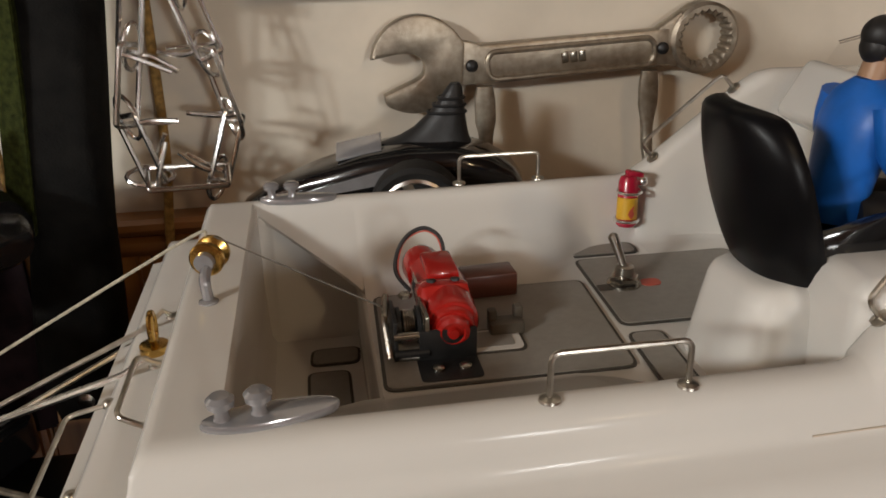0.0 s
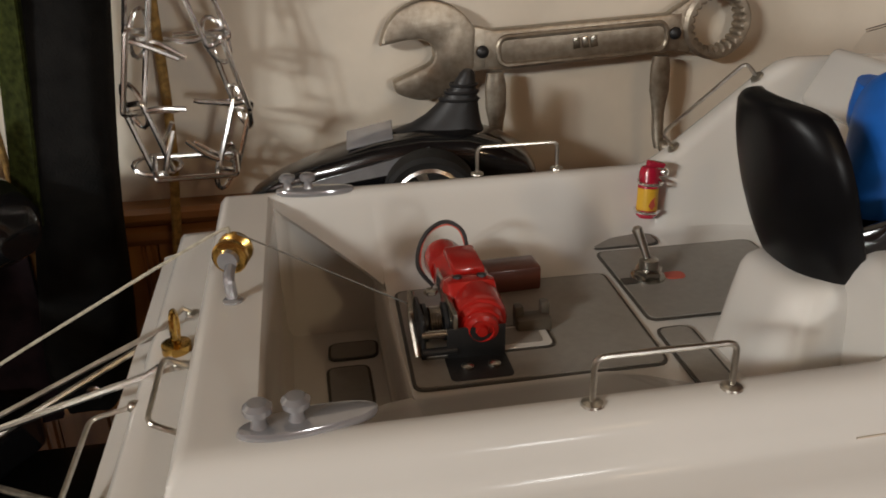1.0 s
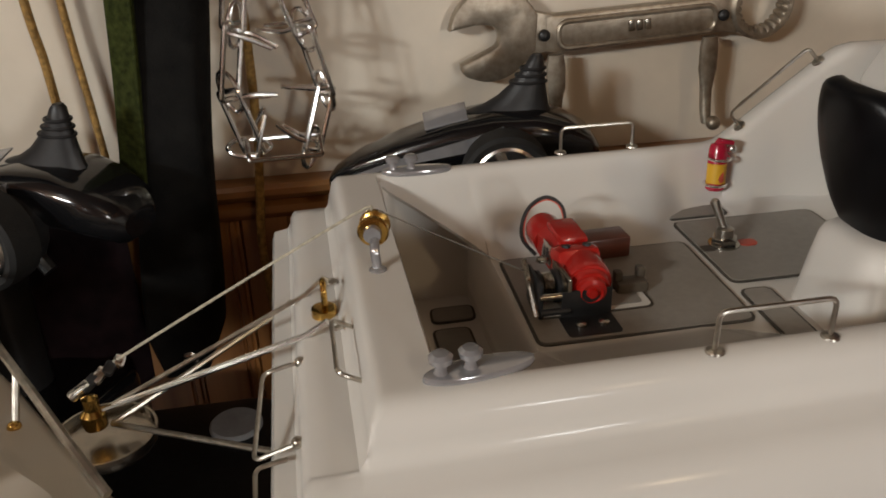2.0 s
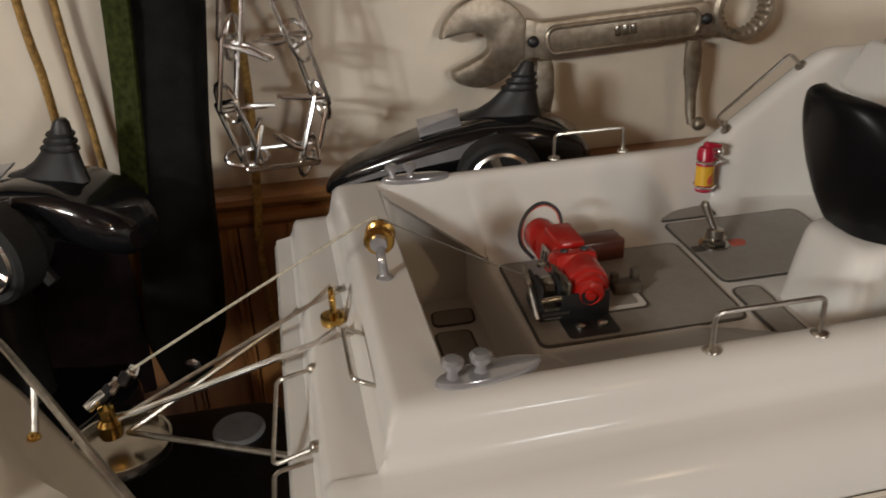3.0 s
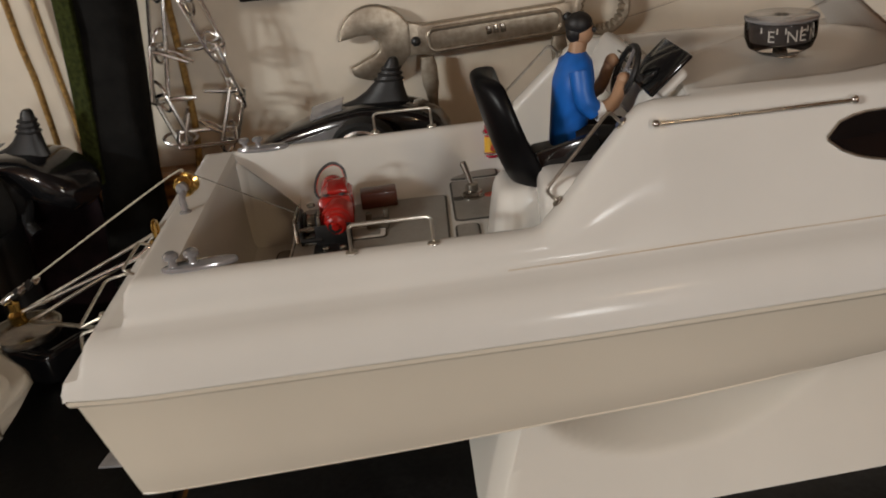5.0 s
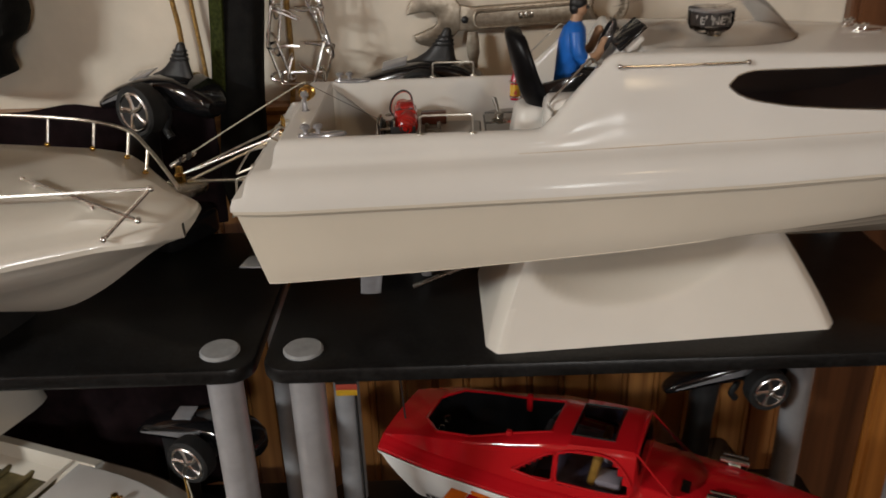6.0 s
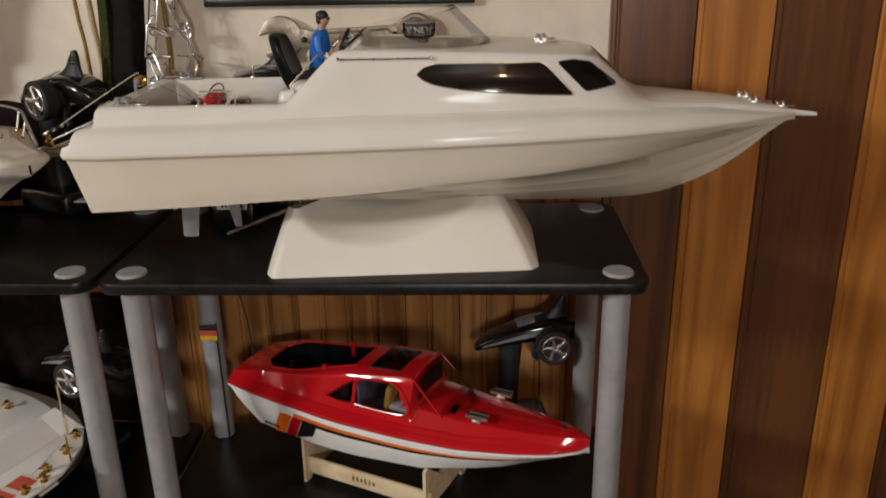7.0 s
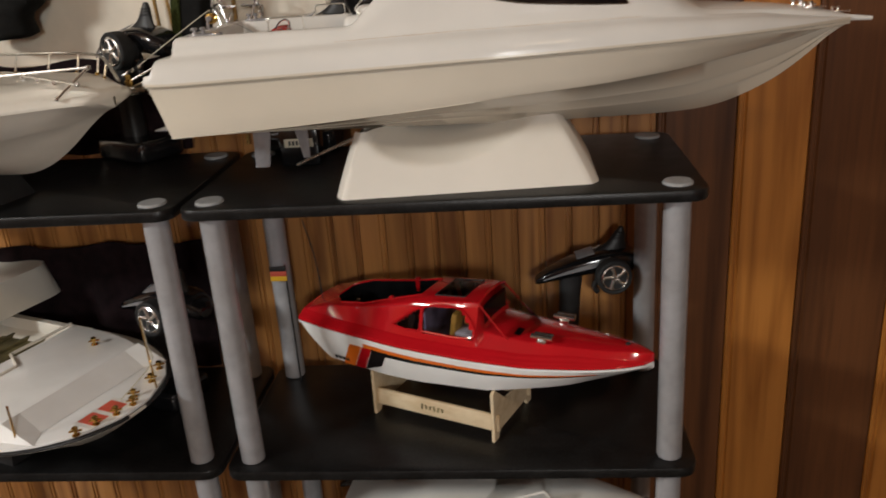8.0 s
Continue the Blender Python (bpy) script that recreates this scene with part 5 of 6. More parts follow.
coll = thing("chain_collar", (-0.02, 0.266, 1.058), "chromed steel prong collar hanging from above", "chain", )
nodes = [(-0.022, 0.270, 1.300), (-0.026, 0.268, 1.262), (-0.031, 0.266, 1.224), (-0.036, 0.264, 1.180), (-0.0430, 0.262, 1.137), (-0.0500, 0.260, 1.099), (-0.0400, 0.261, 1.064), (-0.0020, 0.266, 1.0625),
         (0.0085, 0.273, 1.0950), (-0.0005, 0.270, 1.132), (-0.0120, 0.268, 1.168), (-0.017, 0.268, 1.206), (-0.020, 0.269, 1.246), (-0.022, 0.270, 1.298)]
for i, (a, b) in enumerate(zip(nodes, nodes[1:])):
    a, b = Vector(a), Vector(b)
    d = (b - a).normalized()
    a, b = a - d * 0.002, b + d * 0.002
    inward = Vector((-0.020, a.y, max(1.10, (a.z + b.z) / 2))) - (a + b) / 2
    inward = (inward - d * inward.dot(d)).normalized()
    side = d.cross(inward).normalized()
    tw = radians(58 if i % 2 else 40)
    w_ = side * math.cos(tw) * (1 if i % 2 else -1) + inward * math.sin(tw)
    hw = 0.0082
    c0 = inward * 0.003
    lk = part("link", tube(bent([a + c0 - w_ * hw * 0.5, a + c0 - w_ * hw, b + c0 - w_ * hw, b + c0 + w_ * hw * 0.7, a + c0 + w_ * hw * 0.7, a + c0 - w_ * hw * 0.4], 0.0022, 4), 0.0016, 8), CHROME, coll)
    for s_ in (-1, 1):
        p0 = a.lerp(b, 0.12) + c0 + w_ * hw * s_ * 0.8
        part("prong", tube(soft([p0, p0 + inward * 0.007 + d * 0.001, p0 + inward * 0.022 - w_ * s_ * 0.004 + d * 0.006], 4), 0.0014, 7), CHROME, lk)
    cxm = a.lerp(b, 0.03) + c0
    part("loop", tube([cxm + d * 0.0125 * math.cos(q * math.pi / 7) + w_ * 0.0060 * math.sin(q * math.pi / 7) - side * 0.002 for q in range(14)], 0.0014, 7, closed=True), CHROME, lk)

solo("gold_cord", tube(soft([(-0.040, 0.300, 1.60), (-0.037, 0.299, 1.20), (-0.037, 0.299, 1.08), (-0.040, 0.292, 1.030), (-0.043, 0.290, 0.985), (-0.036, 0.270, 0.905)], 8), 0.0028, 10), ROPE,
     "twisted gold cord hanging down the wall", "cord", "gold cords", base=(-0.036, 0.270, 0.905))
solo("gold_cord", tube(soft([(-0.166, 0.304, 1.60), (-0.158, 0.303, 1.20), (-0.1525, 0.303, 1.11), (-0.151, 0.3035, 1.050), (-0.151, 0.3030, 1.032)], 8), 0.0026, 10), ROPE,
     "twisted gold cord hanging down the wall", "cord", "gold cords", base=(-0.151, 0.303, 1.032))
# added thin cord in place of the neighbouring cord's shadow on the wall
solo("gold_cord", tube(soft([(-0.150, 0.308, 1.60), (-0.140, 0.308, 1.20), (-0.133, 0.306, 1.08), (-0.131, 0.3045, 1.050), (-0.131, 0.3030, 1.032)], 8), 0.0022, 10), ROPE,
     "thin gold cord standing in for the shadow band of the cord beside it", "cord", "gold cords", base=(-0.131, 0.303, 1.032))

def dark_sheet(x0, x1, z0, z1, y, label):
    rows_ = []
    for i in range(31):
        x_ = x0 + (x1 - x0) * i / 30
        rows_.append([Vector((x_, y - 0.010 * (1 - t) * (1 + 0.5 * math.sin(x_ * 61 + 1)) + 0.006 * math.sin(x_ * 95 + 3 * t) * (1 - 0.4 * t), z0 + (z1 - z0) * t + 0.004 * math.sin(x_ * 40) * t)) for t in [k / 10 for k in range(11)]])
    g_ = grid(rows_)
    back = grid([[p_ + Vector((0, 0.003, 0)) for p_ in r_] for r_ in rows_])
    g_.add(back)
    return solo("dark_cloth", g_, MAROON, label, "cloth", "dark cloths", base=((x0 + x1) / 2, y, z0), angle=60)


# added dark sheets imitate the shade on rail and panelling and behind the shelf
dark_sheet(-0.52, -0.125, ZS + 0.0005, 1.034, 0.286, "dark maroon sheet standing in for shade on the wall panelling")
dark_sheet(-0.50, -0.130, ZL + 0.0005, 0.760, 0.262, "dark maroon sheet standing in for shade behind the shelf")

# ---------------------------------------------------------------- pistol transmitters
def transmitter(at, turn, label):
    t_ = thing("radio_transmitter", (0, 0, 0), label, "transmitter", "radio transmitters")
    secs = []
    for x_, zc, hh, hw in ((-0.104, 0.140, 0.003, 0.006), (-0.100, 0.1425, 0.0060, 0.010), (-0.085, 0.149, 0.0095, 0.014), (-0.060, 0.1565, 0.0130, 0.019), (-0.030, 0.1635, 0.0160, 0.023), (-0.005, 0.167, 0.0175, 0.0250),
                           (0.020, 0.167, 0.0175, 0.0250), (0.038, 0.163, 0.0165, 0.0230), (0.052, 0.158, 0.013, 0.019), (0.058, 0.155, 0.007, 0.012)):
        secs.append([Vector((x_, hw * math.copysign(abs(math.cos(a)) ** 0.75, math.cos(a)), zc + hh * (math.copysign(abs(math.sin(a)) ** 0.8, math.sin(a)) + 0.12 * math.cos(2 * a)))) for a in [2 * math.pi * k / 22 for k in range(22)]])
    body = part("body", loft(secs), BLK, t_)
    for s_ in (-1, 1):
        part("silver_flash", loft([[Vector((x_, s_ * (hw + 0.0004), zc + d)) for d in (-hh, hh)] + [Vector((x_, s_ * (hw - 0.004), zc + d)) for d in (hh, -hh)]
                                  for x_, zc, hh, hw in ((-0.094, 0.1445, 0.0008, 0.0118), (-0.060, 0.1565, 0.0022, 0.0192), (-0.020, 0.1670, 0.0040, 0.0243), (0.000, 0.1730, 0.0045, 0.0248))]), SILVERP, body, "silver flash")
    part("label_plate", box(0.026, 0.018, 0.0012, 0.0004).at(M(-0.033, -0.004, 0.1790, 18, -13, 0)), SILVERP, body)
    fin = []
    for u, x0, x1, w_ in ((0, -0.022, 0.030, 0.0095), (0.12, -0.011, 0.0285, 0.0085), (0.28, -0.002, 0.0275, 0.0072), (0.5, 0.0060, 0.0265, 0.0058), (0.75, 0.0125, 0.0255, 0.0048), (0.94, 0.0165, 0.0250, 0.0040), (1.0, 0.0185, 0.0235, 0.0028)):
        fin.append([Vector(((x0 + x1) / 2 + (x1 - x0) / 2 * math.cos(a), w_ * math.sin(a), 0.1800 + 0.033 * u)) for a in [2 * math.pi * k / 16 for k in range(16)]])
    fin_ = part("antenna_fin", loft(fin), BLKM, t_)
    for u, x0, x1, w_ in ((0.52, 0.0058, 0.0268, 0.0060), (0.64, 0.0090, 0.0264, 0.0056), (0.76, 0.0118, 0.0259, 0.0052)):
        part("fin_ridge", tube([((x0 + x1) / 2 + (x1 - x0) / 2 * math.cos(a), w_ * math.sin(a), 0.1800 + 0.033 * u) for a in [2 * math.pi * k / 18 for k in range(18)]], 0.0010, 6, closed=True), BLKM, fin_)
    part("handle", loft([[Vector((-0.052 - 0.006 * u + (0.0175 - 0.003 * math.sin(math.pi * u)) * math.copysign(abs(math.cos(a)) ** 0.7, math.cos(a)), 0.0140 * math.copysign(abs(math.sin(a)) ** 0.7, math.sin(a)), 0.155 - 0.130 * u))
                          for a in [2 * math.pi * k / 16 for k in range(16)]] for u in (0, 0.2, 0.4, 0.6, 0.8, 1.0)]), BLKM, t_)
    part("trigger", tube(soft([(-0.018, 0, 0.152), (-0.012, 0, 0.138), (-0.018, 0, 0.124), (-0.012, 0, 0.115)], 4), 0.0042, 10), BLKM, t_)
    part("foot", slab([(-0.050 + a, b) for a, b in round_rect(0.105, 0.078, 0.012)], 0.030, 0.006, 3), BLK, t_)
    wh = part("wheel_mount", lathe([(0.017, 0), (0.017, 0.018), (0.0001, 0.018)], 20).at(M(0.0, -0.020, 0.1555, 90, 0, 0)), BLKM, t_)
    part("tyre", lathe([(0.0190, -0.009), (0.0225, -0.010), (0.0248, -0.008), (0.0252, 0.0), (0.0248, 0.008), (0.0225, 0.010), (0.0190, 0.009)], 30).at(M(0.0, -0.042, 0.1555, 90, 0, 0)), RUB, wh, "black foam tyre")
    rim_rows = [(0.0192, -0.009), (0.0192, 0.0095), (0.0176, 0.0105), (0.0165, 0.0095), (0.0160, 0.006), (0.0155, -0.008)]
    part("rim", grid([[Vector((r_ * math.cos(2 * math.pi * k / 30), r_ * math.sin(2 * math.pi * k / 30), z_)) for k in range(30)] for r_, z_ in rim_rows], close_v=True).at(M(0.0, -0.042, 0.1555, 90, 0, 0)), CHROME, wh, "chrome rim")
    part("rim_back", lathe([(0.0001, -0.004), (0.0160, -0.004), (0.0160, -0.003), (0.0001, -0.003)], 20).at(M(0.0, -0.042, 0.1555, 90, 0, 0)), BLK, wh)
    for k in range(5):
        a = 2 * math.pi * k / 5 + 0.5
        part("spoke", tube([(0.003 * math.cos(a), 0.003 * math.sin(a), 0.006), (0.0100 * math.cos(a), 0.0100 * math.sin(a), 0.0065), (0.0168 * math.cos(a + 0.12), 0.0168 * math.sin(a + 0.12), 0.006)], [0.0046, 0.0034, 0.0046], 10).at(M(0.0, -0.042, 0.1555, 90, 0, 0)), CHROME, wh)
    part("hub", lathe([(0.0045, 0.003), (0.0045, 0.0075), (0.003, 0.009), (0.0001, 0.0092)], 14).at(M(0.0, -0.042, 0.1555, 90, 0, 0)), CHROME, wh)
    t_.matrix_basis = pose(*at, 0, 0, turn)
    return t_


tx = transmitter((0.107, 0.253, ZS), -9, "black pistol-grip radio transmitter with a chrome wheel behind the boat")
for at, turn, lab in (((-0.145, 0.226, ZS - 0.004 + 0.004), -30, "black pistol-grip radio transmitter beside the hanging case"), ((0.474, 0.243, ZL), 8, "black pistol-grip radio transmitter beside the red boat"),
                      ((-0.134, 0.146, ZL), -22, "black pistol-grip radio transmitter with a chrome wheel"), ((0.149, 0.239, ZB), 6, "black pistol-grip radio transmitter on the low shelf")):
    tagged(copy_thing(tx, pose(*at, 0, 0, turn)), lab)

# ---------------------------------------------------------------- other boats
def boat_frame(bow, ang):
    """Maps u (forward from the stern), v (to the far side) and height into the world."""
    return Matrix.Translation((bow[0], bow[1], 0)) @ Matrix.Rotation(radians(ang), 4, "Z")


def hull_skin(fr, L_, half, sheer_z, chine_b, chine_z, keel_z, n=34, lip=0.0012, rake=0.0):
    rows_ = []
    for i in range(n + 1):
        u = L_ * (1 - (1 - i / n) ** 1.7)
        h, zs, cb, cz, kz = (lerp(t_, u / L_) for t_ in (half, sheer_z, chine_b, chine_z, keel_z))
        k = min(1.0, h / 0.03)
        q = [(h + lip * k, zs + 0.001), (h + lip * k, zs - 0.002), (h - 0.001 * k, zs - 0.003)]
        q += [(h + (cb - h) * t + 0.002 * k * math.sin(math.pi * t), zs - 0.003 + (cz - zs + 0.003) * t) for t in (0.25, 0.5, 0.75, 0.97)]
        q += [(cb, cz), (cb - 0.002 * k, cz - 0.0005), (cb * 0.5, cz + (kz - cz) * 0.5), (0.001 * k, kz + 0.0005), (0, kz)]
        k2 = rake * max(0.0, 1 - u / (0.25 * L_)) / max(0.01, zs - cz)
        rows_.append([fr @ Vector((u - L_ + k2 * min(zs - z, zs - cz), -s, z)) for s, z in q] + [fr @ Vector((u - L_ + k2 * min(zs - z, zs - cz), s, z)) for s, z in reversed(q[:-1])])
    g_ = grid(rows_)
    g_.f.append(tuple(range(len(rows_[0]))))
    g_.s.append(0)
    return g_


# white boat whose bow comes in over the neighbouring shelf
LBF = boat_frame((-0.067, -0.040), -16)
LBL = 0.56
lb = thing("model_boat", (-0.30, 0.06, ZS), "cream-white model boat with wire bow rails on the shelf", "model boat", "model boats")
LBH = [(0, 0.128), (0.35, 0.138), (0.60, 0.141), (0.70, 0.139), (0.768, 0.130), (0.82, 0.108), (0.871, 0.083), (0.941, 0.049), (0.975, 0.039), (0.990, 0.033), (0.996, 0.027), (0.9995, 0.016), (1.0, 0.0015)]
LBS = [(0, 1.022), (0.6, 1.026), (1.0, 1.032)]
part("hull", hull_skin(LBF, LBL, LBH, LBS, [(0, 0.098), (0.55, 0.100), (0.72, 0.086), (0.85, 0.048), (0.94, 0.014), (1, 0.001)], [(0, 0.978), (0.7, 0.986), (0.9, 1.004), (1, 1.022)],
                       smooth_table([(0, 0.950), (0.66, 0.940), (0.77, 0.944), (0.85, 0.966), (0.93, 1.000), (0.96, 1.014), (1.0, 1.026)], 40)), CREAMW, lb)
rows = []
for i in range(49):
    u = 1 - (1 - i / 48) ** 1.8
    h, zs = lerp(LBH, u), lerp(LBS, u)
    k = min(1, h / 0.06)
    cz_ = lerp([(0, 0.012), (0.55, 0.020), (0.63, 0.016), (0.70, 0.014), (1, 0.010)], u)
    q = [(h, zs), (h - 0.001 * k, zs + 0.005 * k), (h - 0.006 * k, zs + 0.0085 * k), (h - 0.020 * k, zs + 0.0095 * k), (h - 0.0235 * k, zs + 0.0125 * k), (h * 0.62, zs + 0.0095 * k + cz_ * 0.6 * k), (h * 0.3, zs + 0.0095 * k + cz_ * 0.9 * k), (0, zs + 0.0095 * k + cz_ * k)]
    rows.append([LBF @ Vector(((u - 1) * LBL, -s, z)) for s, z in q] + [LBF @ Vector(((u - 1) * LBL, s, z)) for s, z in reversed(q[:-1])])
part("deck", grid(rows), CREAMW, lb, angle=45)
part("cabin", loft([[LBF @ Vector((-0.30 + a * (0.10 - 0.018 * t), b * (0.075 - 0.018 * t), 1.040 + 0.045 * t)) for a, b in round_rect(2, 2, 0.6)] for t in (0, 0.25, 0.5, 0.75, 0.95, 1.0)]), CREAMW, lb)
# bow rail, on posts
def lbp(u, v, z):
    return LBF @ Vector((u, v, z))
line, posts = [], []
for u, top in ((-0.330, 1.062), (-0.270, 1.062), (-0.215, 1.062), (-0.165, 1.061), (-0.118, 1.060), (-0.078, 1.057), (-0.046, 1.051), (-0.026, 1.042)):
    h = lerp(LBH, 1 + u / LBL)
    line.append(lbp(u, h - 0.005, top))
    posts.append((u, h, top))
rl = part("bow_rail", tube(soft(line, 5), 0.0017, 8), WIRE, lb, "wire bow rail")
for u, h, top in posts[:-2]:
    post = part("post", tube([lbp(u, h - 0.014, 1.037), lbp(u, h - 0.005, top)], 0.0013, 8), WIRE, rl)
    part("post_foot", ball(0.0026).at(Matrix.Translation(lbp(u, h - 0.014, 1.039))), BRASS, post)
# rods lying across the deck
for a, b, r_ in (((-0.194, 0.001, 1.055), (-0.082, -0.081, 1.052), 0.0014), ((-0.108, -0.079, 1.0385), (-0.078, -0.060, 1.066), 0.0015), ((-0.26, -0.05, 1.058), (-0.078, -0.060, 1.066), 0.0013)):
    rd = part("deck_rod", tube([a, b], r_, 8), CHROME, lb, "chrome rod lying over the deck")
    for p_ in (a, b):
        part("rod_end", ball(r_ * 1.7).at(M(*p_)), CHROME, rd)
for k in range(3):
    c = Vector((-0.194, 0.001, 1.055)).lerp(Vector((-0.082, -0.081, 1.052)), 0.1 + 0.26 * k)
    part("rod_clip", box(0.007, 0.004, 0.006, 0.001).at(M(c.x, c.y, c.z - 0.003, 0, 0, -36)), CHROME, lb)
for u, v in ((-0.075, -0.030), (-0.10, 0.040)):
    p_ = lbp(u, v, 1.046)
    part("deck_cleat", box(0.010, 0.004, 0.005, 0.001).at(M(p_.x, p_.y, p_.z, 0, 0, 20)), SILVERP, lb)
part("hull_mark", box(0.016, 0.0006, 0.005).at(M(-0.187, -0.0975, 1.016, -8, 0, -12)), INK, lb)
solo("boat_stand", loft([[LBF @ Vector((-0.30 + a * (0.09 - 0.01 * t), b * (0.06 - 0.02 * t), 0.9003 + 0.043 * t)) for a, b in ((-1, -1), (1, -1), (1, 1), (-1, 1))] for t in (0, 0.5, 1)]), BLKM,
     "black cradle under the cream-white model boat", "stand", base=(-0.32, 0.07, 0.90))

# red runabout on its plywood stand
RA = -24.5
RF = boat_frame((0.505, 0.004), RA)
RL = 0.485
rb = thing("model_boat", (0.29, 0.105, 0.598), "glossy red and white model speedboat on a plywood stand", "model boat", "model boats")
RH = smooth_table([(0, 0.060), (0.12, 0.069), (0.35, 0.074), (0.55, 0.070), (0.72, 0.060), (0.85, 0.046), (0.93, 0.032), (0.975, 0.018), (1.0, 0.007)], 60)
RH[-1] = (1.0, 0.0012)
RS = [(0, 0.6785), (0.4, 0.672), (0.7, 0.671), (1.0, 0.680)]
part("hull", hull_skin(RF, RL, RH, RS, [(0, 0.052), (0.4, 0.060), (0.6, 0.053), (0.75, 0.038), (0.88, 0.018), (0.97, 0.004), (1, 0.001)], [(0, 0.624), (0.3, 0.619), (0.6, 0.626), (0.8, 0.643), (0.93, 0.662), (1, 0.674)],
                       smooth_table([(0, 0.604), (0.45, 0.600), (0.62, 0.606), (0.78, 0.626), (0.90, 0.652), (1.0, 0.674)], 40), rake=0.042), PUREW, rb)
def red_row(u):
    """Deck section of the red boat: half-width, height, from the edge to the middle."""
    h, zs = lerp(RH, u), lerp(RS, u)
    k = min(1, h / 0.05)
    top = lerp([(0, 0.012), (0.03, 0.017), (0.10, 0.028), (0.22, 0.038), (0.32, 0.050), (0.38, 0.058), (0.54, 0.066), (0.566, 0.066), (0.572, 0.030), (0.70, 0.0255), (0.85, 0.019), (0.95, 0.016), (1.0, 0.011)], u)
    wt = lerp([(0, 0.76), (0.1, 0.74), (0.2, 0.70), (0.34, 0.62), (0.54, 0.56), (0.57, 0.55), (0.70, 0.58), (1, 0.5)], u) * h
    q = [(h, zs + 0.001), (h - 0.0006 * k, zs + 0.0045 * k), (h - 0.004 * k, zs + 0.007 * k), (h - 0.0048 * k, zs + 0.0078 * k), (h - 0.009 * k, zs + 0.0095 * k), (h - 0.0098 * k, zs + 0.0108 * k), (h - 0.014 * k, zs + 0.0125 * k)]
    b = q[-1]
    for t in (0.25, 0.5, 0.75, 0.93):
        q.append((b[0] + (wt - b[0]) * t, b[1] + (max(zs + top, b[1]) - b[1]) * t))
    zt = max(zs + top, b[1] + 0.0005)
    q += [(wt - 0.002 * k, zt), (wt * 0.6, zt + 0.002 * k), (wt * 0.25, zt + 0.003 * k), (0, zt + 0.003 * k)]
    return q
# openings in the red deck: the cockpit and the roof hatch, as half-widths along the length
def red_open(u):
    if 0.085 < u < 0.385:
        return lerp([(0.085, 0.020), (0.130, 0.041), (0.215, 0.042), (0.300, 0.033), (0.385, 0.028)], u)
    return 0.026 if 0.432 < u < 0.512 else 0.0
def in_side_window(u, t):
    return (0.325 < u < 0.400 and 0.26 < t < 0.30 + 0.56 * (u - 0.325) / 0.075) or (0.412 < u < 0.553 and 0.20 < t < min(0.88, 0.88 - 0.66 * (u - 0.519) / 0.041))
us = sorted([i / 90 for i in range(91)] + [0.0849, 0.0851, 0.3849, 0.3851, 0.4319, 0.4321, 0.5119, 0.5121, 0.4001, 0.4121, 0.566, 0.5705])
deck_g = G()
for side in (-1, 1):
    rows = []
    for u in us:
        q = red_row(u)
        flank = [Vector(q[6]).lerp(Vector(q[10]), t / 12) for t in range(1, 12)]
        q = q[:7] + [(p_.x, p_.y) for p_ in flank] + q[10:]
        o = red_open(u)
        edge_z = lerp(sorted((a, b) for a, b in q[-5:]), o)
        q = [(a, b) if a > o else (o, edge_z) for a, b in q]
        rows.append([RF @ Vector(((u - 1) * RL, side * a, b)) for a, b in q])
    g = grid(rows)
    nv = len(rows[0])
    cells = [(iu, iv) for iu in range(len(us) - 1) for iv in range(nv - 1)]
    g.f = [f for f, (iu, iv) in zip(g.f, cells) if not (6 <= iv <= 17 and in_side_window((us[iu] + us[iu + 1]) / 2, (iv - 5.5) / 12))]
    g.s = [0] * len(g.f)
    deck_g.add(g)
bm = bmesh.new()
for p_ in deck_g.v:
    bm.verts.new(p_)
bm.verts.ensure_lookup_table()
for f in deck_g.f:
    bm.faces.new([bm.verts[k] for k in f])
bmesh.ops.remove_doubles(bm, verts=bm.verts[:], dist=0.00005)
part("deck", grab(bm), REDP, rb, angle=40)
def red_at(u, s, up=0.0008):
    q = red_row(u)
    z = q[-1][1]
    for (s0, z0), (s1, z1) in zip(q, q[1:]):
        if min(s0, s1) - 1e-9 <= abs(s) <= max(s0, s1) + 1e-9 and abs(s0 - s1) > 1e-7:
            z = z0 + (z1 - z0) * (abs(s) - s0) / (s1 - s0)
            break
    return RF @ Vector(((u - 1) * RL, s, z + up))
def red_patch(name, u0, u1, lo, hi, mat, label="", nu=10, nv=6, up=0.0009):
    """A panel laid on the red deck between two lines."""
    return part(name, grid([[red_at(u0 + (u1 - u0) * i / nu, lo(i / nu) + (hi(i / nu) - lo(i / nu)) * j / nv, up) for j in range(nv + 1)] for i in range(nu + 1)]), mat, rb, label)
# black cockpit well with chrome rings
def rim_pt(u, sd, dz=0.0):
    return red_at(u, sd * red_open(u), dz)
rim_us = [0.0855, 0.10, 0.115, 0.130, 0.16, 0.19, 0.215, 0.25, 0.30, 0.34, 0.3845]
rim = [rim_pt(u, -1) for u in rim_us] + [rim_pt(u, 1) for u in reversed(rim_us)]
FLOOR_Z = 0.668
well = part("cockpit_well", loft([rim, [Vector((p_.x, p_.y, FLOOR_Z + 0.004)) for p_ in rim], [Vector((p_.x, p_.y, FLOOR_Z)) for p_ in rim]], cap=False), BLK, rb, "glossy black cockpit well")
part("well_floor", slab([(((u - 1) * RL), sd * 0.046) for u, sd in ((0.07, -1), (0.60, -1), (0.60, 1), (0.07, 1))], 0.002).at(Matrix.Translation((0, 0, FLOOR_Z - 0.001)) @ RF), BLK, well)
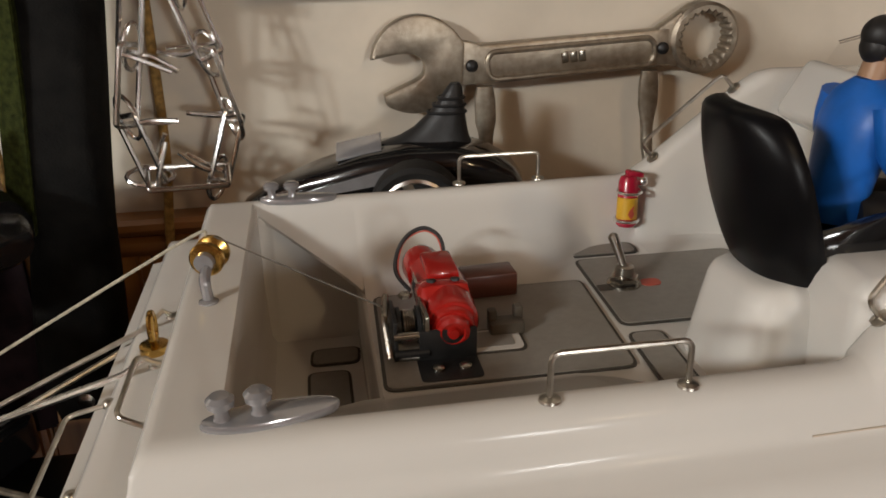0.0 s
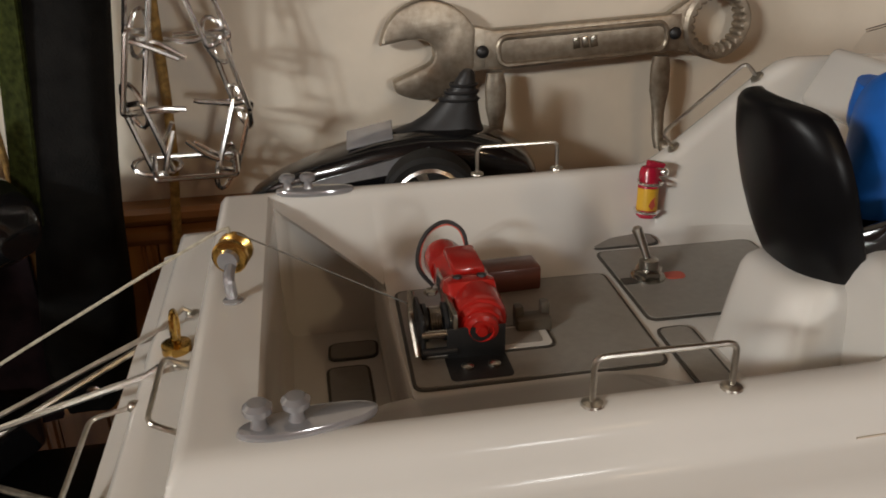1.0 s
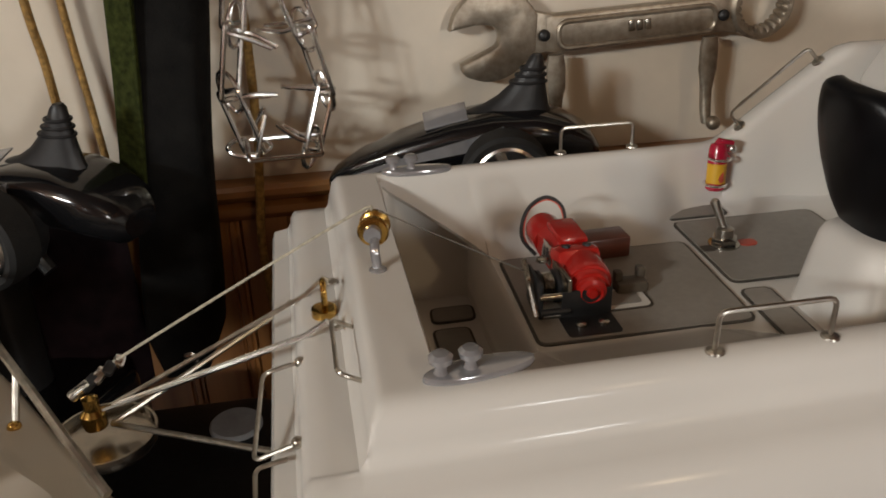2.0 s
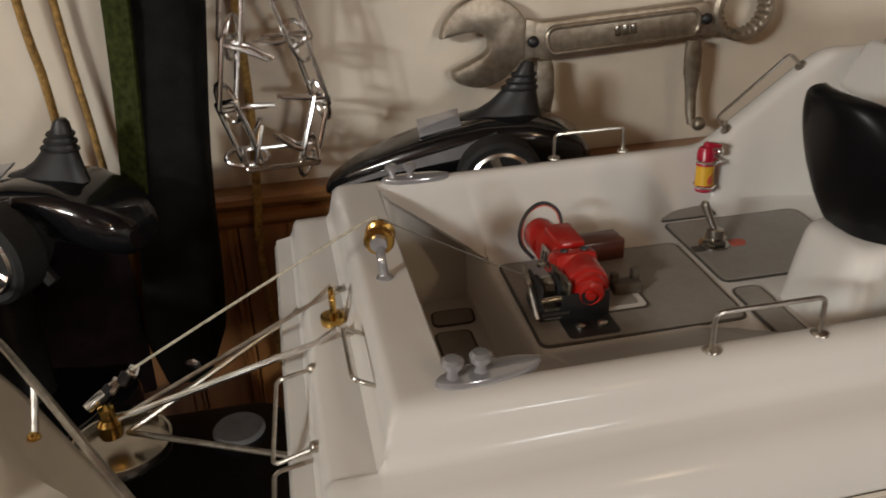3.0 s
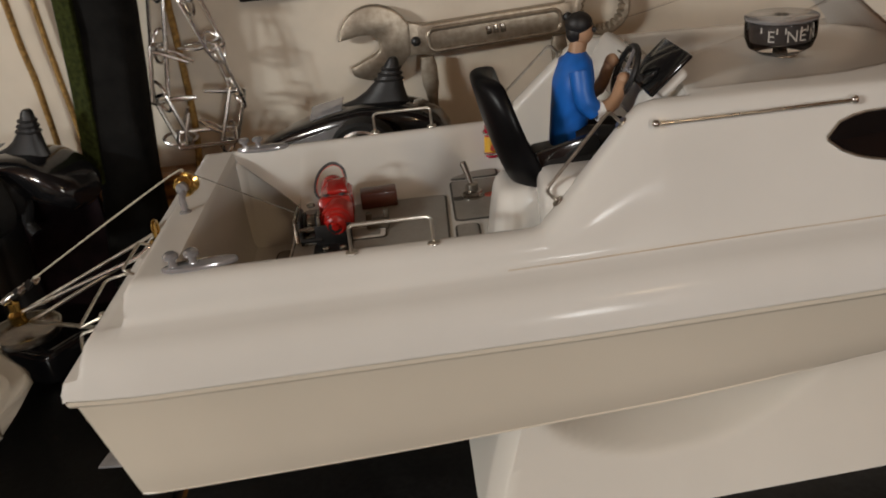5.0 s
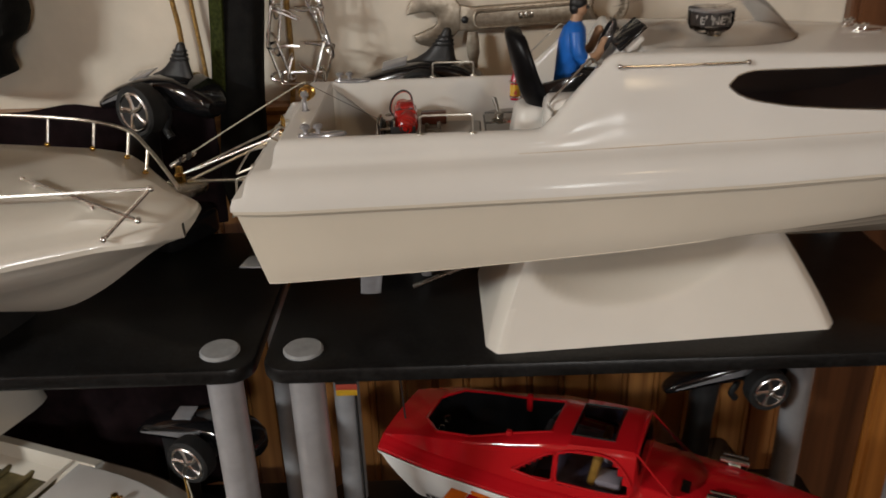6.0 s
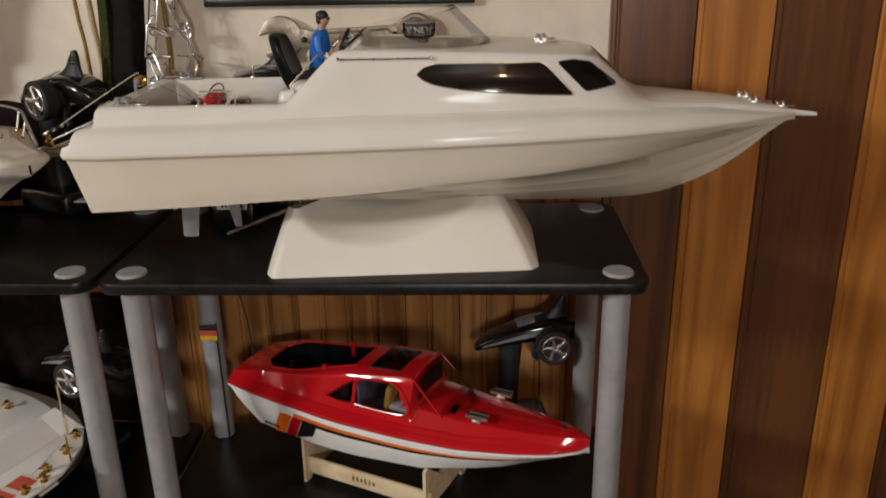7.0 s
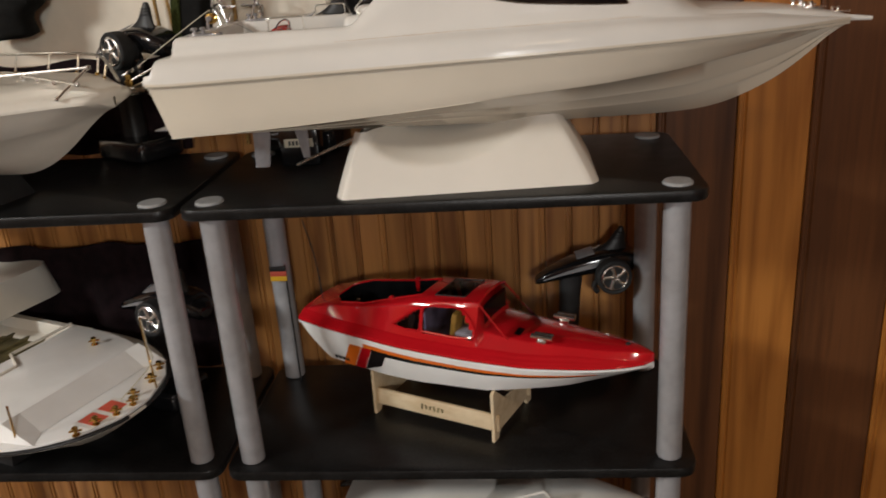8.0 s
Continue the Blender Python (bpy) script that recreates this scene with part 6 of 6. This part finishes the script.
part("well_rim", tube(rim, 0.0014, 8, closed=True), REDP, well, "rounded red rim")
for u, v in ((0.105, 0.014), (0.108, -0.006), (0.112, -0.024)):
    p_ = RF @ Vector(((u - 1) * RL, v, FLOOR_Z + 0.014 + 0.25 * (u - 0.10)))
    part("ring", tube([p_ + Vector((0.0034 * math.cos(a * math.pi / 6), 0.0016 * math.sin(a * math.pi / 6), 0.0034 * math.sin(a * math.pi / 6))) for a in range(12)], 0.0008, 6, closed=True), CHROME, well)
for v in (-0.026, 0.016):
    seat = part("rear_seat", box(0.008, 0.026, 0.036, 0.003).at(Matrix.Translation((0, 0, FLOOR_Z + 0.019)) @ RF @ M((0.345 - 1) * RL, v + 0.004, 0, 0, 14, 0)), GREYCARD, well, "dark grey seat back")
# violet-grey panels make the cabin look lit and carry the windows' reflected sheen
part("cabin_lining", slab([((u - 1) * RL, sd * 0.044) for u, sd in ((0.392, -1), (0.568, -1), (0.568, 1), (0.392, 1))], 0.003).at(Matrix.Translation((0, 0, FLOOR_Z + 0.0012)) @ RF), BLUEF, rb, "violet-grey cabin floor imitating the sheen of the windows")
part("cabin_bulkhead", box(0.003, 0.074, 0.042, 0.0008).at(Matrix.Translation((0, 0, FLOOR_Z + 0.024)) @ RF @ M((0.398 - 1) * RL, 0, 0)), BLUEF, rb)
for v in (-0.020, 0.020):
    st = part("front_seat", box(0.009, 0.024, 0.036, 0.004).at(Matrix.Translation((0, 0, FLOOR_Z + 0.028)) @ RF @ M((0.478 - 1) * RL, v, 0, 0, 10, 0)), SEAT, rb, "ochre seat inside the cabin")
    part("seat_pad", box(0.026, 0.024, 0.010, 0.003).at(Matrix.Translation((0, 0, FLOOR_Z + 0.016)) @ RF @ M((0.508 - 1) * RL, v, 0)), WHITEP, st)
for v in (-1, 1):
    part("arch_post", box(0.007, 0.006, 0.022, 0.002).at(Matrix.Translation(red_at(0.295, v * 0.0345, -0.006)) @ M(0, 0, 0, 0, 0, RA)), REDP, rb)
def side_point(u, t, side, out=0.0012):
    q = red_row(u)
    c = Vector((q[6][0], q[6][1])).lerp(Vector((q[10][0], q[10][1])), t)
    return RF @ Vector(((u - 1) * RL, side * (c.x + out), c.y + out * 0.7))
def side_patch(name, u0, u1, t0, t1, mat, label, side, out=0.0):
    rows_ = []
    for i in range(9):
        u = u0 + (u1 - u0) * i / 8
        q = red_row(u)
        a, b = Vector((q[6][0], q[6][1])), Vector((q[10][0], q[10][1]))
        lo, hi = lerp(t0, i / 8), lerp(t1, i / 8)
        rr = []
        for j in range(5):
            c = a.lerp(b, lo + (hi - lo) * j / 4)
            rr.append(RF @ Vector(((u - 1) * RL, side * (c.x + 0.0009 + out), c.y + 0.0006 + out)))
        rows_.append(rr)
    return part(name, grid(rows_), mat, rb, label)
for side in (-1, 1):
    w1 = side_patch("side_window", 0.315, 0.400, [(0, 0.30), (1, 0.22)], [(0, 0.36), (1, 0.86)], SMOKE, "side window with a violet sheen put into its tint", side)
    w2 = side_patch("side_window", 0.412, 0.560, [(0, 0.22), (1, 0.16)], [(0, 0.88), (0.72, 0.90), (1, 0.24)], SMOKE, "clear side window, violet sheen in its tint, with a seat behind", side)
    part("pane_edge", tube(soft([side_point(0.412, 0.22, side), side_point(0.412, 0.88, side), side_point(0.519, 0.90, side), side_point(0.560, 0.24, side), side_point(0.412, 0.22, side)], 5), 0.0016, 8), REDP, w2)
    part("pane_edge", tube(soft([side_point(0.318, 0.30, side), side_point(0.400, 0.86, side), side_point(0.400, 0.22, side), side_point(0.318, 0.30, side)], 5), 0.0014, 8), REDP, w1)
hatch = red_patch("roof_hatch", 0.428, 0.516, lambda t: -0.028, lambda t: 0.028, SMOKE, "smoked roof hatch", 6, 6)
part("hatch_frame", tube([red_at(u, v, 0.0012) for u, v in ((0.428, -0.028), (0.516, -0.028), (0.516, 0.028), (0.428, 0.028))], 0.0011, 6, closed=True), BLKM, hatch)
# flat black sheets imitate the dark open front of the cabin under the clear raked screen
front = [red_at(0.5716, v, 0.0) + RF.to_3x3() @ Vector((0.0012, 0, 0)) for v in (-0.032, -0.016, 0, 0.016, 0.032)]
part("dash_recess", grid([[p_ + Vector((0, 0, 0.002)) for p_ in front], [p_ + Vector((0, 0, 0.028)) for p_ in front]]), BLK, rb, "flat black sheet standing in for a shaded opening under the windscreen")
red_patch("dash_recess", 0.655, 0.672, lambda t: -0.030, lambda t: -0.014, BLK, "", 3, 4)
pane = []
for j in range(9):
    v = j / 4 - 1
    top, foot = red_at(0.566, v * 0.0375, 0.001), red_at(0.700 - 0.055 * v * v, v * 0.0400, 0.0006)
    pane.append([top.lerp(foot, t / 5) + Vector((0, 0, 0.004 * math.sin(math.pi * t / 5) * (1 - v * v))) for t in range(6)])
ws_ = part("windscreen", grid(pane), CLEAR, rb, "clear raked windscreen")
for v in (0, 8):
    part("screen_pillar", tube(pane[v], 0.0012, 8), REDP, ws_)
    lo = [red_at(0.573 + (0.645 - 0.573) * t / 5, math.copysign(0.0385, v - 4), 0.0006) for t in range(6)]
    part("side_pane", grid([pane[v], lo]), CLEAR, ws_)
part("roof_edge", tube(soft([red_at(0.566, v, 0.0012) for v in (-0.038, -0.02, 0, 0.02, 0.038)], 4), 0.0022, 8), REDP, rb)
for u, v in ((0.735, -0.033), (0.745, 0.030)):
    p_ = red_at(u, v, 0.003)
    cl = part("cleat", tube([RF.to_3x3() @ Vector((-0.014, 0, 0.005)) + p_, RF.to_3x3() @ Vector((0.014, 0, 0.005)) + p_], 0.0034, 10), CHROME, rb, "chrome deck cleat")
    part("cleat_bar", tube([RF.to_3x3() @ Vector((-0.012, 0.008, 0.0052)) + p_, RF.to_3x3() @ Vector((0.012, 0.008, 0.0052)) + p_], 0.0024, 10), CHROME, cl)
    part("cleat_foot", box(0.012, 0.008, 0.004, 0.001).at(M(p_.x, p_.y, p_.z, 0, 0, RA)), CHROME, cl)
p_ = red_at(0.935, 0.0, 0.001)
part("bow_socket", lathe([(0.0030, 0), (0.0028, 0.0015), (0.0001, 0.0016)], 12).at(M(*p_)), INK, rb)
# stripes on the side of the hull
def hull_stripe(name, u0, u1, ta, tb, mat, skew=0.0, parent=None):
    rows_ = []
    for i in range(25):
        u = u0 + (u1 - u0) * i / 24
        r_ = []
        for j in range(5):
            t = lerp(ta, i / 24) + (lerp(tb, i / 24) - lerp(ta, i / 24)) * j / 4
            uu = u + skew * t
            h, zs, cb, cz = lerp(RH, uu), lerp(RS, uu), lerp([(0, 0.052), (0.4, 0.060), (0.6, 0.053), (0.75, 0.038), (0.88, 0.018), (0.97, 0.004), (1, 0.001)], uu), lerp([(0, 0.624), (0.3, 0.619), (0.6, 0.626), (0.8, 0.643), (0.93, 0.662), (1, 0.674)], uu)
            k = min(1.0, h / 0.03)
            r_.append(RF @ Vector(((uu - 1) * RL, -(h + (cb - h) * t + 0.002 * k * math.sin(math.pi * t) + 0.0006), zs - 0.003 + (cz - zs + 0.003) * t)))
        rows_.append(r_)
    return part(name, grid(rows_), mat, rb)
hull_stripe("stripe", 0.200, 0.240, [(0, 0.20), (1, 0.20)], [(0, 0.98), (1, 0.98)], ORANGE, -0.06)
hull_stripe("stripe", 0.242, 0.275, [(0, 0.20), (1, 0.20)], [(0, 0.98), (1, 0.98)], REDP, -0.06)
hull_stripe("stripe", 0.277, 0.325, [(0, 0.20), (1, 0.20)], [(0, 0.98), (1, 0.70)], BLACKST, -0.06)
hull_stripe("stripe", 0.235, 0.88, [(0, 0.08), (1, 0.22)], [(0, 0.20), (1, 0.30)], ORANGE)
hull_stripe("stripe", 0.26, 0.90, [(0, 0.20), (1, 0.30)], [(0, 0.33), (1, 0.36)], BLACKST)
for k in range(4):
    hull_stripe("name_mark", 0.115 + 0.014 * k, 0.125 + 0.014 * k, [(0, 0.74), (1, 0.74)], [(0, 0.86), (1, 0.86)], INK)
part("aerial", tube(soft([red_at(0.03, -0.02, 0), red_at(0.02, -0.02, 0.06), red_at(-0.01, -0.02, 0.12)], 6), 0.0010, 6), INK, rb, "thin black aerial")

ps = thing("boat_stand", (0.23, 0.10, ZL), "pale plywood stand under the red model boat", "stand")
RT = RF.to_3x3().to_4x4()
for u, hgt in ((0.235, 0.0455), (0.610, 0.0500)):
    h = 0.058
    prof = [(-h, 0.0), (-h + 0.012, 0.0), (-h + 0.017, 0.010), (h - 0.017, 0.010), (h - 0.012, 0.0), (h, 0.0), (h - 0.001, hgt + 0.020), (h - 0.008, hgt + 0.022), (0.02, hgt - 0.0045), (0, hgt - 0.007), (-0.02, hgt - 0.0045), (-h + 0.008, hgt + 0.022), (-h + 0.001, hgt + 0.020)]
    g = slab(prof, 0.004).at(Matrix(((0, 0, 1, 0), (1, 0, 0, 0), (0, 1, 0, 0), (0, 0, 0, 1))))
    part("end_frame", g.at(Matrix.Translation((0, 0, ZL + 0.0003)) @ RF @ M((u - 1) * RL - 0.002, 0, 0)), PLY, ps)
for v in (-0.049, 0.049):
    a, b = (0.235 - 1) * RL - 0.006, (0.610 - 1) * RL + 0.006
    pl = part("side_board", box(b - a, 0.004, 0.024, 0.0005).at(Matrix.Translation((0, 0, ZL + 0.0245)) @ RF @ M((a + b) / 2, v, 0)), PLY, ps)
    if v < 0:
        for k in range(6):
            part("faint_mark", box(0.0030, 0.0005, 0.008 - 0.001 * (k % 3)).at(Matrix.Translation((0, 0, ZL + 0.0245)) @ RF @ M((a + b) / 2 - 0.018 + 0.0062 * k, v - 0.0021, 0, 0, 8 * (-1) ** k, 0)), TANWOOD, pl)
# striped flag tab on a staff at the rear leg
fl = thing("flag", (0.012, 0.207, ZL), "small black, red and yellow flag on a thin staff", "flag")
part("staff", tube([(0.014, 0.199, ZL), (0.013, 0.200, 0.742)], 0.0012, 8), INK, fl)
for k, m in enumerate((INK, REDLAB, YELLOW)):
    part("band", box(0.024, 0.0012, 0.0075, 0.0003).at(M(0.003, 0.1985, 0.737 - 0.0076 * k)), m, fl)

# white boat with brass gear on the neighbouring middle shelf
DA = -21
DF = Matrix.Translation((-0.106, -0.063, 0)) @ Matrix.Rotation(radians(DA), 4, "Z")
db = thing("model_boat", (-0.25, 0.02, ZL), "white open model boat with brass deck gear and tan interior", "model boat", "model boats")
def d_half(u):
    """Half the beam at u back from the round stern."""
    return 0.148 * (1 - max(0.0, 1 - u / 0.20) ** 2.3) ** 0.5 if u > 0 else 0.0
def d_out(u, s, z):
    return DF @ Vector((-u, s, z))
def d_ring(scale, z, du=0.0, n=22, L_=0.42):
    us = [0.0008 + (L_ - 0.0008) * (i / n) ** 1.8 for i in range(n + 1)]
    return [d_out(u + du, -d_half(u) * scale, z) for u in us] + [d_out(u + du, d_half(u) * scale, z) for u in reversed(us)]
part("hull", loft([d_ring(0.15, 0.5935, 0.13), d_ring(0.28, 0.600, 0.10), d_ring(0.48, 0.618, 0.065), d_ring(0.74, 0.640, 0.030), d_ring(0.93, 0.656, 0.008), d_ring(1.0, 0.662), d_ring(1.0, 0.666)], cap=False), CREAMW, db)
part("rub_strip", tube(d_ring(1.004, 0.6655, -0.0008), 0.0024, 8), BLKM, db, "black rubber strip round the edge")
def d_frame(u0, u1, inset, z, h, mat, name, lab="", bev=0.0015):
    poly = [(-u, -(d_half(u) - inset)) for u in [u0 + (u1 - u0) * i / 10 for i in range(11)]] + [(-u, d_half(u) - inset) for u in [u1 - (u1 - u0) * i / 10 for i in range(11)]]
    return part(name, slab(poly, h, bev).at(Matrix.Translation((0, 0, z)) @ DF), mat, db, lab)
d_frame(0.002, 0.236, 0.001, 0.6655, 0.0045, PUREW, "stern_deck")
# sloped riser and the raised deck behind it
rr = []
for t in (0.0, 0.15, 0.5, 0.85, 1.0):
    rr.append([d_out(0.066 + 0.030 * t, v, 0.6705 + 0.019 * t) for v in (-0.080, -0.040, 0.0, 0.040, 0.080)])
part("riser", grid(rr), PUREW, db)
for s_ in (-1, 1):
    part("gusset", G([d_out(0.066, s_ * 0.080, 0.6705), d_out(0.050, s_ * 0.104, 0.6705), d_out(0.096, s_ * 0.104, 0.6895), d_out(0.096, s_ * 0.080, 0.6895), d_out(0.100, s_ * 0.112, 0.6700)], [(0, 1, 2, 3), (1, 4, 2)]), PUREW, db)
d_frame(0.096, 0.232, 0.030, 0.6698, 0.0200, PUREW, "raised_deck", bev=0.003)
part("hatch_coaming", tube(bent([d_out(0.238, -0.10, 0.690), d_out(0.200, -0.04, 0.691), d_out(0.200, 0.0, 0.691), d_out(0.238, 0.02, 0.691), d_out(0.238, 0.118, 0.690)], 0.004, 4), 0.0022, 8), CREAMW, db)
d_frame(0.236, 0.400, 0.004, 0.640, 0.006, TANWOOD, "interior_floor", "olive-tan inside floor")
for s_ in (-1, 1):
    part("side_deck", grid([[d_out(u, s_ * (d_half(u) - q[0]), q[1]) for q in ((0.0, 0.666), (0.001, 0.6705), (0.012, 0.672), (0.013, 0.670), (0.0145, 0.640))] for u in [0.230 + 0.019 * i for i in range(11)]]), CREAMW, db)
for k in range(5):
    u = 0.250 + 0.033 * k
    part("rib", box(0.006, 2 * d_half(u) - 0.032, 0.005, 0.001).at(Matrix.Translation((0, 0, 0.6475)) @ DF @ M(-u, 0, 0)), TANWOOD, db)
part("cabin_roof", loft([[Vector((-0.450, 0.215, 0)) + Matrix.Rotation(radians(DA), 3, "Z") @ Vector((a * (0.070 - 0.010 * t), b * (0.085 - 0.016 * t), 0.690 + 0.050 * t)) for a, b in round_rect(2, 2, 0.5)] for t in (0, 0.15, 0.6, 0.85, 0.96, 1.0)]), CREAMW, db, "cream cabin")
for k in range(2):
    part("label", box(0.026, 0.022, 0.0006).at(Matrix.Translation((0, 0, 0.6704)) @ DF @ M(-0.030, -0.038 + 0.029 * k, 0)), REDLAB, db, "red square label")
part("label_plate", box(0.032, 0.064, 0.0008).at(Matrix.Translation((0, 0, 0.6700)) @ DF @ M(-0.030, -0.0235, 0)), WHITEP, db)
for u, v in ((0.022, 0.018), (0.022, -0.070), (0.012, -0.020), (0.010, 0.004), (0.150, 0.080), (0.03, 0.055), (0.018, -0.045), (0.045, 0.085)):
    z_ = 0.670 if u < 0.09 else 0.690
    p_ = d_out(u, v, z_)
    bq = part("brass_fitting", lathe([(0.0045, 0), (0.0042, 0.0014), (0.0020, 0.002), (0.0018, 0.0070), (0.0036, 0.0078), (0.0038, 0.0098), (0.0015, 0.0115), (0.0001, 0.012)], 14).at(M(*p_)), BRASS, db, "small brass fitting")
    part("arm", tube([(p_.x - 0.007, p_.y - 0.001, p_.z + 0.005), (p_.x + 0.007, p_.y + 0.002, p_.z + 0.006)], 0.0013, 8), BRASS, bq)
for u, v, h in ((0.060, 0.085, 0.068), (0.012, 0.045, 0.034), (0.075, -0.105, 0.045)):
    p_ = d_out(u, v, 0.670)
    part("stanchion", tube([p_, p_ + Vector((-0.003, 0.004, h))], 0.0013, 8), BRASS, db, "thin brass stanchion")
p0, p1, p2 = d_out(0.060, 0.085, 0.738), d_out(0.012, 0.045, 0.704), d_out(0.03, 0.005, 0.672)
part("rigging_line", tube(soft([p0, p0.lerp(p1, 0.5) + Vector((0, 0, -0.004)), p1, p2], 4), 0.0007, 6), CORD, db)
solo("boat_stand", loft([[DF @ Vector((-0.27 + a * 0.05, b * (0.030 - 0.005 * t), ZL + 0.0003 + 0.0385 * t)) for a, b in ((-1, -1), (1, -1), (1, 1), (-1, 1))] for t in (0, 0.5, 1)]), BLKM,
     "black cradle under the open white boat", "stand", base=(-0.27, 0.02, ZL))

# white boat on the low shelf
WF = boat_frame((0.560, 0.045), -3)
wbt = thing("model_boat", (0.33, 0.055, ZB), "white model boat with a clear windscreen on the low shelf", "model boat", "model boats")
WH = smooth_table([(0, 0.075), (0.4, 0.082), (0.7, 0.066), (0.9, 0.030), (1, 0.004)], 40)
part("hull", hull_skin(WF, 0.47, WH, [(0, 0.418), (1, 0.425)], [(0, 0.066), (0.5, 0.068), (0.8, 0.040), (1, 0.001)], [(0, 0.365), (0.6, 0.370), (1, 0.415)], [(0, 0.345), (0.6, 0.345), (0.85, 0.375), (1, 0.418)]), HULLW, wbt)
rows = []
for i in range(31):
    u = i / 30
    h = lerp(WH, u)
    zs, tp = 0.4185 + 0.006 * u, lerp([(0, 0.010), (0.18, 0.018), (0.26, 0.040), (0.75, 0.036), (0.9, 0.014), (1, 0.004)], u)
    q = [(h, zs), (h * 0.98, zs + 0.006), (h * 0.80, zs + 0.009), (h * 0.62, zs + tp * 0.9), (h * 0.5, zs + tp), (0, zs + tp + 0.003)]
    rows.append([WF @ Vector(((u - 1) * 0.47, -s, z)) for s, z in q] + [WF @ Vector(((u - 1) * 0.47, s, z)) for s, z in reversed(q[:-1])])
part("deck", grid(rows), GEL, wbt)
ws = part("windscreen", grid([[Vector((0.285 + 0.095 * t, 0.015, 0.460 + 0.028 * t)), Vector((0.305 + 0.085 * t, 0.085, 0.460 + 0.026 * t))] for t in (0, 0.5, 1)]), CLEAR, wbt, "clear plastic windscreen")
part("screen_frame", tube(bent([(0.270, 0.015, 0.460), (0.372, 0.012, 0.490), (0.392, 0.012, 0.460)], 0.003, 4), 0.0020, 8), GEL, ws)
part("screen_frame", tube(bent([(0.280, 0.085, 0.460), (0.372, 0.085, 0.488), (0.395, 0.085, 0.460)], 0.003, 4), 0.0020, 8), GEL, ws)
solo("boat_stand", loft([[WF @ Vector((-0.26 + a * 0.10, b * (0.05 - 0.01 * t), ZB + 0.0003 + 0.139 * t)) for a, b in ((-1, -1), (1, -1), (1, 1), (-1, 1))] for t in (0, 0.5, 1)]), PLY,
     "plain wooden block stand on the low shelf", "stand", base=(0.30, 0.055, ZB))

# small black box with a printed plate behind the stand
bx = thing("control_box", (0.072, 0.165, ZS), "small black box with a pale printed plate on the shelf", "box")
part("case", box(0.052, 0.036, 0.050, 0.003).at(M(0.072, 0.165, ZS + 0.0252)), BLK, bx)
pt = part("plate", box(0.038, 0.0010, 0.011, 0.0003).at(M(0.072, 0.1465, ZS + 0.031)), PAPER, bx, "pale printed plate")
for k in range(6):
    part("print_bar", box(0.0030, 0.0006, 0.0058).at(M(0.0605 + 0.0047 * k, 0.1458, ZS + 0.031)), INK, pt)
